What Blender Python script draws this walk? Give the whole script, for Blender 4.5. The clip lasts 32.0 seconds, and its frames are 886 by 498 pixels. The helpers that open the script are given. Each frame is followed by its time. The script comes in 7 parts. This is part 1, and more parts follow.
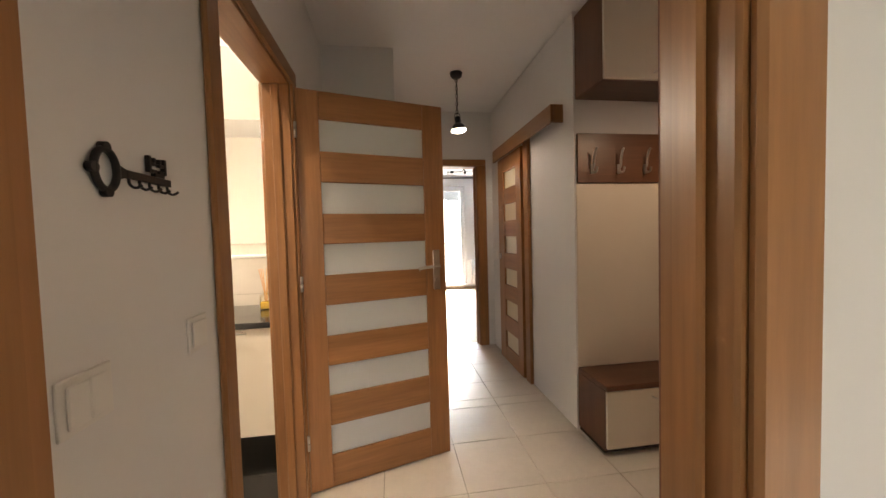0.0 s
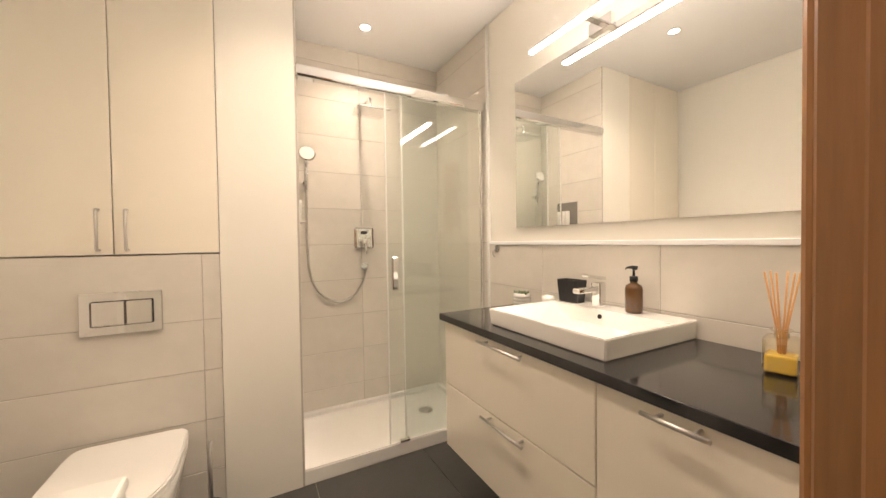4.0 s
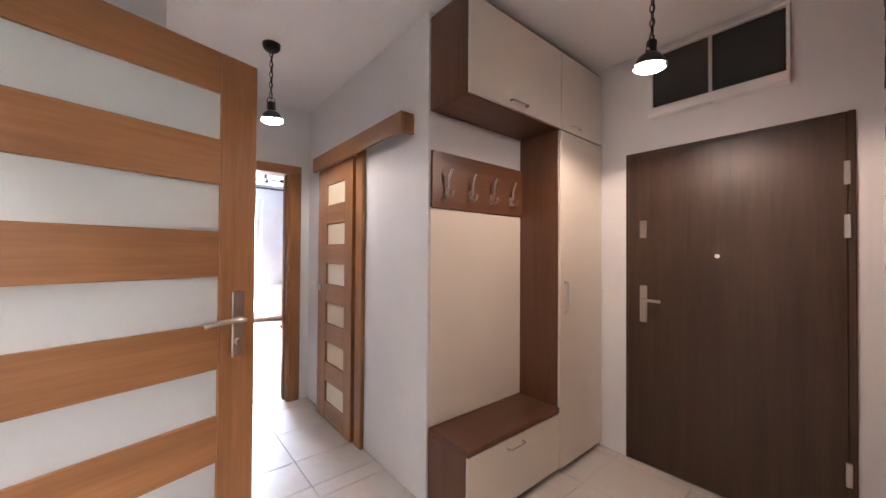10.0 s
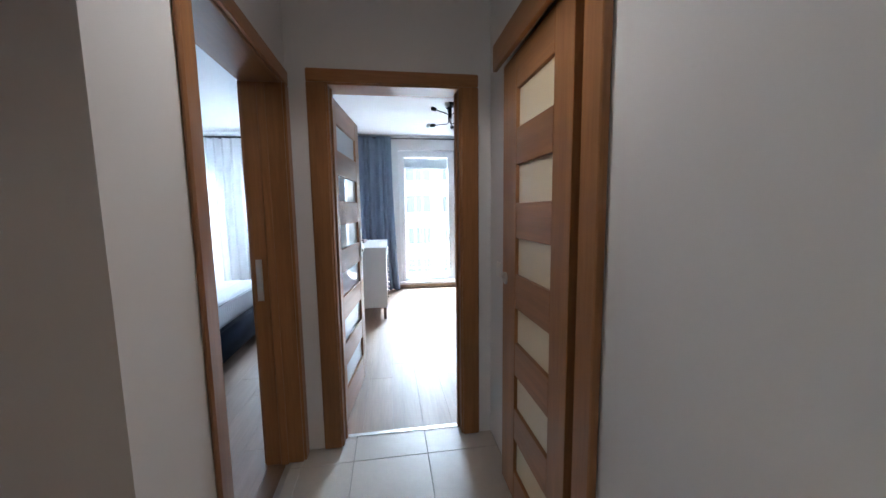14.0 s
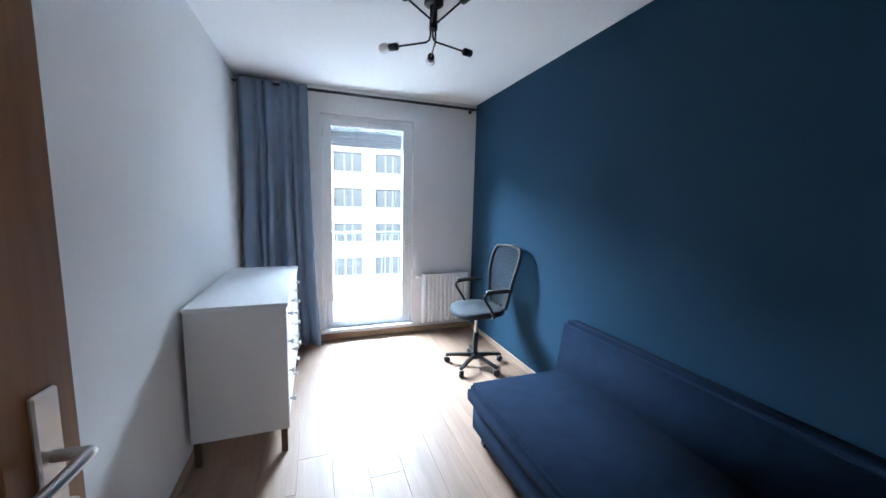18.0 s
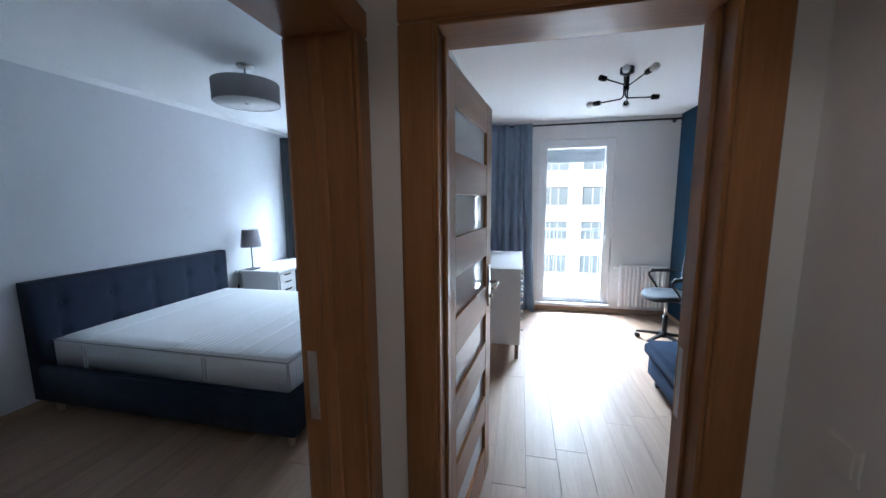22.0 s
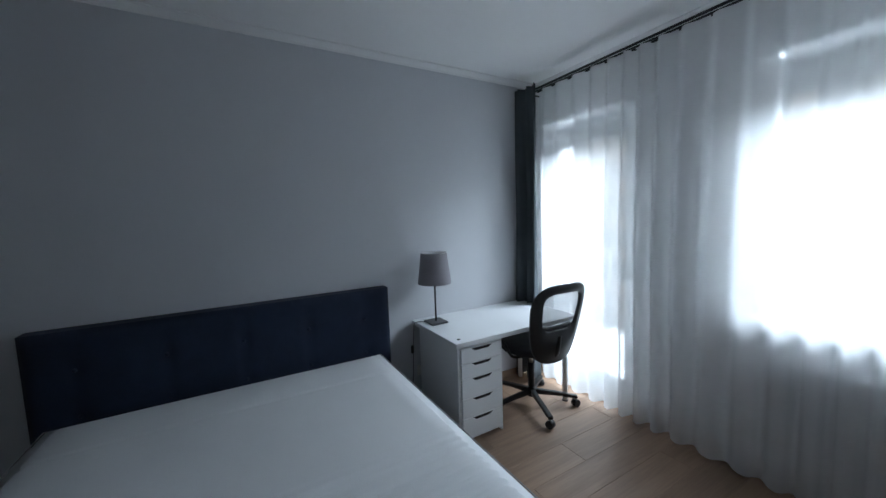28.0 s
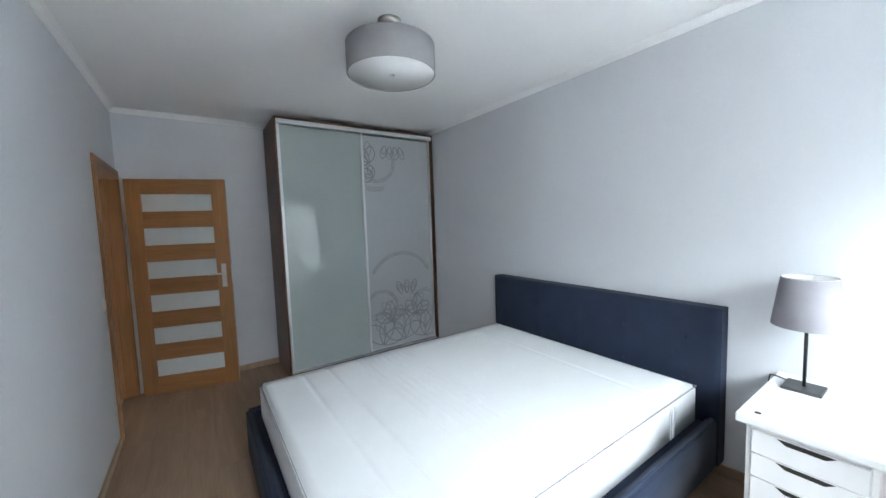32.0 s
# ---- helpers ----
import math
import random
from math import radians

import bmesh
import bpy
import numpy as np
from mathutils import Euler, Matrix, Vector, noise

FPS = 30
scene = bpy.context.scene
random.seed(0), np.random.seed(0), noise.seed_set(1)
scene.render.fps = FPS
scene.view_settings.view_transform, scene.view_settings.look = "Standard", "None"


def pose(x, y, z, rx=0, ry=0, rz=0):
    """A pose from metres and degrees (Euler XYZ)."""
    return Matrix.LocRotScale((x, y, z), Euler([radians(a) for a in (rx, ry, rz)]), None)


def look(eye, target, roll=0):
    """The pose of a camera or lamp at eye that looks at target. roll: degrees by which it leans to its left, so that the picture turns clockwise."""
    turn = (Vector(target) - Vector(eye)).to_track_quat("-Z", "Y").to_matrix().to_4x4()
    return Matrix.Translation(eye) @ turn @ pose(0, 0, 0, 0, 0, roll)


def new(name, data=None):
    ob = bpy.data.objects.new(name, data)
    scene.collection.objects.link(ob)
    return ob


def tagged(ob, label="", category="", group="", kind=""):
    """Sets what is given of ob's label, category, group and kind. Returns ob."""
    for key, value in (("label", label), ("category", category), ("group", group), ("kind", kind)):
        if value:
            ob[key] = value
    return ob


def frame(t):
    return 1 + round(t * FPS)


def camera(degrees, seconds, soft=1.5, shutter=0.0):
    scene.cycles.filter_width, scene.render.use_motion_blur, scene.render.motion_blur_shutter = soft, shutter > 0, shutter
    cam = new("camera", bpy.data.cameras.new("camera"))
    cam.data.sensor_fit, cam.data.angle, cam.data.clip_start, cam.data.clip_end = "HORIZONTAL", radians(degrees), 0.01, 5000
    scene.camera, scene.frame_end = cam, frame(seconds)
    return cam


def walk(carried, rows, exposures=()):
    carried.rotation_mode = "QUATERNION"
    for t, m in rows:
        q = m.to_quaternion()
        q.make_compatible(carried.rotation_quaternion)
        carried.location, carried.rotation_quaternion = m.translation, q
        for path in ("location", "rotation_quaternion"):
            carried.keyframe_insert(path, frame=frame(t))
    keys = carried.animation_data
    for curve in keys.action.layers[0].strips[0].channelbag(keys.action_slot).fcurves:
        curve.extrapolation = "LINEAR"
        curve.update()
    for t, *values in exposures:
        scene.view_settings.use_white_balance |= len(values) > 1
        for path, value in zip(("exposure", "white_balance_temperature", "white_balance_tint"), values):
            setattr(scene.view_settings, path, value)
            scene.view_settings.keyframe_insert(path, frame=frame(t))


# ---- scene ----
cam = camera(102.7, 32.0)
PATH = [
    (0, (0.014, 0.165, 1.313), (0.299, 2.142, 1.231), -1.6),
    (0.5, (0.002, 0.423, 1.292), (0.067, 2.42, 1.205), -1.6),
    (1, (-0.07, 0.674, 1.249), (-0.284, 2.66, 1.156), -1.9),
    (1.5, (-0.088, 0.870, 1.221), (-0.688, 2.776, 1.133), -1.8),
    (2, (-0.198, 1.095, 1.208), (-1.147, 2.854, 1.148), -1.4),
    (2.5, (-0.300, 1.213, 1.225), (-1.573, 2.755, 1.173), -1.4),
    (3, (-0.357, 1.307, 1.227), (-1.853, 2.633, 1.186), -1.3),
    (3.5, (-0.398, 1.349, 1.214), (-2.037, 2.494, 1.175), -0.9),
    (4, (-0.405, 1.365, 1.216), (-2.166, 2.31, 1.174), -0.8),
    (4.5, (-0.389, 1.386, 1.232), (-2.264, 2.08, 1.189), -0.7),
    (6.5, (-0.264, 1.385, 1.225), (-2.06, 2.264, 1.209), 0.9),
    (7, (-0.183, 1.301, 1.252), (-1.672, 2.637, 1.267), 1.6),
    (7.5, (-0.087, 1.23, 1.261), (-1.181, 2.903, 1.313), 1.2),
    (8, (-0.018, 1.087, 1.368), (-0.57, 3.009, 1.332), 0.6),
    (8.5, (-0.006, 0.963, 1.382), (0.063, 2.962, 1.367), 0.9),
    (9, (-0.006, 0.87, 1.376), (0.631, 2.766, 1.381), 0.8),
    (9.5, (-0.003, 0.8, 1.37), (1.048, 2.502, 1.39), 0.5),
    (10, (0.018, 0.776, 1.365), (1.298, 2.313, 1.39), 0.4),
    (10.5, (0.059, 0.79, 1.365), (1.472, 2.204, 1.392), 0.3),
    (11, (0.119, 0.849, 1.378), (1.622, 2.168, 1.332), 0.3),
    (11.5, (0.23, 0.968, 1.386), (1.775, 2.234, 1.296), 0.5),
    (12, (0.343, 1.125, 1.384), (1.862, 2.423, 1.299), 0.4),
    (12.5, (0.419, 1.335, 1.404), (1.774, 2.8, 1.271), -0.1),
    (13, (0.486, 1.592, 1.375), (1.479, 3.321, 1.213), -0.4),
    (13.5, (0.558, 1.842, 1.382), (1.127, 3.751, 1.204), -0.8),
    (14, (0.592, 2.122, 1.406), (0.886, 4.088, 1.185), -0.8),
    (14.5, (0.618, 2.43, 1.428), (0.771, 4.406, 1.162), -0.8),
    (16.5, (0.624, 3.837, 1.482), (0.748, 5.814, 1.208), 0.8),
    (17, (0.638, 4.104, 1.503), (1.005, 6.052, 1.236), 1.3),
    (17.5, (0.663, 4.316, 1.502), (1.227, 6.218, 1.248), 1.4),
    (18, (0.706, 4.48, 1.522), (1.38, 6.347, 1.275), 1.4),
    (18.5, (0.721, 4.532, 1.543), (1.482, 6.366, 1.303), 1.5),
    (19, (0.664, 4.409, 1.563), (1.443, 6.237, 1.331), 1.3),
    (19.5, (0.591, 4.173, 1.578), (1.304, 6.028, 1.351), 1.0),
    (20, (0.572, 3.938, 1.607), (1.166, 5.834, 1.379), 0.6),
    (20.5, (0.569, 3.695, 1.619), (0.929, 5.648, 1.38), 0.1),
    (21, (0.555, 3.454, 1.629), (0.689, 5.434, 1.379), 0.1),
    (21.5, (0.53, 3.226, 1.629), (0.402, 5.204, 1.367), -0.3),
    (22, (0.518, 3.164, 1.607), (0.094, 5.1, 1.339), -0.5),
    (22.5, (0.507, 3.23, 1.602), (-0.27, 5.051, 1.317), -0.8),
    (23, (0.419, 3.343, 1.613), (-0.696, 4.976, 1.31), -1.1),
    (23.5, (0.25, 3.464, 1.631), (-1.106, 4.898, 1.303), -1.2),
    (24, (0.066, 3.612, 1.595), (-1.357, 4.985, 1.278), -1.4),
    (24.5, (-0.16, 3.83, 1.54), (-1.602, 5.188, 1.250), -0.5),
    (25, (-0.351, 3.996, 1.484), (-1.742, 5.414, 1.244), -0.6),
    (25.5, (-0.521, 4.268, 1.473), (-1.798, 5.797, 1.297), 0.1),
    (27.5, (-0.658, 5.656, 1.512), (-2.202, 6.913, 1.318), -1.7),
    (28, (-0.677, 5.989, 1.523), (-2.407, 6.976, 1.34), -2.0),
    (28.5, (-0.738, 6.323, 1.564), (-2.629, 6.939, 1.364), -1.8),
    (29, (-0.773, 6.627, 1.595), (-2.754, 6.775, 1.383), -2.0),
    (29.5, (-0.848, 6.933, 1.627), (-2.801, 6.578, 1.394), -3.0),
    (30, (-0.939, 7.131, 1.616), (-2.78, 6.381, 1.407), -3.4),
    (30.5, (-0.909, 7.253, 1.589), (-2.619, 6.227, 1.434), -2.2),
    (31, (-0.9, 7.441, 1.608), (-2.405, 6.132, 1.45), -2.3),
    (31.5, (-0.814, 7.552, 1.587), (-2.127, 6.051, 1.429), -2.0),
    (32, (-0.697, 7.621, 1.571), (-1.83, 5.98, 1.415), -1.9),
]
EXPOSURES = [(0.0, 2.09, 7300, 16), (1.0, 2.78, 6900, 17), (2.0, 2.05, 6900, 15), (3.0, 1.52, 7100, 18), (4.0, 1.38, 7000, 18), (7.0, 1.25, 6400, 19), (8.0, 1.64, 5700, 15), (9.0, 2.70, 5700, 20), (10.0, 3.02, 5700, 20), (11.0, 3.12, 5700, 20), (12.0, 3.08, 5800, 20), (13.0, 2.69, 5700, 18), (14.0, 1.79, 5400, 10), (17.0, 1.22, 5310, 10), (18.0, 1.18, 5360, 10), (19.0, 1.24, 5410, 10), (20.0, 1.30, 5310, 10), (21.0, 1.21, 5290, 10), (22.0, 1.20, 5390, 10), (23.0, 2.04, 5650, 10), (24.0, 2.04, 5550, 10), (25.0, 1.46, 5900, 10), (25.5, 1.02, 5900, 10), (27.5, -0.61, 5900, 10), (28.0, -0.61, 5900, 10), (29.0, -0.26, 6000, 10), (30.0, 0.76, 6300, 10), (31.0, 1.21, 6400, 10), (32.0, 1.61, 6400, 10)]
walk(cam, [(t, look(eye, target, roll)) for t, eye, target, roll in PATH], EXPOSURES)
# ---- end camera ----

# ---------------------------------------------------------------- light
world = bpy.data.worlds.new("sky")
scene.world = world
world.use_nodes = True
_n = world.node_tree.nodes
_sky = _n.new("ShaderNodeTexSky")
_sky.sky_type = "NISHITA"
_sky.sun_disc = False
_sky.sun_elevation = radians(25)
_sky.sun_rotation = radians(215)
_sky.air_density, _sky.dust_density, _sky.ozone_density = 1.0, 3.0, 1.0
world.node_tree.links.new(_sky.outputs[0], _n["Background"].inputs[0])
_n["Background"].inputs[1].default_value = 0.15


def lamp(name, kind, m, energy, color=(1, 1, 1), size=0.1, size_y=None, shape=None):
    data = bpy.data.lights.new(name, kind)
    data.energy, data.color = energy, color
    if kind == "AREA":
        data.size = size
        if size_y:
            data.shape, data.size_y = "RECTANGLE", size_y
        if shape:
            data.shape = shape
    elif kind == "SUN":
        data.angle = size
    else:
        data.shadow_soft_size = size
    ob = new(name, data)
    ob.matrix_world = m
    return ob


lamp("sun", "SUN", look((0, 0, 10), (5, 7, 6)), 5.0, (1.0, 0.97, 0.92), radians(12))
# added unseen lamps, as sky above the opposite block, light the three facade openings
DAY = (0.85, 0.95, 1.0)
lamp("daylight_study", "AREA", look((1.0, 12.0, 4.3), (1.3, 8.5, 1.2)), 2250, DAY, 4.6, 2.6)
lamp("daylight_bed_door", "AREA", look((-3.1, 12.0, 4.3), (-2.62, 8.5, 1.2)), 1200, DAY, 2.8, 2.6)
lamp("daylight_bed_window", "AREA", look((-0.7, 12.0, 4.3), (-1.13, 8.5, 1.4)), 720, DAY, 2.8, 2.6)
# fill lamp added in the unseen living room to brighten the hall
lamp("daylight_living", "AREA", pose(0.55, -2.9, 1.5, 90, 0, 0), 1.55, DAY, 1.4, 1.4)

# ---------------------------------------------------------------- materials
def material(name, color, rough=0.5, metal=0.0, vary=0.0, scale=3.0, grain=0.0, grain_scale=60.0, bump=0.0, bump_scale=80.0,
             stretch=(1, 1, 1), coat=0.0, specular=0.5, dark=None, sheen=0.0, trans=0.0, ior=1.45, per_piece=0.0, rough_vary=0.0):
    m = bpy.data.materials.new(name)
    m.use_nodes = True
    nt = m.node_tree
    n, l = nt.nodes, nt.links
    b = n["Principled BSDF"]
    b.inputs["Base Color"].default_value = (*color, 1)
    b.inputs["Roughness"].default_value = rough
    b.inputs["Metallic"].default_value = metal
    b.inputs["Specular IOR Level"].default_value = specular
    b.inputs["Coat Weight"].default_value = coat
    b.inputs["Coat Roughness"].default_value = 0.12
    b.inputs["Sheen Weight"].default_value = sheen
    b.inputs["Transmission Weight"].default_value = trans
    b.inputs["IOR"].default_value = ior
    if vary or grain or bump or per_piece or rough_vary:
        tc = n.new("ShaderNodeTexCoord")
        mp = n.new("ShaderNodeMapping")
        mp.inputs["Scale"].default_value = stretch
        l.new(tc.outputs["Object"], mp.inputs["Vector"])
        vec = mp.outputs["Vector"]
        if per_piece:
            info = n.new("ShaderNodeObjectInfo")
            add = n.new("ShaderNodeVectorMath")
            add.operation = "ADD"
            sc = n.new("ShaderNodeVectorMath")
            sc.operation = "SCALE"
            comb = n.new("ShaderNodeCombineXYZ")
            for k in range(3):
                l.new(info.outputs["Random"], comb.inputs[k])
            l.new(comb.outputs[0], sc.inputs[0])
            sc.inputs["Scale"].default_value = 37.0
            l.new(vec, add.inputs[0])
            l.new(sc.outputs[0], add.inputs[1])
            vec = add.outputs[0]
        fac = None

        def noise_of(s, detail=4.0):
            t = n.new("ShaderNodeTexNoise")
            t.inputs["Scale"].default_value = s
            t.inputs["Detail"].default_value = detail
            t.inputs["Roughness"].default_value = 0.6
            l.new(vec, t.inputs["Vector"])
            return t.outputs["Fac"]

        def mixed(src, amount, prev):
            """Lightens and darkens the colour by a signed share of a 0..1 value."""
            mr = n.new("ShaderNodeMapRange")
            mr.inputs["From Min"].default_value, mr.inputs["From Max"].default_value = 0.25, 0.75
            mr.inputs["To Min"].default_value, mr.inputs["To Max"].default_value = 1 - amount, 1 + amount
            l.new(src, mr.inputs["Value"])
            if prev is None:
                return mr.outputs[0]
            mul = n.new("ShaderNodeMath")
            mul.operation = "MULTIPLY"
            l.new(prev, mul.inputs[0])
            l.new(mr.outputs[0], mul.inputs[1])
            return mul.outputs[0]

        if vary:
            fac = mixed(noise_of(scale), vary, fac)
        if grain:
            fac = mixed(noise_of(grain_scale, 6.0), grain, fac)
        if per_piece:
            mr = n.new("ShaderNodeMapRange")
            mr.inputs["To Min"].default_value, mr.inputs["To Max"].default_value = 1 - per_piece, 1 + per_piece
            l.new(info.outputs["Random"], mr.inputs["Value"])
            if fac is None:
                fac = mr.outputs[0]
            else:
                mul = n.new("ShaderNodeMath")
                mul.operation = "MULTIPLY"
                l.new(fac, mul.inputs[0])
                l.new(mr.outputs[0], mul.inputs[1])
                fac = mul.outputs[0]
        if fac is not None:
            sc = n.new("ShaderNodeVectorMath")
            sc.operation = "SCALE"
            sc.inputs[0].default_value = color
            l.new(fac, sc.inputs["Scale"])
            out = sc.outputs[0]
            if dark is not None:
                mx = n.new("ShaderNodeMix")
                mx.data_type = "RGBA"
                mx.inputs["B"].default_value = (*dark, 1)
                mr = n.new("ShaderNodeMapRange")
                mr.inputs["From Min"].default_value, mr.inputs["From Max"].default_value = 0.45, 0.75
                mr.inputs["To Max"].default_value = 0.7
                l.new(noise_of(scale * 1.7, 8.0), mr.inputs["Value"])
                l.new(mr.outputs[0], mx.inputs["Factor"])
                l.new(out, mx.inputs["A"])
                out = mx.outputs["Result"]
            l.new(out, b.inputs["Base Color"])
        if rough_vary:
            mr = n.new("ShaderNodeMapRange")
            mr.inputs["To Min"].default_value, mr.inputs["To Max"].default_value = max(0.02, rough - rough_vary), min(1, rough + rough_vary)
            l.new(noise_of(scale * 2.3), mr.inputs["Value"])
            l.new(mr.outputs[0], b.inputs["Roughness"])
        if bump:
            bp = n.new("ShaderNodeBump")
            bp.inputs["Strength"].default_value = bump
            bp.inputs["Distance"].default_value = 0.002
            l.new(noise_of(bump_scale, 5.0), bp.inputs["Height"])
            l.new(bp.outputs[0], b.inputs["Normal"])
    return m


def glow(name, color, strength):
    m = bpy.data.materials.new(name)
    m.use_nodes = True
    b = m.node_tree.nodes["Principled BSDF"]
    b.inputs["Base Color"].default_value = (*color, 1)
    b.inputs["Emission Color"].default_value = (*color, 1)
    b.inputs["Emission Strength"].default_value = strength
    return m


def wood(name, color, rough=0.4, axis="z", contrast=0.16, coat=0.0, per_piece=0.08):
    s = {"x": (0.55, 9, 9), "y": (9, 0.55, 9), "z": (9, 9, 0.55)}[axis]
    return material(name, color, rough, vary=contrast, scale=1.3, grain=contrast * 0.6, grain_scale=9, bump=0.08, bump_scale=12,
                    stretch=s, coat=coat, per_piece=per_piece, rough_vary=0.08)


def frosted_glass(name, color):
    """Satin glass: lets light through softly and mirrors at its polished face."""
    m = bpy.data.materials.new(name)
    m.use_nodes = True
    n, l = m.node_tree.nodes, m.node_tree.links
    n.remove(n["Principled BSDF"])
    di, tl, gl, a, b, fr = (n.new(k) for k in ("ShaderNodeBsdfDiffuse", "ShaderNodeBsdfTranslucent", "ShaderNodeBsdfGlossy", "ShaderNodeMixShader", "ShaderNodeMixShader", "ShaderNodeFresnel"))
    tc, tex, mr, sc = (n.new(k) for k in ("ShaderNodeTexCoord", "ShaderNodeTexNoise", "ShaderNodeMapRange", "ShaderNodeVectorMath"))
    tex.inputs["Scale"].default_value = 3.0
    mr.inputs["To Min"].default_value, mr.inputs["To Max"].default_value = 0.96, 1.04
    sc.operation = "SCALE"
    sc.inputs[0].default_value = color
    l.new(tc.outputs["Object"], tex.inputs["Vector"])
    l.new(tex.outputs["Fac"], mr.inputs["Value"])
    l.new(mr.outputs[0], sc.inputs["Scale"])
    l.new(sc.outputs[0], di.inputs[0])
    l.new(sc.outputs[0], tl.inputs[0])
    a.inputs[0].default_value = 0.32
    gl.inputs["Roughness"].default_value = 0.03
    fr.inputs["IOR"].default_value = 1.75
    l.new(di.outputs[0], a.inputs[1])
    l.new(tl.outputs[0], a.inputs[2])
    l.new(fr.outputs[0], b.inputs[0])
    l.new(a.outputs[0], b.inputs[1])
    l.new(gl.outputs[0], b.inputs[2])
    l.new(b.outputs[0], n["Material Output"].inputs[0])
    return m


WHITE = material("white_paint", (0.76, 0.76, 0.76), 0.75, vary=0.025, scale=1.2, bump=0.10, bump_scale=140)
CEIL = material("ceiling_paint", (0.84, 0.84, 0.84), 0.85, vary=0.02, scale=0.8, bump=0.06, bump_scale=160)
GREY = material("pale_grey_paint", (0.635, 0.645, 0.672), 0.75, vary=0.02, scale=1.2, bump=0.10, bump_scale=140)
BLUE = material("navy_paint", (0.023, 0.058, 0.098), 0.85, vary=0.05, scale=1.0, bump=0.12, bump_scale=120, specular=0.12)
CREAM = material("cream_paint", (0.80, 0.775, 0.71), 0.6, vary=0.02, scale=1.2, bump=0.05, bump_scale=140)
OAK = wood("golden_oak", (0.315, 0.148, 0.058), 0.34, "z", 0.24)
OAK_H = wood("golden_oak_rails", (0.315, 0.148, 0.058), 0.34, "x", 0.24)
OAK_Y = wood("golden_oak_trim", (0.30, 0.14, 0.055), 0.36, "y", 0.17)
WALNUT = wood("walnut_veneer", (0.115, 0.05, 0.026), 0.38, "z", 0.2)
WALNUT_X = wood("walnut_veneer_flat", (0.115, 0.05, 0.026), 0.36, "x", 0.2)
WENGE = wood("wenge_laminate", (0.062, 0.034, 0.020), 0.42, "z", 0.28)
GLOSS = material("cream_gloss_lacquer", (0.70, 0.64, 0.55), 0.16, vary=0.015, scale=1.5, coat=0.5)
GLOSS_B = material("bath_gloss_lacquer", (0.82, 0.77, 0.67), 0.14, vary=0.015, scale=1.5, coat=0.5)
STEEL = material("brushed_steel", (0.62, 0.60, 0.57), 0.28, 1.0, vary=0.04, scale=20, bump=0.05, bump_scale=200)
CHROME = material("chrome", (0.82, 0.82, 0.82), 0.06, 1.0, vary=0.01, scale=9)
BLACK = material("black_metal", (0.012, 0.012, 0.013), 0.38, 0.2, vary=0.1, scale=20)
BLACKP = material("black_plastic", (0.018, 0.018, 0.02), 0.5, vary=0.1, scale=30, bump=0.1, bump_scale=300)
PLASTIC = material("white_plastic", (0.78, 0.77, 0.74), 0.3, vary=0.01, scale=10)
FROST = frosted_glass("frosted_glass", (0.83, 0.88, 0.89))
TILE = material("beige_floor_tile", (0.68, 0.64, 0.575), 0.34, vary=0.06, scale=4, grain=0.03, grain_scale=40, bump=0.05, bump_scale=60, per_piece=0.03, rough_vary=0.08)
GROUT = material("grout", (0.36, 0.33, 0.29), 0.9, vary=0.1, scale=10)
WGROUT = material("pale_wall_grout", (0.46, 0.43, 0.39), 0.9, vary=0.08, scale=12)
DTILE = material("dark_grey_tile", (0.055, 0.053, 0.05), 0.4, vary=0.12, scale=4, grain=0.06, grain_scale=50, bump=0.05, bump_scale=60, per_piece=0.05)
BTILE = material("pale_stone_tile", (0.66, 0.625, 0.57), 0.32, vary=0.06, scale=2.5, grain=0.04, grain_scale=25, bump=0.04, bump_scale=40, stretch=(0.4, 0.4, 1.6), per_piece=0.03, rough_vary=0.06)
PLANK = wood("oak_laminate", (0.295, 0.195, 0.132), 0.50, "y", 0.20, per_piece=0.06)
SKIRT = wood("oak_skirting", (0.38, 0.26, 0.17), 0.42, "y", 0.14)
BRICK = material("red_brick", (0.29, 0.105, 0.055), 0.85, vary=0.2, scale=14, grain=0.15, grain_scale=90, bump=0.6, bump_scale=90, per_piece=0.2)
MORTAR = material("mortar", (0.20, 0.10, 0.065), 0.95, vary=0.2, scale=30, bump=0.5, bump_scale=120)
MIRROR = material("mirror_glass", (0.92, 0.93, 0.92), 0.01, 1.0)
GRANITE = material("black_granite", (0.012, 0.012, 0.013), 0.09, vary=0.5, scale=120, coat=0.4)
CERAMIC = material("white_ceramic", (0.84, 0.83, 0.80), 0.08, vary=0.01, scale=3, coat=0.5)
VELVET = material("navy_velvet", (0.011, 0.020, 0.046), 0.85, vary=0.2, scale=7, grain=0.12, grain_scale=160, bump=0.25, bump_scale=400, sheen=0.03)
SOFA = material("navy_sofa_fabric", (0.009, 0.018, 0.037), 0.95, vary=0.22, scale=9, grain=0.16, grain_scale=220, bump=0.3, bump_scale=500, specular=0.1)
MATTRESS = material("white_knit", (0.74, 0.75, 0.765), 0.9, vary=0.02, scale=5, grain=0.03, grain_scale=250, bump=0.3, bump_scale=350)
DENIM = material("blue_curtain_fabric", (0.185, 0.24, 0.325), 0.9, vary=0.08, scale=5, grain=0.06, grain_scale=200, bump=0.2, bump_scale=600)
SLATE = material("slate_curtain_fabric", (0.075, 0.088, 0.097), 0.85, vary=0.1, scale=5, grain=0.06, grain_scale=200, bump=0.2, bump_scale=600)
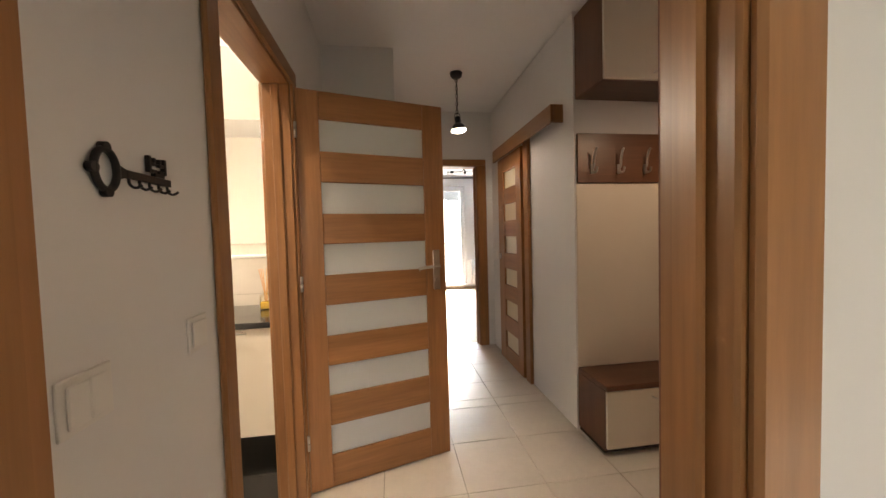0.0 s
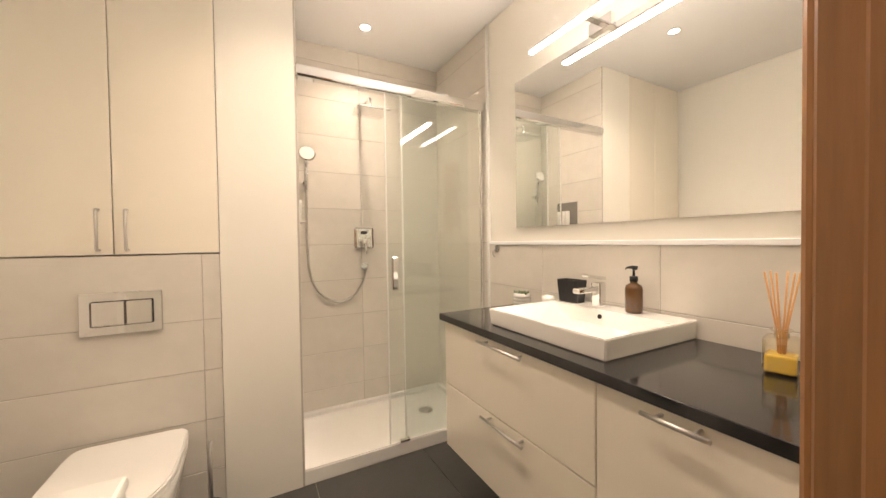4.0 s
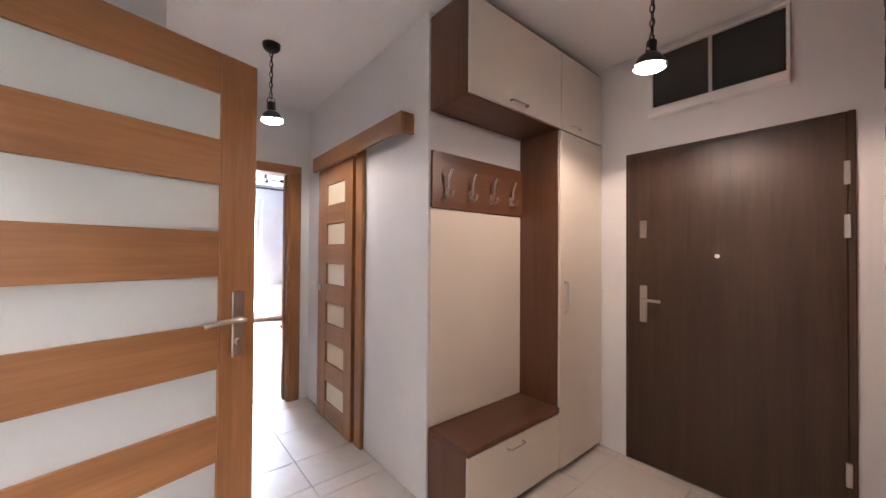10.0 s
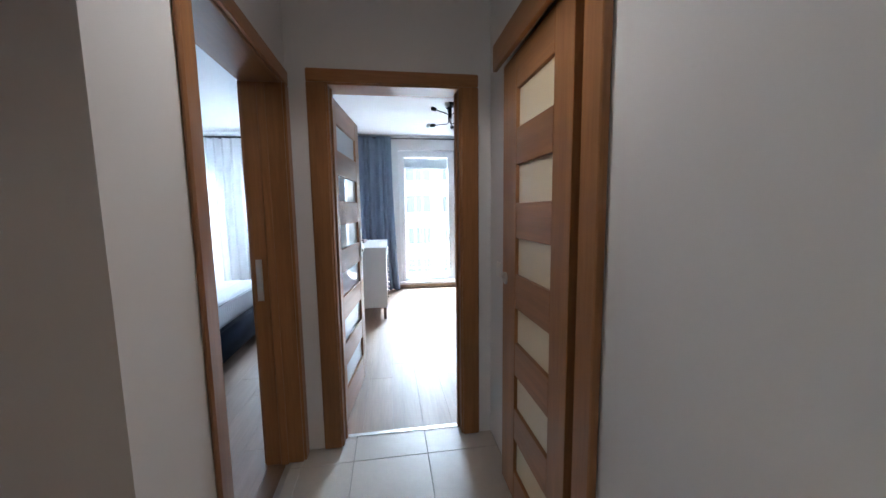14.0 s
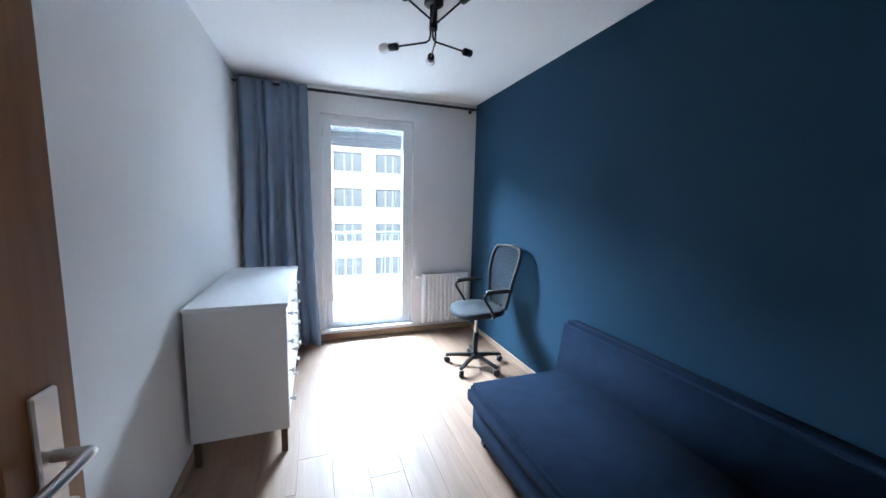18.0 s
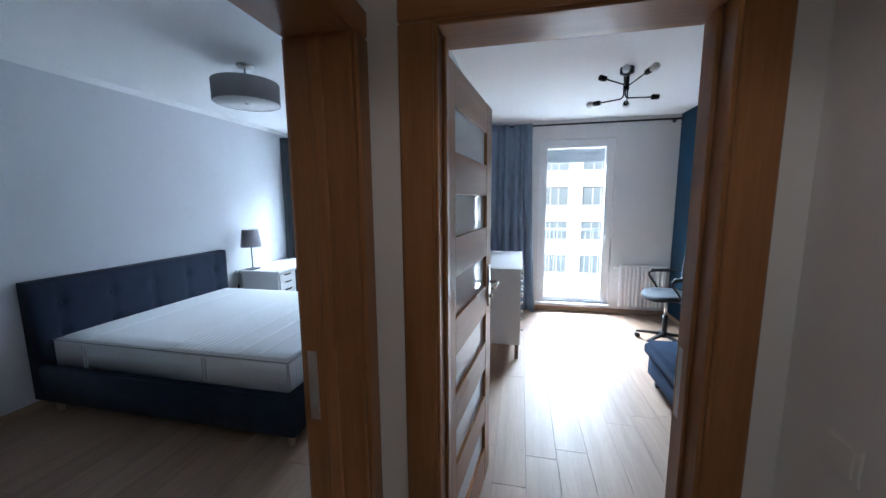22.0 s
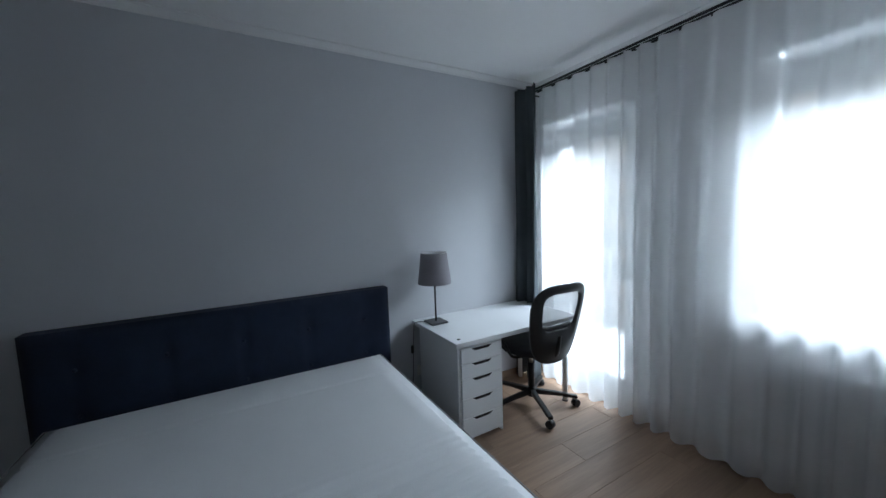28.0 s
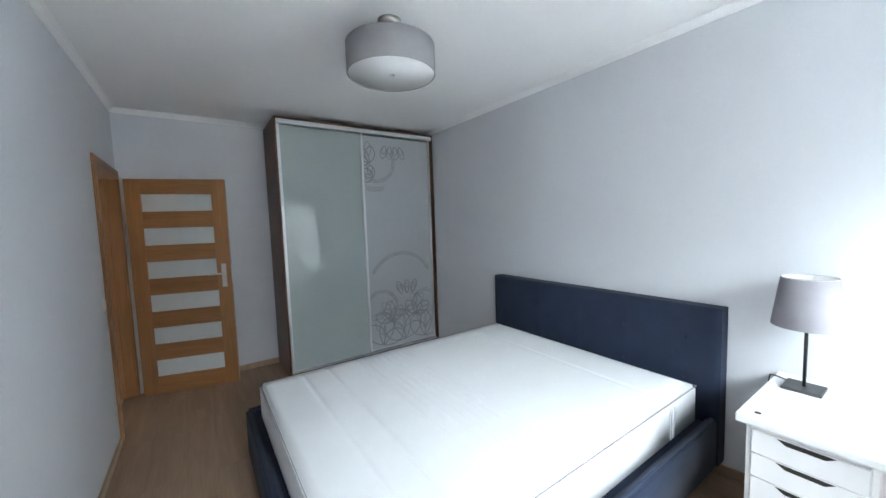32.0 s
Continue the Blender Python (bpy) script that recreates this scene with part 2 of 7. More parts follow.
SHADEG = material("grey_lamp_fabric", (0.30, 0.295, 0.30), 0.9, vary=0.05, scale=9, grain=0.08, grain_scale=300, bump=0.2, bump_scale=700)
LAMPSH = material("mauve_grey_lampshade", (0.30, 0.285, 0.31), 0.9, vary=0.05, scale=9, grain=0.06, grain_scale=300, bump=0.15, bump_scale=700)
OPAL = material("opal_diffuser", (0.72, 0.72, 0.72), 0.5, vary=0.01, scale=4)
UPVC = material("white_upvc", (0.82, 0.83, 0.84), 0.28, vary=0.01, scale=3)
WHITEL = material("white_lacquer", (0.80, 0.81, 0.82), 0.35, vary=0.02, scale=3)
# near-black that paints the shade in panel gaps, recessed plinths and holes
GAP = material("dark_gap", (0.02, 0.018, 0.016), 0.8, vary=0.1, scale=20)
AMBER = material("amber_glass", (0.115, 0.05, 0.016), 0.08, vary=0.1, scale=8, coat=0.5)
OIL = material("yellow_oil_glass", (0.72, 0.50, 0.09), 0.06, vary=0.05, scale=9, coat=0.5)
REED = material("reed_stick", (0.62, 0.34, 0.15), 0.8, vary=0.1, scale=20)
FACADE = material("pale_render_facade", (0.43, 0.43, 0.42), 0.85, vary=0.04, scale=0.4, bump=0.1, bump_scale=30)
FGLASS = material("facade_window_glass", (0.13, 0.155, 0.165), 0.10, vary=0.2, scale=0.6)
FFRAME = material("facade_window_frame", (0.30, 0.31, 0.32), 0.5, vary=0.05, scale=3)
CONCRETE = material("balcony_concrete", (0.62, 0.62, 0.60), 0.85, vary=0.08, scale=3, bump=0.2, bump_scale=60)
GRASS = material("lawn", (0.06, 0.12, 0.03), 0.95, vary=0.3, scale=2, grain=0.2, grain_scale=30, bump=0.5, bump_scale=40)


def clear_glass(name, tint=(1, 1, 1), mirror=0.08):
    """A thin pane: mostly clear, with a share of mirror."""
    m = bpy.data.materials.new(name)
    m.use_nodes = True
    n, l = m.node_tree.nodes, m.node_tree.links
    n.remove(n["Principled BSDF"])
    tr, gl, mx, lw, pw, ma = (n.new(k) for k in ("ShaderNodeBsdfTransparent", "ShaderNodeBsdfGlossy", "ShaderNodeMixShader", "ShaderNodeLayerWeight", "ShaderNodeMath", "ShaderNodeMath"))
    tr.inputs[0].default_value = (*tint, 1)
    gl.inputs["Roughness"].default_value = 0.01
    lw.inputs["Blend"].default_value = 0.5
    pw.operation, ma.operation = "POWER", "MULTIPLY_ADD"
    pw.inputs[1].default_value = 4.0
    ma.inputs[1].default_value, ma.inputs[2].default_value = 0.8, mirror * 0.5
    l.new(lw.outputs["Facing"], pw.inputs[0])
    l.new(pw.outputs[0], ma.inputs[0])
    l.new(ma.outputs[0], mx.inputs[0])
    l.new(tr.outputs[0], mx.inputs[1])
    l.new(gl.outputs[0], mx.inputs[2])
    l.new(mx.outputs[0], n["Material Output"].inputs[0])
    return m


def sheer_cloth(name, color, clear, through_share=0.28):
    m = bpy.data.materials.new(name)
    m.use_nodes = True
    n, l = m.node_tree.nodes, m.node_tree.links
    n.remove(n["Principled BSDF"])
    tr, di, tl, a, b = (n.new(k) for k in ("ShaderNodeBsdfTransparent", "ShaderNodeBsdfDiffuse", "ShaderNodeBsdfTranslucent", "ShaderNodeMixShader", "ShaderNodeMixShader"))
    di.inputs[0].default_value = (*color, 1)
    tl.inputs[0].default_value = (*color, 1)
    a.inputs[0].default_value = through_share
    tc, tex, mr = n.new("ShaderNodeTexCoord"), n.new("ShaderNodeTexNoise"), n.new("ShaderNodeMapRange")
    tex.inputs["Scale"].default_value = 6.0
    mr.inputs["To Min"].default_value, mr.inputs["To Max"].default_value = clear - 0.06, clear + 0.06
    l.new(tc.outputs["Object"], tex.inputs["Vector"])
    l.new(tex.outputs["Fac"], mr.inputs["Value"])
    l.new(di.outputs[0], a.inputs[1])
    l.new(tl.outputs[0], a.inputs[2])
    l.new(mr.outputs[0], b.inputs[0])
    l.new(a.outputs[0], b.inputs[1])
    l.new(tr.outputs[0], b.inputs[2])
    l.new(b.outputs[0], n["Material Output"].inputs[0])
    return m


PANE = clear_glass("window_pane")
SHOWERG = clear_glass("shower_glass", (0.965, 0.985, 0.975))
SHEER = sheer_cloth("white_voile", (0.91, 0.92, 0.93), 0.28, 0.36)


# ---------------------------------------------------------------- mesh helpers
def bm_box(x0, x1, y0, y1, z0, z1, bevel=0.0, seg=1, bm=None):
    own = bm is None
    if own:
        bm = bmesh.new()
    vs = [bm.verts.new((x, y, z)) for x in (x0, x1) for y in (y0, y1) for z in (z0, z1)]
    fs = [bm.faces.new([vs[i] for i in q]) for q in ((0, 1, 3, 2), (4, 6, 7, 5), (0, 4, 5, 1), (2, 3, 7, 6), (0, 2, 6, 4), (1, 5, 7, 3))]
    if bevel:
        es = {e for f in fs for e in f.edges}
        bmesh.ops.bevel(bm, geom=list(es), offset=bevel, segments=seg, affect="EDGES", profile=0.5)
    return bm


def bm_cyl(r, h, seg=24, r2=None, m=None, bm=None, bevel=0.0):
    """A cylinder or cone frustum from z = 0 to h."""
    if bm is None:
        bm = bmesh.new()
    r2 = r if r2 is None else r2
    a = [bm.verts.new((r * math.cos(k * math.tau / seg), r * math.sin(k * math.tau / seg), 0)) for k in range(seg)]
    b = [bm.verts.new((r2 * math.cos(k * math.tau / seg), r2 * math.sin(k * math.tau / seg), h)) for k in range(seg)]
    fs = [bm.faces.new((a[k], a[(k + 1) % seg], b[(k + 1) % seg], b[k])) for k in range(seg)]
    caps = [bm.faces.new(a[::-1]), bm.faces.new(b)]
    for f in fs:
        f.smooth = True
    if bevel:
        bmesh.ops.bevel(bm, geom=[e for c in caps for e in c.edges], offset=bevel, segments=2, affect="EDGES")
    if m is not None:
        bmesh.ops.transform(bm, matrix=m, verts=[v for v in bm.verts if v in set(a + b)] if not bevel else bm.verts)
    return bm


def bm_lathe(profile, seg=32, bm=None, closed=False):
    """Turns (radius, z) pairs round the z axis."""
    if bm is None:
        bm = bmesh.new()
    rings = []
    for r, z in profile:
        rings.append([bm.verts.new((r * math.cos(k * math.tau / seg), r * math.sin(k * math.tau / seg), z)) for k in range(seg)])
    pairs = list(zip(rings, rings[1:])) + ([(rings[-1], rings[0])] if closed else [])
    for a, b in pairs:
        for k in range(seg):
            f = bm.faces.new((a[k], a[(k + 1) % seg], b[(k + 1) % seg], b[k]))
            f.smooth = True
    if not closed:
        if profile[0][0] > 1e-5:
            bm.faces.new(rings[0][::-1])
        if profile[-1][0] > 1e-5:
            bm.faces.new(rings[-1])
    bmesh.ops.remove_doubles(bm, verts=bm.verts, dist=1e-5)
    return bm


def bm_tube(points, r, seg=10, bm=None, closed=False):
    """A round tube along a list of points."""
    if bm is None:
        bm = bmesh.new()
    pts = [Vector(p) for p in points]
    rings, up = [], None
    for i, p in enumerate(pts):
        if closed:
            d = (pts[(i + 1) % len(pts)] - pts[i - 1]).normalized()
        else:
            d = (pts[min(i + 1, len(pts) - 1)] - pts[max(i - 1, 0)]).normalized()
        if up is None:
            up = Vector((0, 0, 1)) if abs(d.z) < 0.9 else Vector((1, 0, 0))
        s = d.cross(up).normalized()
        up = s.cross(d).normalized()
        rr = r[i] if isinstance(r, (list, tuple)) else r
        rings.append([bm.verts.new(p + rr * (math.cos(k * math.tau / seg) * s + math.sin(k * math.tau / seg) * up)) for k in range(seg)])
    pairs = list(zip(rings, rings[1:])) + ([(rings[-1], rings[0])] if closed else [])
    for a, b in pairs:
        for k in range(seg):
            f = bm.faces.new((a[k], a[(k + 1) % seg], b[(k + 1) % seg], b[k]))
            f.smooth = True
    if not closed:
        bm.faces.new(rings[0][::-1])
        bm.faces.new(rings[-1])
    return bm


def bm_extrude(outline, depth, axis="y", bevel=0.0):
    """A flat outline of (u, v) pairs with thickness: axis y gives u = x, v = z from y = 0 to depth; x gives u = y, v = z; z gives u = x, v = y."""
    bm = bmesh.new()
    put = {"y": lambda u, v, d: (u, d, v), "x": lambda u, v, d: (d, u, v), "z": lambda u, v, d: (u, v, d)}[axis]
    a = [bm.verts.new(put(u, v, 0)) for u, v in outline]
    b = [bm.verts.new(put(u, v, depth)) for u, v in outline]
    n = len(outline)
    bm.faces.new(a)
    bm.faces.new(b[::-1])
    for k in range(n):
        bm.faces.new((a[k], b[k], b[(k + 1) % n], a[(k + 1) % n]))
    bmesh.ops.recalc_face_normals(bm, faces=bm.faces)
    if bevel:
        bmesh.ops.bevel(bm, geom=list(bm.edges), offset=bevel, segments=2, affect="EDGES")
    return bm


def curve_pts(ctrl, steps=8):
    """A smooth line through control points."""
    c = [Vector(p) for p in ctrl]
    out = []
    for i in range(len(c) - 1):
        p0, p1, p2, p3 = c[max(i - 1, 0)], c[i], c[i + 1], c[min(i + 2, len(c) - 1)]
        for k in range(steps):
            t = k / steps
            out.append(0.5 * ((2 * p1) + (p2 - p0) * t + (2 * p0 - 5 * p1 + 4 * p2 - p3) * t * t + (3 * p1 - p0 - 3 * p2 + p3) * t ** 3))
    out.append(c[-1])
    return out


def moved(bm, m):
    bmesh.ops.transform(bm, matrix=m, verts=bm.verts)
    return bm


def mesh_of(name, bm, mat):
    bmesh.ops.recalc_face_normals(bm, faces=bm.faces)
    me = bpy.data.meshes.new(name)
    bm.to_mesh(me)
    bm.free()
    for one in (mat if isinstance(mat, (list, tuple)) else [mat]):
        me.materials.append(one)
    return me


def thing(name, label, category, m=None, group="", kind=""):
    ob = new(name)
    ob.empty_display_size = 0.1
    if m is not None:
        ob.matrix_world = m
    return tagged(ob, label, category, group, kind)


def part(name, bm, mat, parent, label="", m=None, kind=""):
    """Links a bmesh as one mesh under a thing or a part, in the parent's own axes."""
    ob = new(name, mesh_of(name, bm, mat))
    ob.parent = parent
    if m is not None:
        ob.matrix_basis = m
    return tagged(ob, label, kind=kind)


def solo(name, bm, mat, label, category, m=None, group="", kind=""):
    ob = new(name, mesh_of(name, bm, mat))
    if m is not None:
        ob.matrix_world = m
    return tagged(ob, label, category, group, kind)


def piece(name, me, parent, m):
    ob = new(name, me)
    ob.parent = parent
    ob.matrix_basis = m
    return ob

# ---------------------------------------------------------------- structure
CEILING = 2.70


def wall(name, axis, c0, c1, a0, a1, z0, z1, holes=(), mats=None, label="", category="wall"):
    """A wall across an axis from c0 to c1, running from a0 to a1, with openings (a, a, z, z) right through it. mats: for the c0 side, the c1 side."""
    mats = mats or (WHITE, WHITE)
    aa = sorted({a0, a1, *(v for h in holes for v in h[:2])})
    zz = sorted({z0, z1, *(v for h in holes for v in h[2:])})
    solid = {}
    for i in range(len(aa) - 1):
        for k in range(len(zz) - 1):
            ma, mz = (aa[i] + aa[i + 1]) / 2, (zz[k] + zz[k + 1]) / 2
            solid[i, k] = not any(h[0] < ma < h[1] and h[2] < mz < h[3] for h in holes)
    bm = bmesh.new()

    def P(c, a, z):
        return bm.verts.new((c, a, z) if axis == "x" else (a, c, z))

    def quad(pts, mi):
        f = bm.faces.new([P(*p) for p in pts])
        f.material_index = mi

    for (i, k), on in solid.items():
        if not on:
            continue
        p, q, r, s = aa[i], aa[i + 1], zz[k], zz[k + 1]
        quad([(c0, p, r), (c0, q, r), (c0, q, s), (c0, p, s)], 0)
        quad([(c1, p, r), (c1, p, s), (c1, q, s), (c1, q, r)], 1)
        if not solid.get((i - 1, k)):
            quad([(c0, p, r), (c0, p, s), (c1, p, s), (c1, p, r)], 0)
        if not solid.get((i + 1, k)):
            quad([(c0, q, r), (c1, q, r), (c1, q, s), (c0, q, s)], 0)
        if not solid.get((i, k - 1)):
            quad([(c0, p, r), (c1, p, r), (c1, q, r), (c0, q, r)], 0)
        if not solid.get((i, k + 1)):
            quad([(c0, p, s), (c0, q, s), (c1, q, s), (c1, p, s)], 0)
    bmesh.ops.remove_doubles(bm, verts=bm.verts, dist=1e-5)
    return solo(name, bm, list(mats), label, category, kind="structure")


def slab(name, x0, x1, y0, y1, z0, z1, mat, label, category):
    return solo(name, bm_box(x0, x1, y0, y1, z0, z1), mat, label, category, kind="structure")


wall("wall_bath_hall", "x", -0.57, -0.45, 0.0, 2.862, 0, CEILING, [(1.225, 1.99, 0, 2.07)], (CREAM, WHITE), "white painted wall with the bathroom doorway")
wall("wall_bath_north", "y", 2.70, 3.20, -3.35, -0.57, 0, CEILING, (), (CREAM, GREY), "thick wall behind the bathroom vanity")
wall("wall_jog", "y", 2.862, 3.13, -0.45, 0.07, 0, CEILING, (), (WHITE, GREY), "white wall stepping in beside the bathroom door")
wall("wall_bed_hall", "x", -0.12, 0.07, 3.13, 4.32, 0, CEILING, [(3.215, 4.10, 0, 2.07)], (GREY, WHITE), "white painted wall with the bedroom doorway")
wall("wall_bed_study", "x", -0.12, 0.0, 4.32, 8.48, 0, CEILING, (), (GREY, WHITE), "painted wall between the two rooms")
wall("wall_end", "y", 4.18, 4.345, 0.07, 2.75, 0, CEILING, [(0.262, 1.025, 0, 2.105)], (WHITE, WHITE), "white wall with the study doorway")
wall("wall_sliding", "x", 1.19, 1.31, 2.45, 4.18, 0, CEILING, (), (WHITE, WHITE), "white textured wall behind the sliding door")
wall("wall_niche", "y", 2.315, 2.45, 1.19, 2.75, 0, CEILING, (), (WHITE, WHITE), "white wall behind the coat niche")
wall("wall_entry", "x", 2.53, 2.75, 0.40, 2.315, 0, CEILING, [(0.810, 1.835, 0, 2.045)], (WHITE, WHITE), "white wall with the entrance door")
wall("wall_living", "y", 0.465, 0.56, -0.45, 2.53, 0, CEILING, [(-0.348, 0.365, 0, 2.07)], (WHITE, WHITE), "white wall with the living room doorway")
wall("wall_study_blue", "x", 2.53, 2.75, 4.32, 8.48, 0, CEILING, (), (BLUE, WHITE), "dark blue painted study wall")
wall("wall_facade", "y", 8.48, 8.86, -3.5, 2.75, 0, CEILING, [(0.765, 1.765, 0.10, 2.44), (-3.08, -2.20, 0.10, 2.44), (-1.58, -0.68, 0.92, 2.44)], (WHITE, FACADE), "facade wall with balcony doors and a window")
wall("wall_bed_west", "x", -3.40, -3.20, 3.20, 8.48, 0, CEILING, (), (GREY, GREY), "pale grey bedroom wall behind the bed")
wall("wall_bath_west", "x", -3.35, -2.96, 0.0, 2.70, 0, CEILING, (), (CREAM, CREAM), "shower wall of the bathroom")
wall("wall_bath_south", "y", 0.0, 0.49, -2.96, -0.57, 0, CEILING, (), (CREAM, CREAM), "cream bathroom wall beside the toilet")
wall("wall_living_west", "x", -1.6, -1.4, -3.0, 0.0, 0, CEILING, (), (WHITE, WHITE), "plain living room wall")
wall("wall_living_east", "x", 3.4, 3.6, -3.0, 0.56, 0, CEILING, (), (WHITE, WHITE), "plain living room wall")
# unseen wall; its window opening is added to let sky light reach the hall
wall("wall_living_south", "y", -3.2, -3.0, -1.6, 3.6, 0, CEILING, [(-0.2, 1.3, 0.8, 2.2)], (WHITE, WHITE), "plain living room wall with a window opening")
wall("wall_living_fill", "y", 0.465, 0.56, 2.75, 3.4, 0, CEILING, (), (WHITE, WHITE), "plain living room wall")

slab("ceiling_main", -3.5, 3.6, -3.2, 8.86, CEILING, CEILING + 0.2, CEIL, "white painted ceiling", "ceiling")
slab("ceiling_bathroom", -2.96, -0.57, 0.49, 2.70, 2.575, 2.66, CEIL, "lowered white bathroom ceiling", "ceiling")
slab("floor_base", -3.5, 3.6, -3.2, 8.86, -0.3, -0.014, GROUT, "concrete floor slab", "floor")

wall("wall_bed_south_fill", "y", 3.13, 3.20, -0.57, -0.12, 0, CEILING, (), (GREY, GREY), "pale grey bedroom wall beside the door")
wall("wall_bath_pier", "x", -2.96, -2.28, 1.235, 1.56, 0, 2.575, (), (BTILE, CREAM), "cream plastered pier beside the shower")
wall("wall_bath_cistern", "x", -2.96, -2.295, 0.49, 1.235, 0, 1.176, (), (CREAM, CREAM), "boxed-in cistern wall behind the toilet")


def strip(name, pts, mat, parent_label, w=0.014, h=0.06):
    """Skirting boards along wall lines ((x, y), (x, y), inward normal)."""
    for (xa, ya), (xb, yb), (nx, ny) in pts:
        x0, x1 = sorted((xa, xb + nx * w)) if nx else sorted((xa, xb))
        y0, y1 = sorted((ya, yb + ny * w)) if ny else sorted((ya, yb))
        if nx:
            x0, x1 = sorted((xa, xa + nx * w))
        if ny:
            y0, y1 = sorted((ya, ya + ny * w))
        solo(name, bm_box(x0, x1, y0, y1, 0, h, 0.004), mat, parent_label, "baseboard", kind="structure")


strip("baseboard", [((0.0, 5.2), (0.0, 8.466), (1, 0)), ((2.53, 4.334), (2.53, 8.466), (-1, 0)), ((0.0, 8.48), (2.53, 8.48), (0, -1)),
                    ((1.15, 4.345), (2.53, 4.345), (0, 1)),
                    ((-3.2, 3.90), (-3.2, 8.466), (1, 0)), ((-0.12, 4.18), (-0.12, 8.466), (-1, 0)), ((-3.2, 8.48), (-0.12, 8.48), (0, -1)),
                    ((-1.40, 3.20), (-0.19, 3.20), (0, 1))], SKIRT, "oak laminate skirting board along the wall")


def cove(a, b, n):
    """A plaster cove along the ceiling from a to b on the wall whose inward normal is n."""
    prof = [(0, 0), (0.008, 0), (0.012, 0.010), (0.032, 0.033), (0.042, 0.036), (0.042, 0.042), (0, 0.042)]
    bm = bmesh.new()
    ends = []
    for p in (a, b):
        ends.append([bm.verts.new((p[0] + n[0] * u, p[1] + n[1] * u, CEILING - 0.042 + v - 0.001)) for u, v in prof])
    for k in range(len(prof)):
        j = (k + 1) % len(prof)
        bm.faces.new((ends[0][k], ends[0][j], ends[1][j], ends[1][k]))
    bm.faces.new(ends[0][::-1])
    bm.faces.new(ends[1])
    solo("trim", bm, CEIL, "white plaster cove along the bedroom ceiling", "trim", kind="structure")


cove((-3.2, 3.26), (-3.2, 8.42), (1, 0))
cove((-0.12, 3.26), (-0.12, 8.42), (-1, 0))
cove((-3.2, 3.20), (-0.12, 3.20), (0, 1))
cove((-3.2, 8.48), (-0.12, 8.48), (0, -1))

# ---------------------------------------------------------------- doors
def lever_set(parent, y_front, x, z, side=1, flip=1, tall=0.23):
    """A steel plate with a lever and a turn knob on one face of a leaf; side +1: the lever points to +x."""
    n = -1 if y_front < 0 else 1
    d = 0.008 * flip
    plate = part("handle_plate", bm_box(x - 0.021, x + 0.021, min(y_front, y_front + d), max(y_front, y_front + d), z - 0.135, z + tall - 0.135, 0.003, 1), STEEL, parent, "brushed steel door plate")
    f = flip
    part("lever", bm_tube(curve_pts([(x, y_front, z), (x, y_front + f * 0.03, z), (x, y_front + f * 0.05, z), (x + side * 0.03, y_front + f * 0.054, z + 0.002), (x + side * 0.09, y_front + f * 0.053, z), (x + side * 0.125, y_front + f * 0.047, z - 0.006)], 5), 0.0085, 8), STEEL, plate, "steel lever handle")
    part("turn_knob", moved(bm_cyl(0.013, 0.024, 14), pose(x, y_front, z - 0.08, -90 * f, 0, 0)), STEEL, plate, "steel thumb turn")
    return plate


def panelled_leaf(parent, w=0.80, h=2.042, first=1.902, pitch=0.315, gh=0.160, stile=0.12, far_stile=None, wood_v=None, wood_h=None, glass=None, lever=True):
    """A leaf with six frosted panes between oak rails. Hinge edge at x = 0, faces at y = 0 and -0.04."""
    wood_v, wood_h, glass = wood_v or OAK, wood_h or OAK_H, glass or FROST
    far = far_stile or stile
    leaf = part("leaf", bm_box(0, stile, -0.04, 0, 0, h, 0.002), wood_v, parent)
    part("stile", bm_box(w - far, w, -0.04, 0, 0, h, 0.002), wood_v, leaf)
    tops = [first - pitch * k for k in range(6)]
    edges = [(h, tops[0])] + [(tops[k] - gh, tops[k + 1]) for k in range(5)] + [(tops[5] - gh, 0)]
    for z1, z0 in edges:
        part("rail", bm_box(stile + 0.0005, w - far - 0.0005, -0.039, -0.001, z0, z1, 0.0025), wood_h, leaf)
    for t in tops:
        part("glass_pane", bm_box(stile - 0.005, w - far + 0.005, -0.024, -0.016, t - gh - 0.005, t + 0.005), glass, leaf, "frosted glass pane")
    if lever:
        x = w - far * 0.5
        lever_set(leaf, -0.04, x, 1.122 + first - 1.902, -1, -1)
        lever_set(leaf, 0.0, x, 1.122 + first - 1.902, -1, 1)
        part("latch_plate", bm_box(w, w + 0.002, -0.031, -0.009, 1.02, 1.20), STEEL, leaf, "steel latch plate")
    return leaf


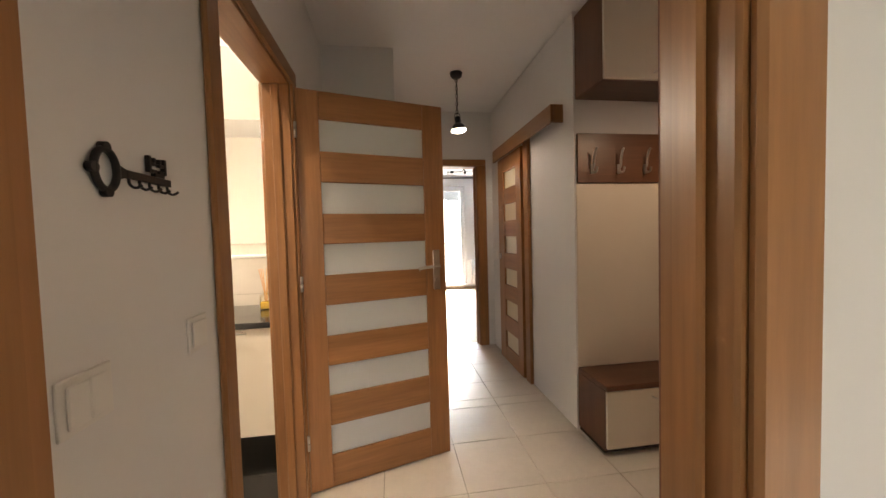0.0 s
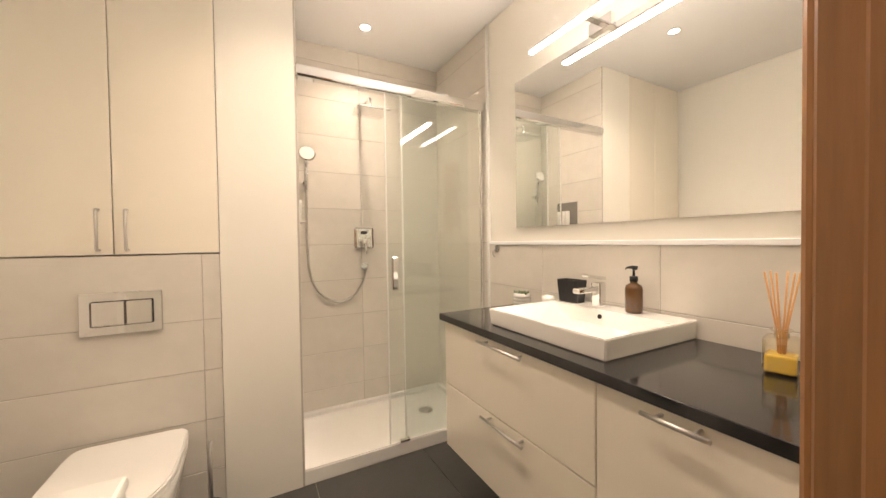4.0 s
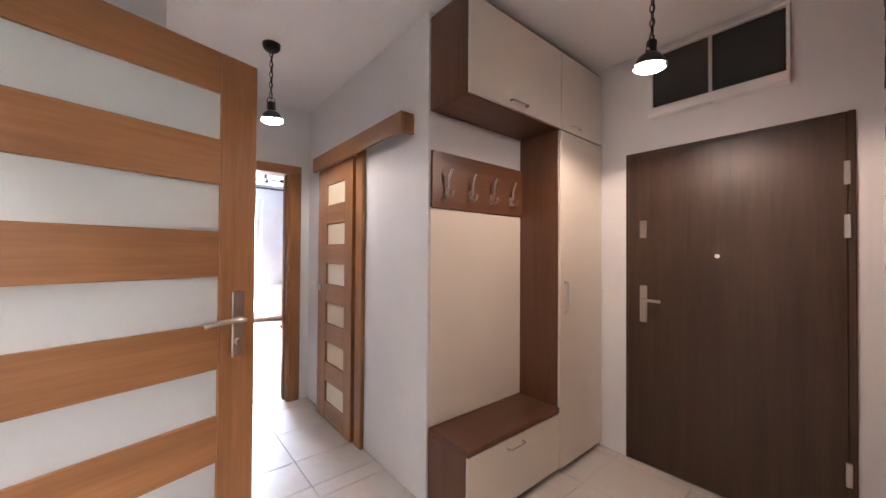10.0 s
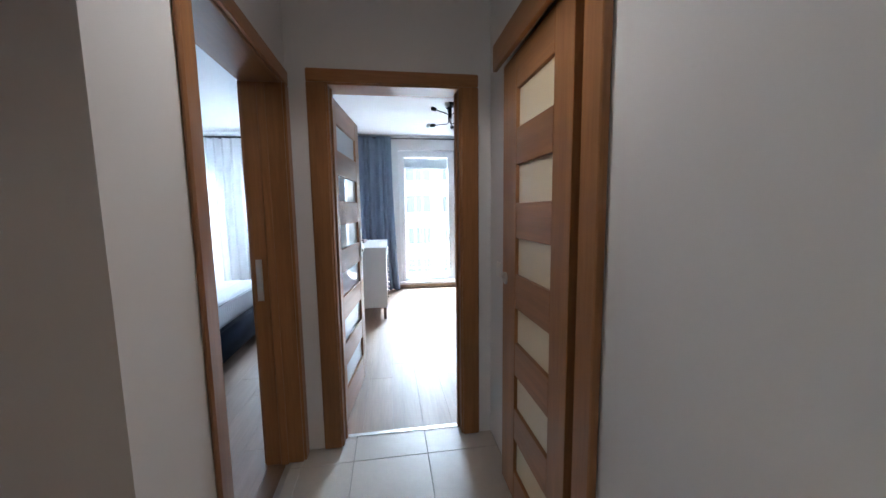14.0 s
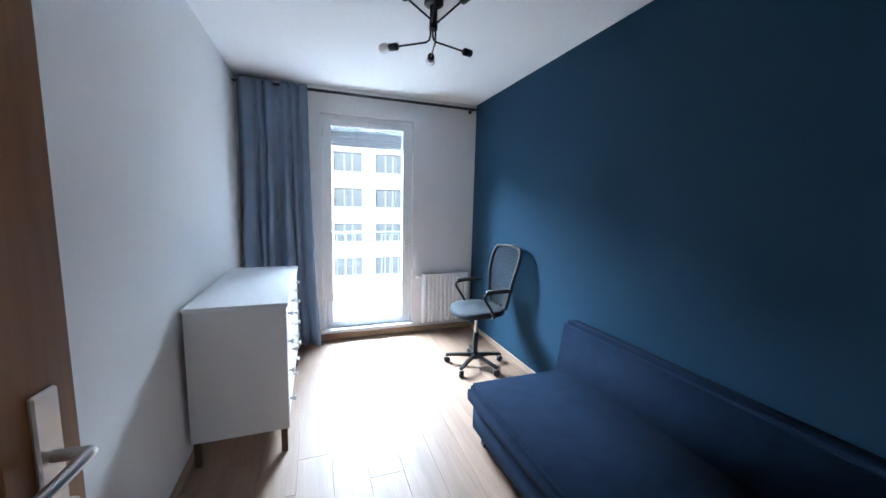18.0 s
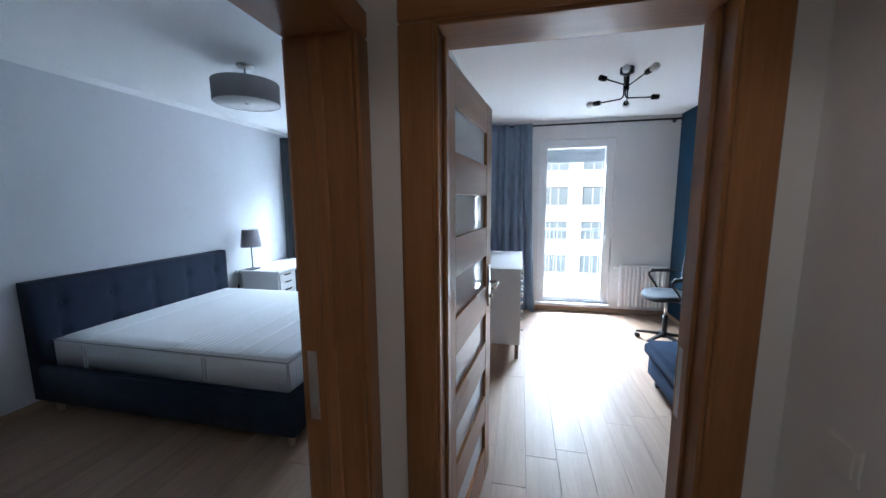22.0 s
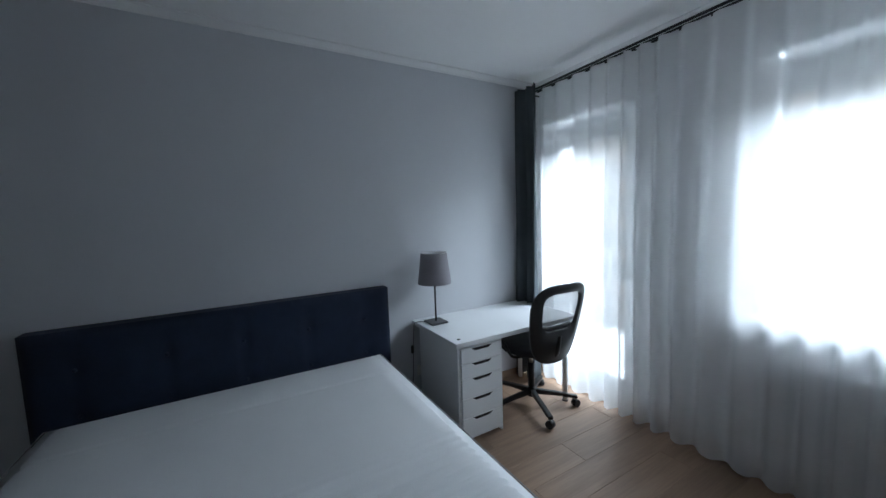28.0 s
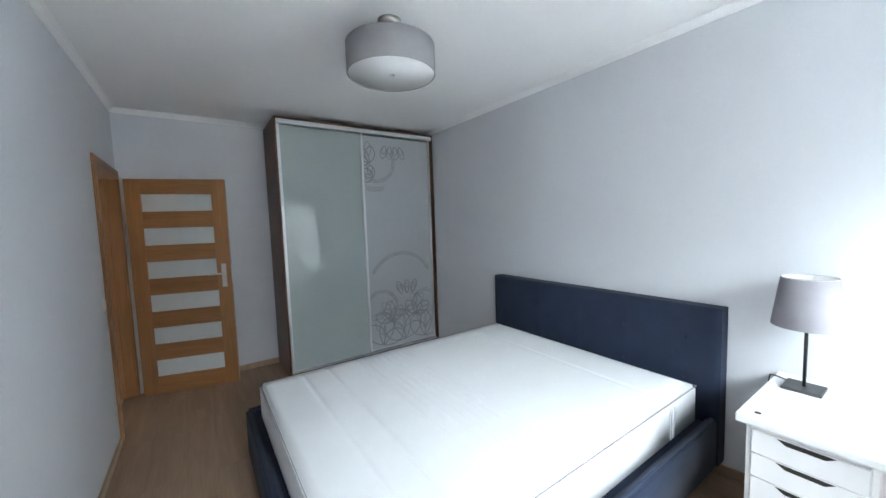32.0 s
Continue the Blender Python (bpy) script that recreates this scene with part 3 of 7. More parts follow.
def frame_set(parent, axis, a0, a1, c0, c1, top=2.07, cas=0.075, sides=(1, 1), wood_v=None, wood_t=None, head=None):
    """Jamb lining and casings of a doorway through a wall that spans c0..c1 across an axis; the opening runs a0..a1."""
    wood_v = wood_v or OAK
    wood_t = wood_t or (OAK_Y if axis == "x" else OAK_H)

    def box(a, b, c, d, z, y, bev=0.004):
        return bm_box(c, d, a, b, z, y, bev) if axis == "x" else bm_box(a, b, c, d, z, y, bev)

    t = 0.022
    part("jamb", box(a0, a0 + t, c0 - 0.004, c1 + 0.004, 0, top), wood_v, parent)
    part("jamb", box(a1 - t, a1, c0 - 0.004, c1 + 0.004, 0, top), wood_v, parent)
    part("head_jamb", box(a0 + t, a1 - t, c0 - 0.004, c1 + 0.004, top - t, top), wood_t, parent)
    m = (c0 + c1) / 2
    part("door_stop", box(a0 + t, a0 + t + 0.012, m - 0.02, m + 0.02, 0, top - t), wood_v, parent)
    part("door_stop", box(a1 - t - 0.012, a1 - t, m - 0.02, m + 0.02, 0, top - t), wood_v, parent)
    for side, on in zip((c0, c1), sides):
        if not on:
            continue
        s0, s1 = (side - 0.018, side - 0.0005) if side == c0 else (side + 0.0005, side + 0.018)
        part("casing", box(a0 - cas + 0.012, a0 + 0.012, s0, s1, 0, top - 0.012, 0.006), wood_v, parent)
        part("casing", box(a1 - 0.012, a1 + cas - 0.012, s0, s1, 0, top - 0.012, 0.006), wood_v, parent)
        part("head_casing", box(a0 - cas + 0.012, a1 + cas - 0.012, s0, s1, top - 0.0118, top + (head or cas) - 0.012, 0.006), wood_t, parent)


def hinges(parent, m, zs=(0.25, 1.05, 1.80), mat=None):
    for z in zs:
        b = bm_cyl(0.007, 0.036, 10)
        moved(b, pose(0, 0, z))
        part("hinge", b, mat or STEEL, parent, "steel hinge", m)
        b = bm_cyl(0.007, 0.036, 10)
        moved(b, pose(0, 0, z + 0.039))
        part("hinge", b, mat or STEEL, parent, "steel hinge", m)


door_1 = thing("door_1", "golden oak bathroom door with six frosted panes, standing open", "door", kind="structure")
frame_set(door_1, "x", 1.225, 1.99, -0.57, -0.45)
L = panelled_leaf(door_1, w=0.80)
L.matrix_basis = pose(-0.455, 2.040, 0.008, 0, 0, 16.5)
hinges(door_1, pose(-0.428, 1.974, 0))

door_2 = thing("door_2", "golden oak bedroom door with frosted panes, open into the bedroom", "door", kind="structure")
frame_set(door_2, "x", 3.215, 4.10, -0.12, 0.07)
L = panelled_leaf(door_2, w=0.80)
L.matrix_basis = pose(-0.185, 3.275, 0.008, 0, 0, 165.2)
hinges(door_2, pose(-0.172, 3.262, 0))
part("strike_plate", bm_box(-0.105, -0.075, 4.0735, 4.0785, 0.94, 1.16), STEEL, door_2, "steel strike plate in the jamb")

door_3 = thing("door_3", "golden oak study door with frosted panes, standing open at a right angle", "door", kind="structure")
frame_set(door_3, "y", 0.262, 1.025, 4.18, 4.345, top=2.105, cas=0.10, head=0.068)
L = panelled_leaf(door_3, w=0.80, h=2.080, first=1.938)
L.matrix_basis = pose(0.229, 4.350, 0.008, 0, 0, 83.5)
hinges(door_3, pose(0.225, 4.372, 0))
part("strike_plate", bm_box(0.9985, 1.0035, 4.295, 4.325, 0.94, 1.16), STEEL, door_3, "steel strike plate in the jamb")
solo("threshold", bm_box(0.284, 1.003, 4.255, 4.285, 0, 0.004), STEEL, "narrow metal threshold strip in the study doorway", "threshold", kind="structure")
solo("threshold", bm_box(-0.02, 0.01, 3.237, 4.078, 0, 0.004), STEEL, "narrow metal threshold strip in the bedroom doorway", "threshold", kind="structure")

door_4 = thing("door_4", "golden oak door frame of the living room opening", "door frame", kind="structure")
frame_set(door_4, "y", -0.348, 0.365, 0.465, 0.56, sides=(1, 0))

# entrance door, flush with the wall
door_5 = thing("door_5", "dark wenge flat entrance door with steel fittings", "front door", kind="structure")
part("leaf", bm_box(2.522, 2.565, 0.862, 1.842, 0.006, 2.028, 0.003), WENGE, door_5)
# unseen panel added to block outside light leaking round the leaf
part("backing", bm_box(2.605, 2.62, 0.836, 1.859, 0, 2.044), GAP, door_5)
part("frame", bm_box(2.518, 2.60, 0.835, 0.8605, 0, 2.045, 0.002), WENGE, door_5)
part("frame", bm_box(2.526, 2.60, 1.8435, 1.860, 0, 2.045, 0.002), WENGE, door_5)
part("frame", bm_box(2.526, 2.60, 0.861, 1.843, 2.0295, 2.045, 0.002), WENGE, door_5)
pl = part("handle_plate", bm_box(2.512, 2.522, 1.722, 1.768, 0.925, 1.165, 0.004), STEEL, door_5, "brushed steel security plate")
part("lever", bm_tube(curve_pts([(2.515, 1.745, 1.075), (2.485, 1.745, 1.075), (2.468, 1.738, 1.075), (2.464, 1.70, 1.074), (2.466, 1.63, 1.072)], 5), 0.010, 8), STEEL, pl, "steel lever handle")
part("cylinder", moved(bm_cyl(0.012, 0.008, 14), pose(2.512, 1.745, 0.985, 0, -90, 0)), STEEL, pl, "steel lock cylinder")
lk = part("lock_plate", bm_box(2.513, 2.522, 1.725, 1.768, 1.475, 1.59, 0.004), STEEL, door_5, "brushed steel upper lock plate")
part("cylinder", moved(bm_cyl(0.015, 0.014, 14), pose(2.513, 1.747, 1.532, 0, -90, 0)), STEEL, lk, "steel lock cylinder")
part("peephole", moved(bm_cyl(0.012, 0.008, 14), pose(2.522, 1.354, 1.36, 0, -90, 0)), PLASTIC, door_5, "small bright peephole")
for z in (0.30, 1.45, 1.70):
    part("hinge", bm_box(2.506, 2.524, 0.851, 0.873, z, z + 0.11, 0.003), STEEL, door_5, "steel hinge")

door_5.location = (0, -0.025, 0)

# sliding door on its rail
sd = thing("sliding_door", "narrow golden oak sliding door with six cream glass panes", "sliding door", pose(1.181, 3.795, 0.012, 0, 0, -90))
SGLASS = material("cream_glass", (0.78, 0.68, 0.47), 0.3, vary=0.04, scale=3, coat=0.5)
leaf = panelled_leaf(sd, w=0.65, h=2.05, first=1.90, pitch=0.318, gh=0.163, stile=0.172, far_stile=0.128, glass=SGLASS, lever=False)
part("pull", moved(bm_lathe([(0.030, 0), (0.030, 0.006), (0.022, 0.010), (0.018, 0.004), (0.0, 0.004)], 20), pose(0.045, -0.04, 1.06, 90, 0, 0)), STEEL, leaf, "round steel pull")
solo("door_trim", bm_box(1.158, 1.189, 3.030, 3.128, 0, 2.10, 0.004), OAK, "golden oak casing board beside the sliding door", "trim", kind="structure")
rail = thing("sliding_door_rail", "golden oak pelmet board over the sliding door rail", "pelmet")
part("front_board", bm_box(1.098, 1.118, 2.45, 3.83, 2.050, 2.168, 0.002), OAK_Y, rail)
part("top_board", bm_box(1.1185, 1.189, 2.45, 3.83, 2.150, 2.168, 0.002), OAK_Y, rail)
part("end_cap", bm_box(1.1185, 1.189, 2.45, 2.468, 2.050, 2.1495), OAK, rail)
part("track", bm_box(1.140, 1.180, 2.47, 3.81, 2.115, 2.148), STEEL, rail, "aluminium sliding track")

# ---------------------------------------------------------------- hall
def bow_handle(name, a, b, out, mat, parent, r=0.005, label="brushed steel bow handle"):
    """A bar handle from a to b that stands off by the vector out."""
    a, b, o = Vector(a), Vector(b), Vector(out)
    d = (b - a).normalized()
    bm = bm_tube([a, a + o * 0.8, a + o + d * 0.006, b + o - d * 0.006, b + o * 0.8, b], r, 8)
    return part(name, bm, mat, parent, label)


X0, X1, X2, YF, YB = 1.20, 1.985, 2.525, 2.00, 2.313
bench = thing("hall_bench", "walnut and cream gloss hall bench with one drawer", "bench")
part("side_panel", bm_box(X0, X0 + 0.018, YF + 0.02, YB, 0.03, 0.385, 0.002), WALNUT, bench)
part("seat_board", bm_box(X0, X1 - 0.001, YF, YB, 0.386, 0.418, 0.003), WALNUT_X, bench, "walnut seat board")
part("body", bm_box(X0 + 0.0185, X1 - 0.002, YF + 0.04, YB, 0.03, 0.385), GAP, bench)
df = part("drawer_front", bm_box(X0 + 0.003, X1 - 0.003, YF + 0.002, YF + 0.0195, 0.045, 0.382, 0.003), GLOSS, bench, "cream gloss drawer front")
bow_handle("handle", (1.49, YF + 0.002, 0.335), (1.62, YF + 0.002, 0.335), (0, -0.028, 0), STEEL, df)
part("plinth", bm_box(X0 + 0.01, X1 - 0.002, YF + 0.05, YB, 0.0, 0.029), GAP, bench)

tall = thing("tall_cabinet", "tall cream gloss cabinet with a walnut side", "cabinet")
part("side_panel", bm_box(X1, X1 + 0.018, YF + 0.02, YB, 0.03, 2.145, 0.002), WALNUT, tall, "walnut side panel")
part("body", bm_box(X1 + 0.019, X2, YF + 0.04, YB, 0.03, 2.145), GAP, tall)
td = part("door", bm_box(X1 + 0.002, X2 - 0.003, YF + 0.001, YF + 0.019, 0.035, 2.142, 0.003), GLOSS, tall, "cream gloss door")
bow_handle("handle", (X1 + 0.05, YF + 0.001, 1.00), (X1 + 0.05, YF + 0.001, 1.19), (0, -0.028, 0), STEEL, td)
part("plinth", bm_box(X1 + 0.01, X2, YF + 0.05, YB, 0.0, 0.029), GAP, tall)

for k, (a, b) in enumerate(((X0, X1 + 0.009), (X1 + 0.010, X2))):
    up = thing("wall_cabinet", "cream gloss cabinet over the hall bench with a walnut carcass" if k == 0 else "cream gloss cabinet above the tall cabinet", "cabinet")
    part("side_panel", bm_box(a, a + 0.018, YF + 0.02, YB, 2.148, 2.640, 0.002), WALNUT, up, "walnut side panel")
    part("bottom_board", bm_box(a + 0.0185, b, YF + 0.02, YB, 2.148, 2.166, 0.001), WALNUT_X, up, "walnut bottom board")
    part("body", bm_box(a + 0.019, b, YF + 0.03, YB, 2.167, 2.640), GAP, up)
    dd = part("door", bm_box(a + 0.002, b - 0.002, YF + 0.001, YF + 0.019, 2.150, 2.638, 0.003), GLOSS, up, "cream gloss door")
    c = 1.57 if k == 0 else 2.16
    w = 0.065 if k == 0 else 0.05
    bow_handle("handle", (c - w, YF + 0.001, 2.19), (c + w, YF + 0.001, 2.19), (0, -0.026, 0), STEEL, dd)
    part("top_filler", bm_box(a, b, YF + 0.02, YB, 2.641, 2.662), WALNUT_X, up, "walnut top strip")

rack = thing("coat_rack", "walnut coat rack board with four steel hooks", "coat rack")
part("board", bm_box(1.205, X1 - 0.001, 2.294, 2.3135, 1.618, 1.932, 0.002), WALNUT_X, rack)
for k in range(4):
    x = 1.30 + 0.185 * k
    hk = part("hook", bm_tube(curve_pts([(x, 2.288, 1.70), (x, 2.268, 1.682), (x, 2.25, 1.679), (x, 2.236, 1.69), (x, 2.233, 1.71)], 6), 0.0065, 8), STEEL, rack, "steel coat hook")
    part("upper_prong", bm_tube(curve_pts([(x, 2.285, 1.70), (x, 2.27, 1.73), (x, 2.265, 1.77), (x, 2.252, 1.81), (x, 2.238, 1.828)], 6), [0.0075] * 20 + [0.006] * 5, 8), STEEL, hk)
    part("base", bm_box(x - 0.011, x + 0.011, 2.284, 2.2935, 1.675, 1.735, 0.003), STEEL, hk)
solo("niche_panel", bm_box(1.2005, X1 - 0.001, 2.307, 2.3145, 0.42, 1.615, 0.001), material("beige_laminate", (0.66, 0.60, 0.52), 0.5, vary=0.03, scale=2, bump=0.04), "plain beige laminate panel behind the bench", "panel", kind="structure")


GUNMETAL = material("dark_gunmetal", (0.075, 0.075, 0.08), 0.4, 0.8, vary=0.1, scale=20)


def pendant(x, y, label):
    p = thing("pendant_lamp", label, "pendant lamp", pose(x, y, 0))
    top, sock = CEILING, 2.30
    part("ceiling_cup", moved(bm_lathe([(0.0, -0.045), (0.035, -0.045), (0.050, -0.030), (0.055, -0.002), (0.0, -0.002)], 24), pose(0, 0, top)), BLACK, p, "black metal ceiling cup")
    n = 9
    for k in range(n):
        z0 = sock + 0.055 + (top - 0.05 - sock - 0.055) * k / n
        z1 = z0 + (top - 0.05 - sock - 0.055) / n
        a = math.pi / 2 * (k % 2)
        ring = [(0.010 * math.cos(t * math.tau / 12) * math.cos(a), 0.010 * math.cos(t * math.tau / 12) * math.sin(a), (z0 + z1) / 2 + (z1 - z0) * 0.62 * math.sin(t * math.tau / 12)) for t in range(12)]
        part("chain_link", bm_tube(ring, 0.0028, 6, closed=True), BLACK, p, "black chain link")
    part("cable", bm_tube([(0.004, 0.004, top - 0.05), (0.006, -0.004, 2.5), (0.0, 0.0, sock + 0.04)], 0.003, 6), BLACK, p)
    tilt = pose(0, 0, sock + 0.05, 7, -6, 0) @ Matrix.Scale(0.82, 4) @ pose(0, 0, -sock - 0.05)
    part("yoke", bm_tube([(-0.028, 0, sock - 0.03), (-0.028, 0, sock + 0.03), (-0.022, 0, sock + 0.052), (0.022, 0, sock + 0.052), (0.028, 0, sock + 0.03), (0.028, 0, sock - 0.03)], 0.004, 8), BLACK, p, "black metal yoke", tilt)
    sk = part("socket", moved(bm_lathe([(0.0, 0.030), (0.012, 0.030), (0.022, 0.022), (0.026, 0.014), (0.026, -0.030), (0.029, -0.034), (0.029, -0.042), (0.0, -0.042)], 24), pose(0, 0, sock)), BLACK, p, "ribbed black metal lamp socket", tilt)
    for side in (-1, 1):
        part("wing_nut", moved(bm_cyl(0.006, 0.016, 10), pose(side * 0.0295, 0, sock - 0.030, 0, 90 * side, 0)), STEEL, sk, "small steel wing nut")
    sh = part("shade", moved(bm_lathe([(0.028, -0.040), (0.044, -0.050), (0.062, -0.068), (0.074, -0.092), (0.078, -0.106), (0.075, -0.106), (0.070, -0.092), (0.058, -0.071), (0.040, -0.054), (0.026, -0.044)], 32, closed=True), pose(0, 0, sock)), GUNMETAL, p, "small domed gunmetal shade", tilt)
    part("glass_ring", moved(bm_lathe([(0.0765, -0.1065), (0.080, -0.110), (0.080, -0.117), (0.074, -0.117), (0.074, -0.1065)], 32, closed=True), pose(0, 0, sock)), BULB, sh, "bright glass rim below the shade")
    for k in range(3):
        a = k * math.tau / 3 + 0.4
        part("clip", moved(bm_box(-0.006, 0.008, -0.008, 0.008, -0.128, -0.104, 0.002), pose(0.083 * math.cos(a), 0.083 * math.sin(a), sock, 0, 0, math.degrees(a))), STEEL, sh, "steel rim clip")
    part("guard_ring", bm_tube([(0.082 * math.cos(t * math.tau / 28), 0.082 * math.sin(t * math.tau / 28), sock - 0.1215) for t in range(28)], 0.0042, 6, closed=True), GUNMETAL, sh, "dark metal guard ring")
    part("lens", moved(bm_lathe([(0.0, -0.148), (0.03, -0.145), (0.055, -0.138), (0.074, -0.126), (0.077, -0.1175), (0.0, -0.1175)], 28), pose(0, 0, sock)), BULB, sh, "glowing domed glass lens")
    return p


BULB = glow("bulb_glow", (1.0, 0.86, 0.68), 7.0)
pendant(0.61, 3.22, "black industrial pendant lamp on a chain, lit, before the study")
pendant(1.74, 1.39, "black industrial pendant lamp on a chain, lit, by the entrance")
for pl in (lamp("pendant_light_a", "SPOT", look((0.61, 3.22, 2.118), (0.61, 3.22, 0)), 2.0, (1.0, 0.84, 0.68), 0.05),
           lamp("pendant_light_b", "SPOT", look((1.74, 1.39, 2.118), (1.74, 1.39, 0)), 4.1, (1.0, 0.74, 0.50), 0.05)):
    pl.data.spot_size, pl.data.spot_blend = radians(168), 0.3

# key-shaped hook rack on the wall
kr = thing("key_rack", "black metal key rack shaped like an antique key", "key rack", pose(-0.449, 0.788, 1.434))
ring_pts = [(0.007, 0.030 + 0.0235 * math.cos(t * math.tau / 32), 0.033 * math.sin(t * math.tau / 32)) for t in range(32)]
part("bow", bm_tube(ring_pts, 0.0058, 8, closed=True), BLACK, kr)
for a in (math.pi / 2, math.pi, -math.pi / 2):
    part("knob", moved(bm_cyl(0.0085, 0.011, 14), pose(0.001, 0.030 + 0.0265 * math.cos(a), 0.0365 * math.sin(a), 0, 90, 0)), BLACK, kr)
part("collar", bm_extrude([(0.052, -0.013), (0.066, -0.009), (0.072, -0.007), (0.072, 0.007), (0.066, 0.009), (0.052, 0.013)], 0.010, "x", 0.001), BLACK, kr, "", pose(0.001, 0, 0))
part("shaft", bm_box(0.002, 0.011, 0.0725, 0.197, -0.007, 0.007, 0.001), BLACK, kr)
part("neck", bm_box(0.002, 0.011, 0.148, 0.176, 0.0072, 0.014), BLACK, kr)
for y0, y1, z0, z1 in ((0.132, 0.139, 0.0142, 0.046), (0.1395, 0.155, 0.0142, 0.021), (0.1605, 0.176, 0.0142, 0.021), (0.1395, 0.152, 0.028, 0.034), (0.163, 0.176, 0.028, 0.034), (0.146, 0.152, 0.0343, 0.044), (0.163, 0.169, 0.0343, 0.044), (0.1765, 0.184, 0.0142, 0.046)):
    part("tooth", bm_box(0.002, 0.011, y0, y1, z0, z1, 0.0008), BLACK, kr)
for k in range(5):
    y = 0.080 + 0.027 * k
    part("hook", bm_tube(curve_pts([(0.007, y, -0.007), (0.009, y, -0.018), (0.016, y + 0.004, -0.023), (0.024, y + 0.008, -0.017)], 4), 0.0025, 6), BLACK, kr)


def wall_switch(name, m, label, w=0.082, h=0.082, rockers=1):
    s = thing(name, label, "light switch" if "socket" not in name else "socket", m)
    part("frame", bm_box(-w / 2, w / 2, -0.006, 0, -h / 2, h / 2, 0.003, 2), PLASTIC, s)
    for k in range(rockers):
        a = -w / 2 + 0.011 + (w - 0.022) / rockers * k
        r = bm_box(a + 0.0005, a + (w - 0.022) / rockers - 0.0005, -0.011, -0.0062, -h / 2 + 0.011, h / 2 - 0.011, 0.002, 1)
        part("rocker", r, PLASTIC, s)
    return s


wall_switch("light_switch", pose(-0.45, 0.758, 1.082, 0, 0, 90), "white double light switch on the hall wall", 0.098, 0.085, 2)
wall_switch("light_switch", pose(-0.45, 1.068, 1.098, 0, 0, 90), "white single light switch by the bathroom door")
wall_switch("light_switch", pose(2.53, 1.935, 1.085, 0, 0, -90), "white light switch beside the entrance door")
wall_switch("light_switch", pose(1.19, 4.00, 1.07, 0, 0, -90), "white light switch beside the sliding door")

# transom box over the entrance
tb = thing("transom_window", "dark glazed transom with a white frame over the entrance", "transom window", kind="structure")
part("backing", bm_box(2.515, 2.529, 1.03, 1.67, 2.30, 2.64), GAP, tb)
for a, b in ((1.045, 1.345), (1.365, 1.655)):
    part("pane", bm_box(2.505, 2.514, a, b, 2.325, 2.63, 0.001), material("smoked_glass", (0.02, 0.024, 0.024), 0.12, vary=0.1, scale=4, coat=0.4), tb, "dark glass pane")
part("bottom_frame", bm_box(2.470, 2.529, 1.02, 1.68, 2.245, 2.30, 0.006), WHITE, tb, "white bottom ledge")
part("top_frame", bm_box(2.490, 2.529, 1.02, 1.68, 2.641, 2.66, 0.003), WHITE, tb)
for y in (1.022, 1.662):
    part("side_frame", bm_box(2.490, 2.529, y, y + 0.016, 2.301, 2.640, 0.002), WHITE, tb)
part("mullion", bm_box(2.495, 2.504, 1.346, 1.364, 2.24, 2.65, 0.002), STEEL, tb, "grey metal mullion")

# framed mirror and intercom on the brick wall
hm = thing("wall_mirror", "tall frameless mirror with a thin black edge on the brick wall", "mirror")
part("glass", bm_box(0.56, 1.335, 0.7265, 0.7325, 0.25, 2.62), MIRROR, hm)
part("edge_strip", bm_box(1.336, 1.352, 0.7225, 0.736, 0.25, 2.62, 0.002), BLACK, hm, "thin black edge strip")
part("edge_strip", bm_box(0.544, 0.559, 0.7225, 0.736, 0.25, 2.62, 0.002), BLACK, hm, "thin black edge strip")
ic = thing("intercom_phone", "white intercom handset hanging on the brick wall", "intercom")
part("body", bm_box(1.372, 1.448, 0.7225, 0.750, 1.325, 1.505, 0.008, 2), PLASTIC, ic)
part("handset", bm_tube(curve_pts([(1.395, 0.756, 1.508), (1.395, 0.762, 1.49), (1.395, 0.758, 1.415), (1.395, 0.762, 1.335), (1.395, 0.756, 1.318)], 6), [0.010] * 6 + [0.013] * 13 + [0.010] * 6, 10), PLASTIC, ic, "white handset")
for z in (1.462, 1.478):
    part("button", bm_box(1.425, 1.437, 0.7502, 0.752, z, z + 0.010), WHITEL, ic, "small grey button")
coil = []
for k in range(160):
    q = math.pi * k / 159
    coil.append((1.412 + 0.020 * math.cos(q) + 0.005 * math.cos(k * 1.3), 0.738 + 0.005 * math.sin(k * 1.3), 1.325 - 0.115 * math.sin(q)))
part("cord", bm_tube(coil, 0.0022, 5), PLASTIC, ic, "white curled cord")
ic.matrix_basis = Matrix.Translation((0.04, 0.7225 * 0.45, 0)) @ Matrix.Diagonal((1, 0.55, 1, 1))

# ---------------------------------------------------------------- bathroom
YN = 2.70
van = thing("bathroom_vanity", "cream gloss hanging vanity with three drawers", "vanity")
part("body", bm_box(-1.875, -0.60, 2.180, YN - 0.001, 0.25, 0.843), GLOSS_B, van)
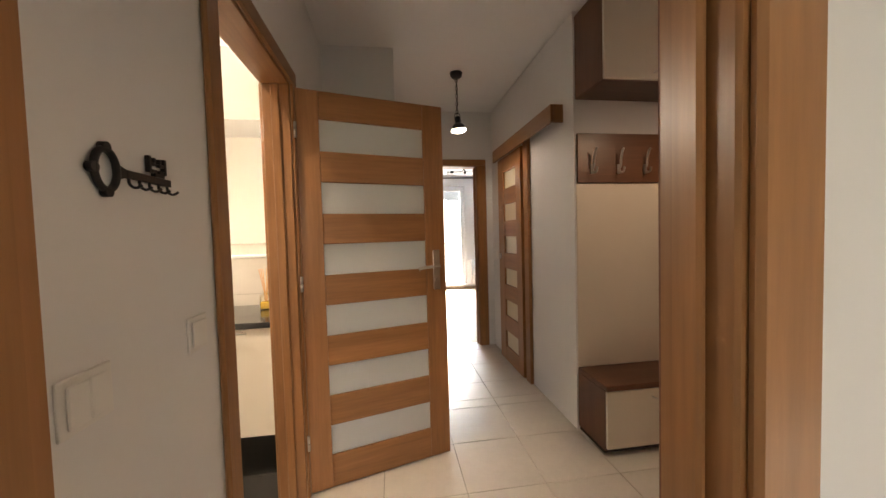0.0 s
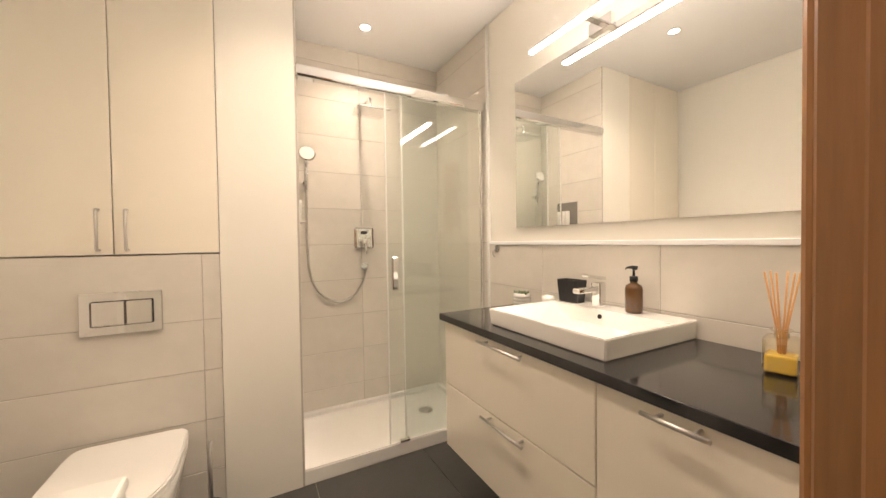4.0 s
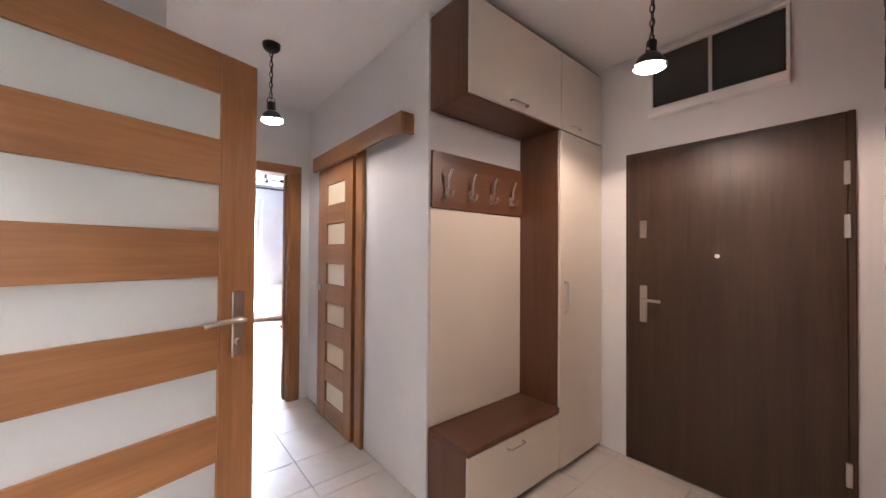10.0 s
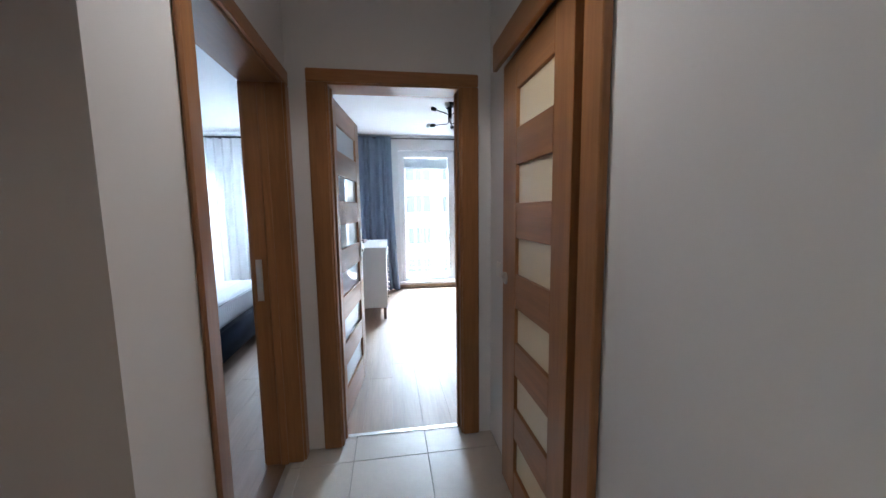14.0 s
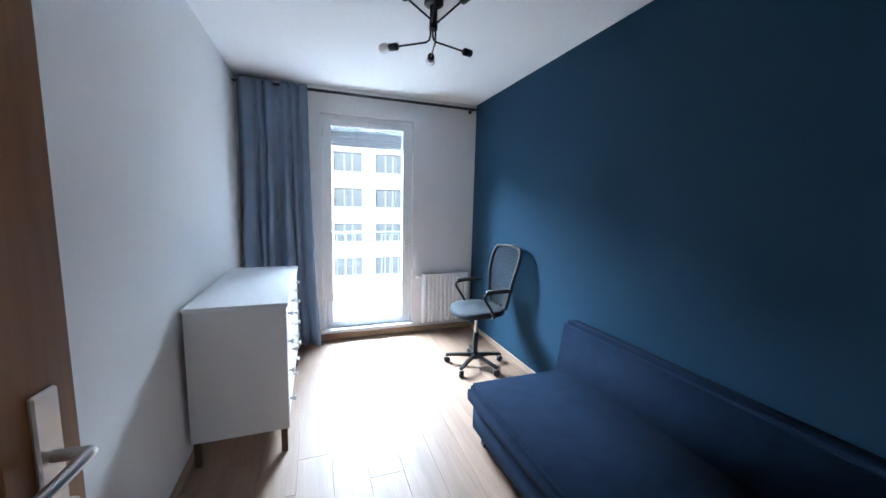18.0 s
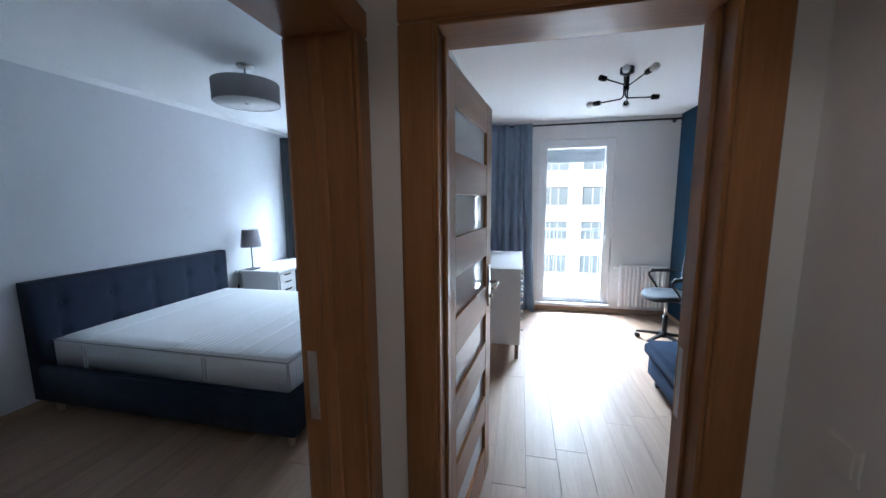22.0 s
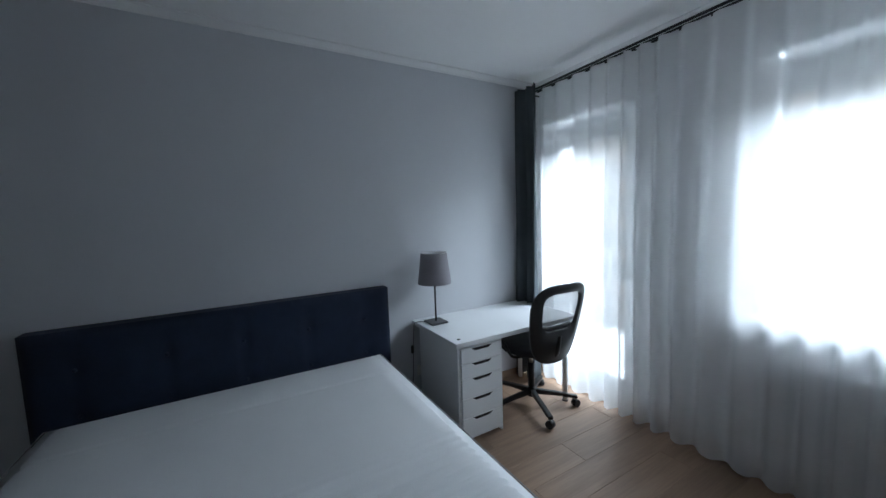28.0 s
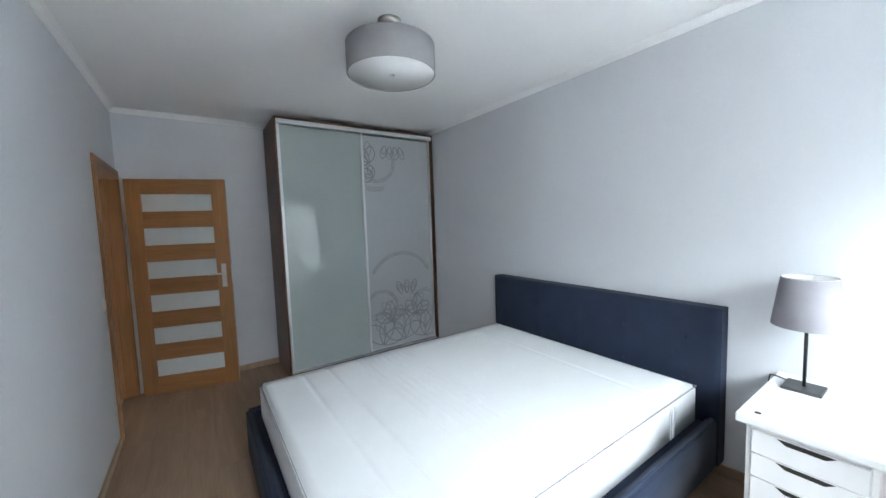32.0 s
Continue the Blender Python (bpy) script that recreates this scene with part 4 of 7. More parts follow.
for x0, x1, z0, z1, ha, hb in ((-1.873, -1.041, 0.552, 0.838, -1.56, -1.305), (-1.873, -1.041, 0.253, 0.548, -1.54, -1.30), (-1.037, -0.602, 0.253, 0.838, -0.895, -0.755)):
    d = part("drawer_front", bm_box(x0, x1, 2.159, 2.1795, z0, z1, 0.002), GLOSS_B, van, "cream gloss drawer front")
    z = z1 - 0.014
    h = part("handle", bm_tube([(ha, 2.127, z), (hb, 2.127, z)], 0.006, 10), STEEL, d, "steel bar handle")
    for x in (ha + 0.03, hb - 0.03):
        part("post", bm_tube([(x, 2.1585, z), (x, 2.127, z)], 0.005, 8), STEEL, d)
solo("vanity_worktop", bm_box(-1.900, -0.585, 2.142, YN - 0.014, 0.844, 0.875, 0.002), GRANITE, "polished black granite worktop on the vanity", "worktop")


def basin(x0, x1, y0, y1, z0, z1):
    """A rectangular counter basin with a sloping bowl."""
    bm = bmesh.new()
    def ring(pts):
        return [bm.verts.new(p) for p in pts]
    def rect(a, b, c, d, z):
        return [(a, c, z), (b, c, z), (b, d, z), (a, d, z)]
    o0 = ring(rect(x0 + 0.006, x1 - 0.006, y0 + 0.006, y1, z0))
    o1 = ring(rect(x0, x1, y0, y1, z1))
    i1 = ring(rect(x0 + 0.016, x1 - 0.016, y0 + 0.016, y1 - 0.125, z1))
    i0 = ring([(x0 + 0.16, y0 + 0.10, z1 - 0.050), (x1 - 0.16, y0 + 0.10, z1 - 0.050), (x1 - 0.13, y1 - 0.145, z1 - 0.056), (x0 + 0.13, y1 - 0.145, z1 - 0.056)])
    bm.faces.new(o0[::-1])
    for a, b in ((o0, o1), (o1, i1), (i1, i0)):
        for k in range(4):
            bm.faces.new((a[k], a[(k + 1) % 4], b[(k + 1) % 4], b[k]))
    bm.faces.new(i0)
    bmesh.ops.bevel(bm, geom=list(bm.edges), offset=0.0035, segments=2, affect="EDGES")
    for f in bm.faces:
        f.smooth = False
    return bm


wb = thing("wash_basin", "white rectangular ceramic basin standing on the worktop", "basin")
part("bowl", basin(-1.595, -1.047, 2.212, 2.680, 0.8755, 0.940), CERAMIC, wb)
part("drain", moved(bm_cyl(0.020, 0.002, 18), pose(-1.32, 2.43, 0.8865)), CERAMIC, wb, "white drain cap")
# no real hole: a near-black disc paints the shade inside the overflow
part("overflow", moved(bm_cyl(0.009, 0.003, 16), pose(-1.32, 2.539, 0.918, 78, 0, 0)), GAP, wb, "round overflow hole")
fc = thing("basin_tap", "chrome single-lever basin mixer tap", "tap", pose(-1.385, 2.615, 0.9405))
part("body", bm_box(-0.021, 0.021, -0.021, 0.021, 0, 0.10, 0.006, 2), CHROME, fc)
part("spout", bm_box(-0.017, 0.017, -0.135, -0.015, 0.062, 0.083, 0.005, 2), CHROME, fc)
part("lever", moved(bm_box(-0.018, 0.018, -0.085, 0.025, 0, 0.013, 0.004, 2), pose(0, 0, 0.112, -8, 0, 0)), CHROME, fc)

tb2 = thing("toothbrush_holder", "matt black two-part toothbrush holder on the basin", "holder", pose(-1.525, 2.615, 0.9405))
cup = bmesh.new()
loops = []
for hx, hy, z in ((0.050, 0.030, 0.0), (0.060, 0.036, 0.098), (0.055, 0.031, 0.098), (0.046, 0.026, 0.012)):
    loops.append([cup.verts.new((hx * a, hy * b, z)) for a, b in ((-1, -0.75), (-0.85, -1), (0.85, -1), (1, -0.75), (1, 0.75), (0.85, 1), (-0.85, 1), (-1, 0.75))])
for p, q in zip(loops, loops[1:]):
    for k in range(8):
        cup.faces.new((p[k], p[(k + 1) % 8], q[(k + 1) % 8], q[k]))
cup.faces.new(loops[0][::-1])
cup.faces.new(loops[-1])
part("cup", cup, BLACKP, tb2)
part("divider", bm_box(-0.003, 0.003, -0.028, 0.028, 0.013, 0.095), BLACKP, tb2)
pb = thing("soap_dispenser", "amber glass soap bottle with a black pump", "soap dispenser", pose(-1.235, 2.620, 0.9405) @ Matrix.Scale(0.90, 4))
part("bottle", bm_lathe([(0.0, 0.0), (0.030, 0.0), (0.034, 0.004), (0.034, 0.098), (0.030, 0.112), (0.014, 0.122), (0.013, 0.130), (0.0, 0.130)], 28), AMBER, pb)
part("collar", moved(bm_cyl(0.016, 0.02, 18), pose(0, 0, 0.1305)), BLACKP, pb, "black pump collar")
part("stem", moved(bm_cyl(0.005, 0.03, 10), pose(0, 0, 0.1505)), BLACKP, pb)
part("nozzle", bm_tube([(0.012, 0, 0.186), (-0.005, 0, 0.188), (-0.030, 0, 0.185), (-0.038, 0, 0.178)], [0.009, 0.008, 0.004, 0.003], 8), BLACKP, pb, "black pump nozzle")
rc = thing("ribbed_pot", "small white ribbed ceramic pot with a low green succulent", "pot", pose(-1.80, 2.565, 0.8755) @ Matrix.Scale(1.25, 4))
part("pot", bm_lathe([(0.0, 0.0), (0.030, 0.0)] + [(0.033 + 0.006 * (k % 3 == 1), 0.002 + 0.0046 * k) for k in range(13)] + [(0.031, 0.060), (0.029, 0.052), (0.0, 0.050)], 26), CERAMIC, rc)
LEAF = material("succulent_leaf", (0.09, 0.14, 0.06), 0.5, vary=0.2, scale=30)
for k in range(14):
    a, q = k * 2.4, 0.006 + 0.0014 * k
    part("leaf", bm_tube([(q * math.cos(a), q * math.sin(a), 0.0505), (1.3 * q * math.cos(a), 1.3 * q * math.sin(a), 0.060), (1.45 * q * math.cos(a), 1.45 * q * math.sin(a), 0.068)], [0.004, 0.005, 0.001], 6), LEAF, rc, "small green leaf")
ec = thing("white_cup", "small white ceramic cup beside the basin", "cup", pose(-1.675, 2.62, 0.8755) @ Matrix.Scale(1.25, 4))
part("cup", bm_lathe([(0.0, 0.0), (0.022, 0.0), (0.026, 0.05), (0.020, 0.058), (0.012, 0.058), (0.010, 0.05), (0.0, 0.05)], 22), CERAMIC, ec)
rd = thing("reed_diffuser", "square clear glass reed diffuser with orange reeds and yellow oil", "diffuser", pose(-0.782, 2.525, 0.8755, 0, 0, 12) @ Matrix.Scale(0.93, 4))
DGLASS = clear_glass("diffuser_glass", (1.0, 0.97, 0.88), 0.22)
gb = bm_box(-0.036, 0.036, -0.036, 0.036, 0.0, 0.098, 0.008, 2)
bm_lathe([(0.016, 0.0985), (0.016, 0.112), (0.023, 0.114), (0.023, 0.119), (0.013, 0.119), (0.013, 0.0985)], 20, bm=gb, closed=True)
part("bottle", gb, DGLASS, rd, "clear square glass bottle with a round lip").visible_shadow = False
part("oil", bm_box(-0.0325, 0.0325, -0.0325, 0.0325, 0.004, 0.052, 0.006, 2), OIL, rd, "yellow fragrance oil")
part("label", bm_box(-0.0372, -0.0363, -0.024, 0.024, 0.020, 0.080), PLASTIC, rd, "plain white label")
for k in range(6):
    a = k * 1.05 + 0.3
    part("reed", bm_tube([(0.006 * math.cos(a), 0.006 * math.sin(a), 0.03), (0.010 * math.cos(a), 0.010 * math.sin(a), 0.115), (0.036 * math.cos(a), 0.036 * math.sin(a), 0.272)], 0.0026, 6), REED, rd, "orange reed stick")

# mirror and its lamp
mi = thing("bathroom_mirror", "wide rectangular frameless wall mirror above the basin", "mirror")
part("glass", bm_box(-1.985, -0.66, YN - 0.012, YN - 0.002, 1.288, 2.103), MIRROR, mi)
ml = thing("mirror_lamp", "slim chrome LED bar lamp above the mirror, lit", "wall lamp")
part("bracket", bm_box(-1.475, -1.365, YN - 0.030, YN - 0.001, 2.095, 2.15, 0.002), CHROME, ml, "chrome bracket")
part("arm", bm_box(-1.435, -1.405, YN - 0.115, YN - 0.030, 2.125, 2.137, 0.002), CHROME, ml)
part("housing", bm_box(-1.735, -1.105, YN - 0.135, YN - 0.112, 2.131, 2.145, 0.003), CHROME, ml, "chrome lamp housing")
LEDM = glow("led_bar_glow", (1.0, 0.95, 0.86), 7.0)
part("led_strip", bm_box(-1.733, -1.107, YN - 0.134, YN - 0.113, 2.12, 2.1305), LEDM, ml, "glowing LED strip")
lamp("mirror_lamp_light", "AREA", look((-1.42, YN - 0.14, 2.124), (-1.42, YN - 1.2, 2.95)), 5.0, (1.0, 0.90, 0.76), 0.6, 0.03)
lamp("mirror_lamp_light", "AREA", look((-1.42, YN - 0.124, 2.116), (-1.42, YN - 0.4, 0.5)), 3.4, (1.0, 0.90, 0.74), 0.6, 0.03)

SPOTG = glow("spot_glow", (1.0, 0.88, 0.70), 10.5)
for x, y in ((-2.62, 2.02), (-1.75, 1.55), (-0.95, 1.45)):
    s = thing("ceiling_spot", "small round recessed ceiling spotlight, lit", "spotlight", pose(x, y, 2.575), group="bathroom ceiling spots")
    part("ring", bm_lathe([(0.030, -0.001), (0.042, -0.001), (0.043, -0.004), (0.036, -0.007), (0.030, -0.005)], 28, closed=True), WHITE, s, "white trim ring")
    part("bulb", moved(bm_cyl(0.029, 0.003, 24), pose(0, 0, -0.004)), SPOTG, s, "glowing bulb")
    sp = lamp("spot_light", "SPOT", look((x, y, 2.562), (x, y, 0)), 19, (1.0, 0.84, 0.66), 0.03)
    sp.data.spot_size, sp.data.spot_blend = radians(125), 0.9

# shower
tray = thing("shower_tray", "low white shower tray with a round drain", "shower tray")
bm = bmesh.new()
o = [(-2.948, 1.562), (-2.285, 1.562), (-2.285, YN - 0.016), (-2.948, YN - 0.016)]
i = [(-2.91, 1.60), (-2.335, 1.60), (-2.335, YN - 0.05), (-2.91, YN - 0.05)]
a, b, c, d = ([bm.verts.new((*p, z)) for p in q] for q, z in ((o, 0.0), (o, 0.075), (i, 0.075), (i, 0.045)))
for p, q in ((a, b), (b, c), (c, d)):
    for k in range(4):
        bm.faces.new((p[k], p[(k + 1) % 4], q[(k + 1) % 4], q[k]))
bm.faces.new(d)
bmesh.ops.bevel(bm, geom=list(bm.edges), offset=0.006, segments=2, affect="EDGES")
part("tray", bm, CERAMIC, tray)
part("drain", moved(bm_lathe([(0.0, 0.008), (0.045, 0.006), (0.052, 0.0), (0.0, 0.0)], 26), pose(-2.62, 2.40, 0.0455)), CHROME, tray, "round chrome drain cover")
en = thing("shower_enclosure", "sliding glass shower screen with a chrome top rail", "shower screen")
part("top_rail", bm_box(-2.325, -2.265, 1.562, YN - 0.016, 2.035, 2.095, 0.012, 3), CHROME, en, "chrome top rail")
part("wall_profile", bm_box(-2.318, -2.298, YN - 0.034, YN - 0.0165, 0.076, 2.034, 0.002), CHROME, en, "chrome wall profile")
part("fixed_pane", bm_box(-2.311, -2.305, 2.13, YN - 0.035, 0.078, 2.034), SHOWERG, en, "clear fixed glass pane").visible_shadow = False
sp2 = part("sliding_pane", bm_box(-2.287, -2.281, 2.025, 2.555, 0.085, 2.034), SHOWERG, en, "clear sliding glass pane")
sp2.visible_shadow = False
part("edge_seal", bm_box(-2.288, -2.280, 2.018, 2.0245, 0.085, 2.034), PLASTIC, sp2, "pale edge seal")
part("edge_seal", bm_box(-2.312, -2.304, 2.122, 2.1295, 0.078, 2.034), PLASTIC, en, "pale edge seal")
part("handle", bm_box(-2.2805, -2.255, 2.04, 2.075, 0.95, 1.135, 0.006, 2), CHROME, sp2, "chrome pull handle")
part("bottom_guide", bm_box(-2.30, -2.275, 2.08, 2.14, 0.0755, 0.088, 0.002), CHROME, en)

XB = -2.947
mx = thing("shower_mixer", "chrome concealed shower mixer with a hand shower and hose", "shower mixer")
part("plate", bm_box(XB, XB + 0.012, 2.005, 2.145, 1.175, 1.325, 0.016, 3), CHROME, mx, "square chrome mixer plate")
kn = part("knob", moved(bm_lathe([(0.0, 0.0), (0.028, 0.0), (0.028, 0.04), (0.024, 0.048), (0.0, 0.05)], 24), pose(XB + 0.012, 2.075, 1.215, 0, 90, 0)), CHROME, mx, "round chrome mixer knob")
part("lever", bm_tube([(XB + 0.055, 2.075, 1.205), (XB + 0.075, 2.073, 1.165), (XB + 0.082, 2.072, 1.135)], [0.009, 0.007, 0.006], 8), CHROME, kn)
part("diverter", bm_box(XB + 0.0122, XB + 0.022, 2.052, 2.098, 1.278, 1.300, 0.004, 2), BLACKP, mx, "small dark diverter button")
part("outlet", moved(bm_cyl(0.026, 0.02, 20), pose(XB, 2.076, 1.045, 0, 90, 0)), CHROME, mx, "round chrome hose outlet")
part("hose", bm_tube(curve_pts([(XB + 0.03, 2.076, 1.03), (XB + 0.035, 2.06, 0.94), (XB + 0.03, 1.99, 0.84), (XB + 0.03, 1.90, 0.805), (XB + 0.03, 1.80, 0.84), (XB + 0.03, 1.71, 0.97), (XB + 0.035, 1.685, 1.2), (XB + 0.05, 1.682, 1.56)], 10), 0.008, 8), STEEL, mx, "metal shower hose")
hs = part("hand_shower", bm_tube([(XB + 0.06, 1.682, 1.55), (XB + 0.065, 1.683, 1.66), (XB + 0.075, 1.684, 1.75)], [0.011, 0.012, 0.014], 10), CHROME, mx, "chrome hand shower")
part("spray_head", moved(bm_lathe([(0.0, 0.0), (0.052, 0.0), (0.055, 0.006), (0.048, 0.018), (0.0, 0.024)], 26), pose(XB + 0.105, 1.685, 1.80, 0, -108, 0)), CHROME, hs)
part("spray_face", moved(bm_cyl(0.046, 0.003, 26), pose(XB + 0.106, 1.685, 1.80, 0, 72, 0)), PLASTIC, hs, "pale grey nozzle face")
part("holder", moved(bm_cyl(0.016, 0.05, 14), pose(XB, 1.682, 1.615, 0, 90, 0)), CHROME, mx, "chrome wall holder")
rh = thing("rain_shower", "square chrome rain shower head on a wall arm", "shower head")
part("arm", bm_tube([(XB, 2.05, 2.15), (XB + 0.28, 2.05, 2.15), (XB + 0.30, 2.05, 2.14), (XB + 0.30, 2.05, 2.06)], 0.011, 10), CHROME, rh, "chrome wall arm")
part("head", bm_box(XB + 0.20, XB + 0.40, 1.95, 2.15, 2.048, 2.060, 0.003), CHROME, rh, "flat square shower head")
part("rosette", bm_box(XB, XB + 0.010, 2.02, 2.08, 2.12, 2.18, 0.003), CHROME, rh)
nc = thing("shower_niche", "small dark shelf niche in the shower side wall", "niche", kind="structure")
part("frame", bm_box(-2.74, -2.52, 1.5755, 1.580, 1.33, 1.54), material("niche_stone", (0.20, 0.19, 0.17), 0.5, vary=0.1, scale=6), nc)
for x in (-2.70, -2.64, -2.60):
    part("bottle", moved(bm_cyl(0.016, 0.12, 14), pose(x, 1.603, 1.345)), PLASTIC, nc, "pale bottle on the niche ledge")
part("ledge", bm_box(-2.76, -2.50, 1.5805, 1.632, 1.335, 1.3445), BTILE, nc)
hk = thing("towel_hook", "small chrome towel hook on the tiles", "hook", pose(-2.16, YN - 0.013, 1.168))
part("disc", moved(bm_cyl(0.022, 0.008, 18), pose(0, 0, 0, 90, 0, 0)), CHROME, hk)
part("peg", bm_tube(curve_pts([(0, -0.008, 0), (0, -0.03, -0.005), (0, -0.035, -0.035), (0, -0.02, -0.05)], 5), 0.006, 8), CHROME, hk)

# toilet corner
XW = -2.28
wc = thing("toilet", "white wall-hung ceramic toilet with a closed lid", "toilet", pose(XW, 0.925, 0))
def oval(x0, x1, hw, n=28):
    out = []
    for k in range(n):
        t = math.tau * k / n
        cx, sy = math.cos(t), math.sin(t)
        e = 2.6 if cx > 0 else 9.0
        out.append(((x0 + x1) / 2 + (x1 - x0) / 2 * math.copysign(abs(cx) ** (2 / e), cx), hw * math.copysign(abs(sy) ** (2 / e), sy)))
    return out
bm = bmesh.new()
rings = []
for z, x1, hw in ((0.10, 0.30, 0.08), (0.14, 0.40, 0.12), (0.24, 0.49, 0.16), (0.36, 0.535, 0.182), (0.40, 0.54, 0.184)):
    rings.append([bm.verts.new((x, y, z)) for x, y in oval(0.0, x1, hw)])
for p, q in zip(rings, rings[1:]):
    for k in range(len(p)):
        f = bm.faces.new((p[k], p[(k + 1) % len(p)], q[(k + 1) % len(p)], q[k]))
        f.smooth = True
bm.faces.new(rings[0][::-1])
bm.faces.new(rings[-1])
part("bowl", bm, CERAMIC, wc)
part("seat", bm_extrude(oval(0.03, 0.545, 0.186), 0.016, "z", 0.004), PLASTIC, wc, m=pose(0, 0, 0.402))
part("lid", bm_extrude(oval(0.02, 0.548, 0.188), 0.018, "z", 0.006), PLASTIC, wc, "closed white lid", pose(0, 0, 0.420))
fl = thing("flush_plate", "chrome dual flush plate above the toilet", "flush plate")
part("plate", bm_box(XW, XW + 0.012, 0.765, 1.025, 0.862, 1.032, 0.003), CHROME, fl)
ringp = part("button_frame", bm_box(XW + 0.0122, XW + 0.0145, 0.800, 0.996, 0.898, 0.998, 0.006, 2), GAP, fl, "dark joint round the buttons")
part("button", bm_box(XW + 0.0147, XW + 0.019, 0.802, 0.9065, 0.900, 0.996, 0.004), CHROME, ringp, "small chrome button")
part("button", bm_box(XW + 0.0147, XW + 0.019, 0.9075, 0.994, 0.900, 0.996, 0.004), CHROME, ringp, "large chrome button")
bc = thing("toilet_cabinet", "tall cream two-door cabinet above the toilet", "cabinet")
part("body", bm_box(-2.80, XW - 0.022, 0.492, 1.233, 1.184, 2.573), WGROUT, bc)
for y0, y1, hy in ((0.510, 0.8725, 0.83), (0.8755, 1.232, 0.918)):
    d = part("door", bm_box(XW - 0.02, XW, y0, y1, 1.181, 2.570, 0.002), GLOSS_B, bc, "cream gloss door")
    bow_handle("handle", (XW, hy, 1.200), (XW, hy, 1.360), (0.028, 0, 0), STEEL, d, 0.006)
lb = thing("laundry_bin", "white box-shaped laundry bin with a dark handle slot", "laundry bin", pose(0, 0, 0))
part("body", bm_box(-1.73, -1.22, 0.51, 1.03, 0.0, 0.515, 0.012, 2), PLASTIC, lb)
part("lid", bm_box(-1.735, -1.215, 0.505, 1.035, 0.516, 0.555, 0.012, 2), PLASTIC, lb, "white lid")
# slot is not cut; a near-black panel paints its inner shade
part("slot", bm_box(-1.62, -1.40, 1.0305, 1.0335, 0.36, 0.47), GAP, lb, "dark handle slot")
br = thing("toilet_brush", "toilet brush in a black holder on the floor", "toilet brush", pose(-2.20, 1.185, 0.006))
part("holder", bm_lathe([(0.0, 0), (0.042, 0), (0.045, 0.004), (0.045, 0.09), (0.038, 0.10), (0.0, 0.10)], 22), BLACKP, br)
part("handle", moved(bm_cyl(0.008, 0.27, 10), pose(0, 0, 0.1)), STEEL, br, "steel brush handle")
# white trims and ledge over the vanity tiles
solo("trim", bm_box(-2.235, -0.575, YN - 0.020, YN - 0.0005, 1.192, 1.212, 0.002), UPVC, "white edge strip over the vanity tiles", "trim", kind="structure")
solo("trim", bm_box(-2.262, -2.245, YN - 0.02, YN - 0.0005, 0.0, 2.573, 0.002), PLASTIC, "white vertical strip beside the shower", "trim", kind="structure")

# ---------------------------------------------------------------- windows and facade fittings
def balcony_door(name, label, x0, x1, z0, z1, slats=6):
    w = thing(name, label, "balcony door", kind="structure")
    y0, y1 = 8.53, 8.60
    f = 0.055

    def fr(nm, a, b, c, d, ya, yb, lab=""):
        part(nm, bm_box(a, b, ya, yb, c, d, 0.004), UPVC, w, lab)
    fr("frame_side", x0, x0 + f, z0, z1, y0, y1)
    fr("frame_side", x1 - f, x1, z0, z1, y0, y1)
    fr("frame_head", x0 + f, x1 - f, z1 - f, z1, y0, y1)
    fr("frame_sill", x0 + f, x1 - f, z0, z0 + 0.035, y0, y1)
    s = 0.062
    a0, a1, c0, c1 = x0 + f - 0.008, x1 - f + 0.008, z0 + 0.03, z1 - f + 0.008
    ya, yb = y0 - 0.014, y1 - 0.012
    fr("sash_side", a0, a0 + s, c0, c1, ya, yb)
    fr("sash_side", a1 - s, a1, c0, c1, ya, yb)
    fr("sash_head", a0 + s, a1 - s, c1 - s, c1, ya, yb)
    fr("sash_foot", a0 + s, a1 - s, c0, c0 + s, ya, yb)
    p = part("pane", bm_box(a0 + s - 0.004, a1 - s + 0.004, 8.555, 8.561, c0 + s - 0.004, c1 - s + 0.004), PANE, w, "clear window pane")
    p.visible_shadow = False
    part("handle", bm_tube([(a1 - s / 2, ya, 1.10 if z0 < 0.5 else 1.5), (a1 - s / 2, ya - 0.035, 1.10 if z0 < 0.5 else 1.5), (a1 - s / 2, ya - 0.038, 0.98 if z0 < 0.5 else 1.38)], 0.009, 8), PLASTIC, w, "white window handle")
    for z in ((0.35, 2.2) if z0 < 0.5 else (1.1, 2.25)):
        part("hinge", bm_tube([(x0 + 0.02, y0 - 0.012, z), (x0 + 0.02, y0 - 0.012, z + 0.09)], 0.009, 8), UPVC, w)
    for k in range(slats):
        z = c1 - s - 0.002 - (k + 1) * 0.032
        part("shutter_slat", bm_box(x0 + 0.06, x1 - 0.06, 8.615, 8.628, z, z + 0.030, 0.003), SHUT, w, "grey roller shutter slat")
    return w


SHUT = material("grey_shutter", (0.30, 0.33, 0.35), 0.5, vary=0.03, scale=4)
balcony_door("window_1", "white balcony door with a half-lowered grey roller shutter", 0.767, 1.763, 0.102, 2.438)
balcony_door("window_2", "white bedroom balcony door with a grey roller shutter", -3.078, -2.202, 0.102, 2.438, 7)
balcony_door("window_3", "white bedroom window with a grey roller shutter", -1.578, -0.682, 0.922, 2.438, 7)
solo("window_sill", bm_box(0.752, 1.778, 8.425, 8.4795, 0.086, 0.122, 0.006, 2), UPVC, "white ledge before the study balcony door", "window sill", kind="structure")
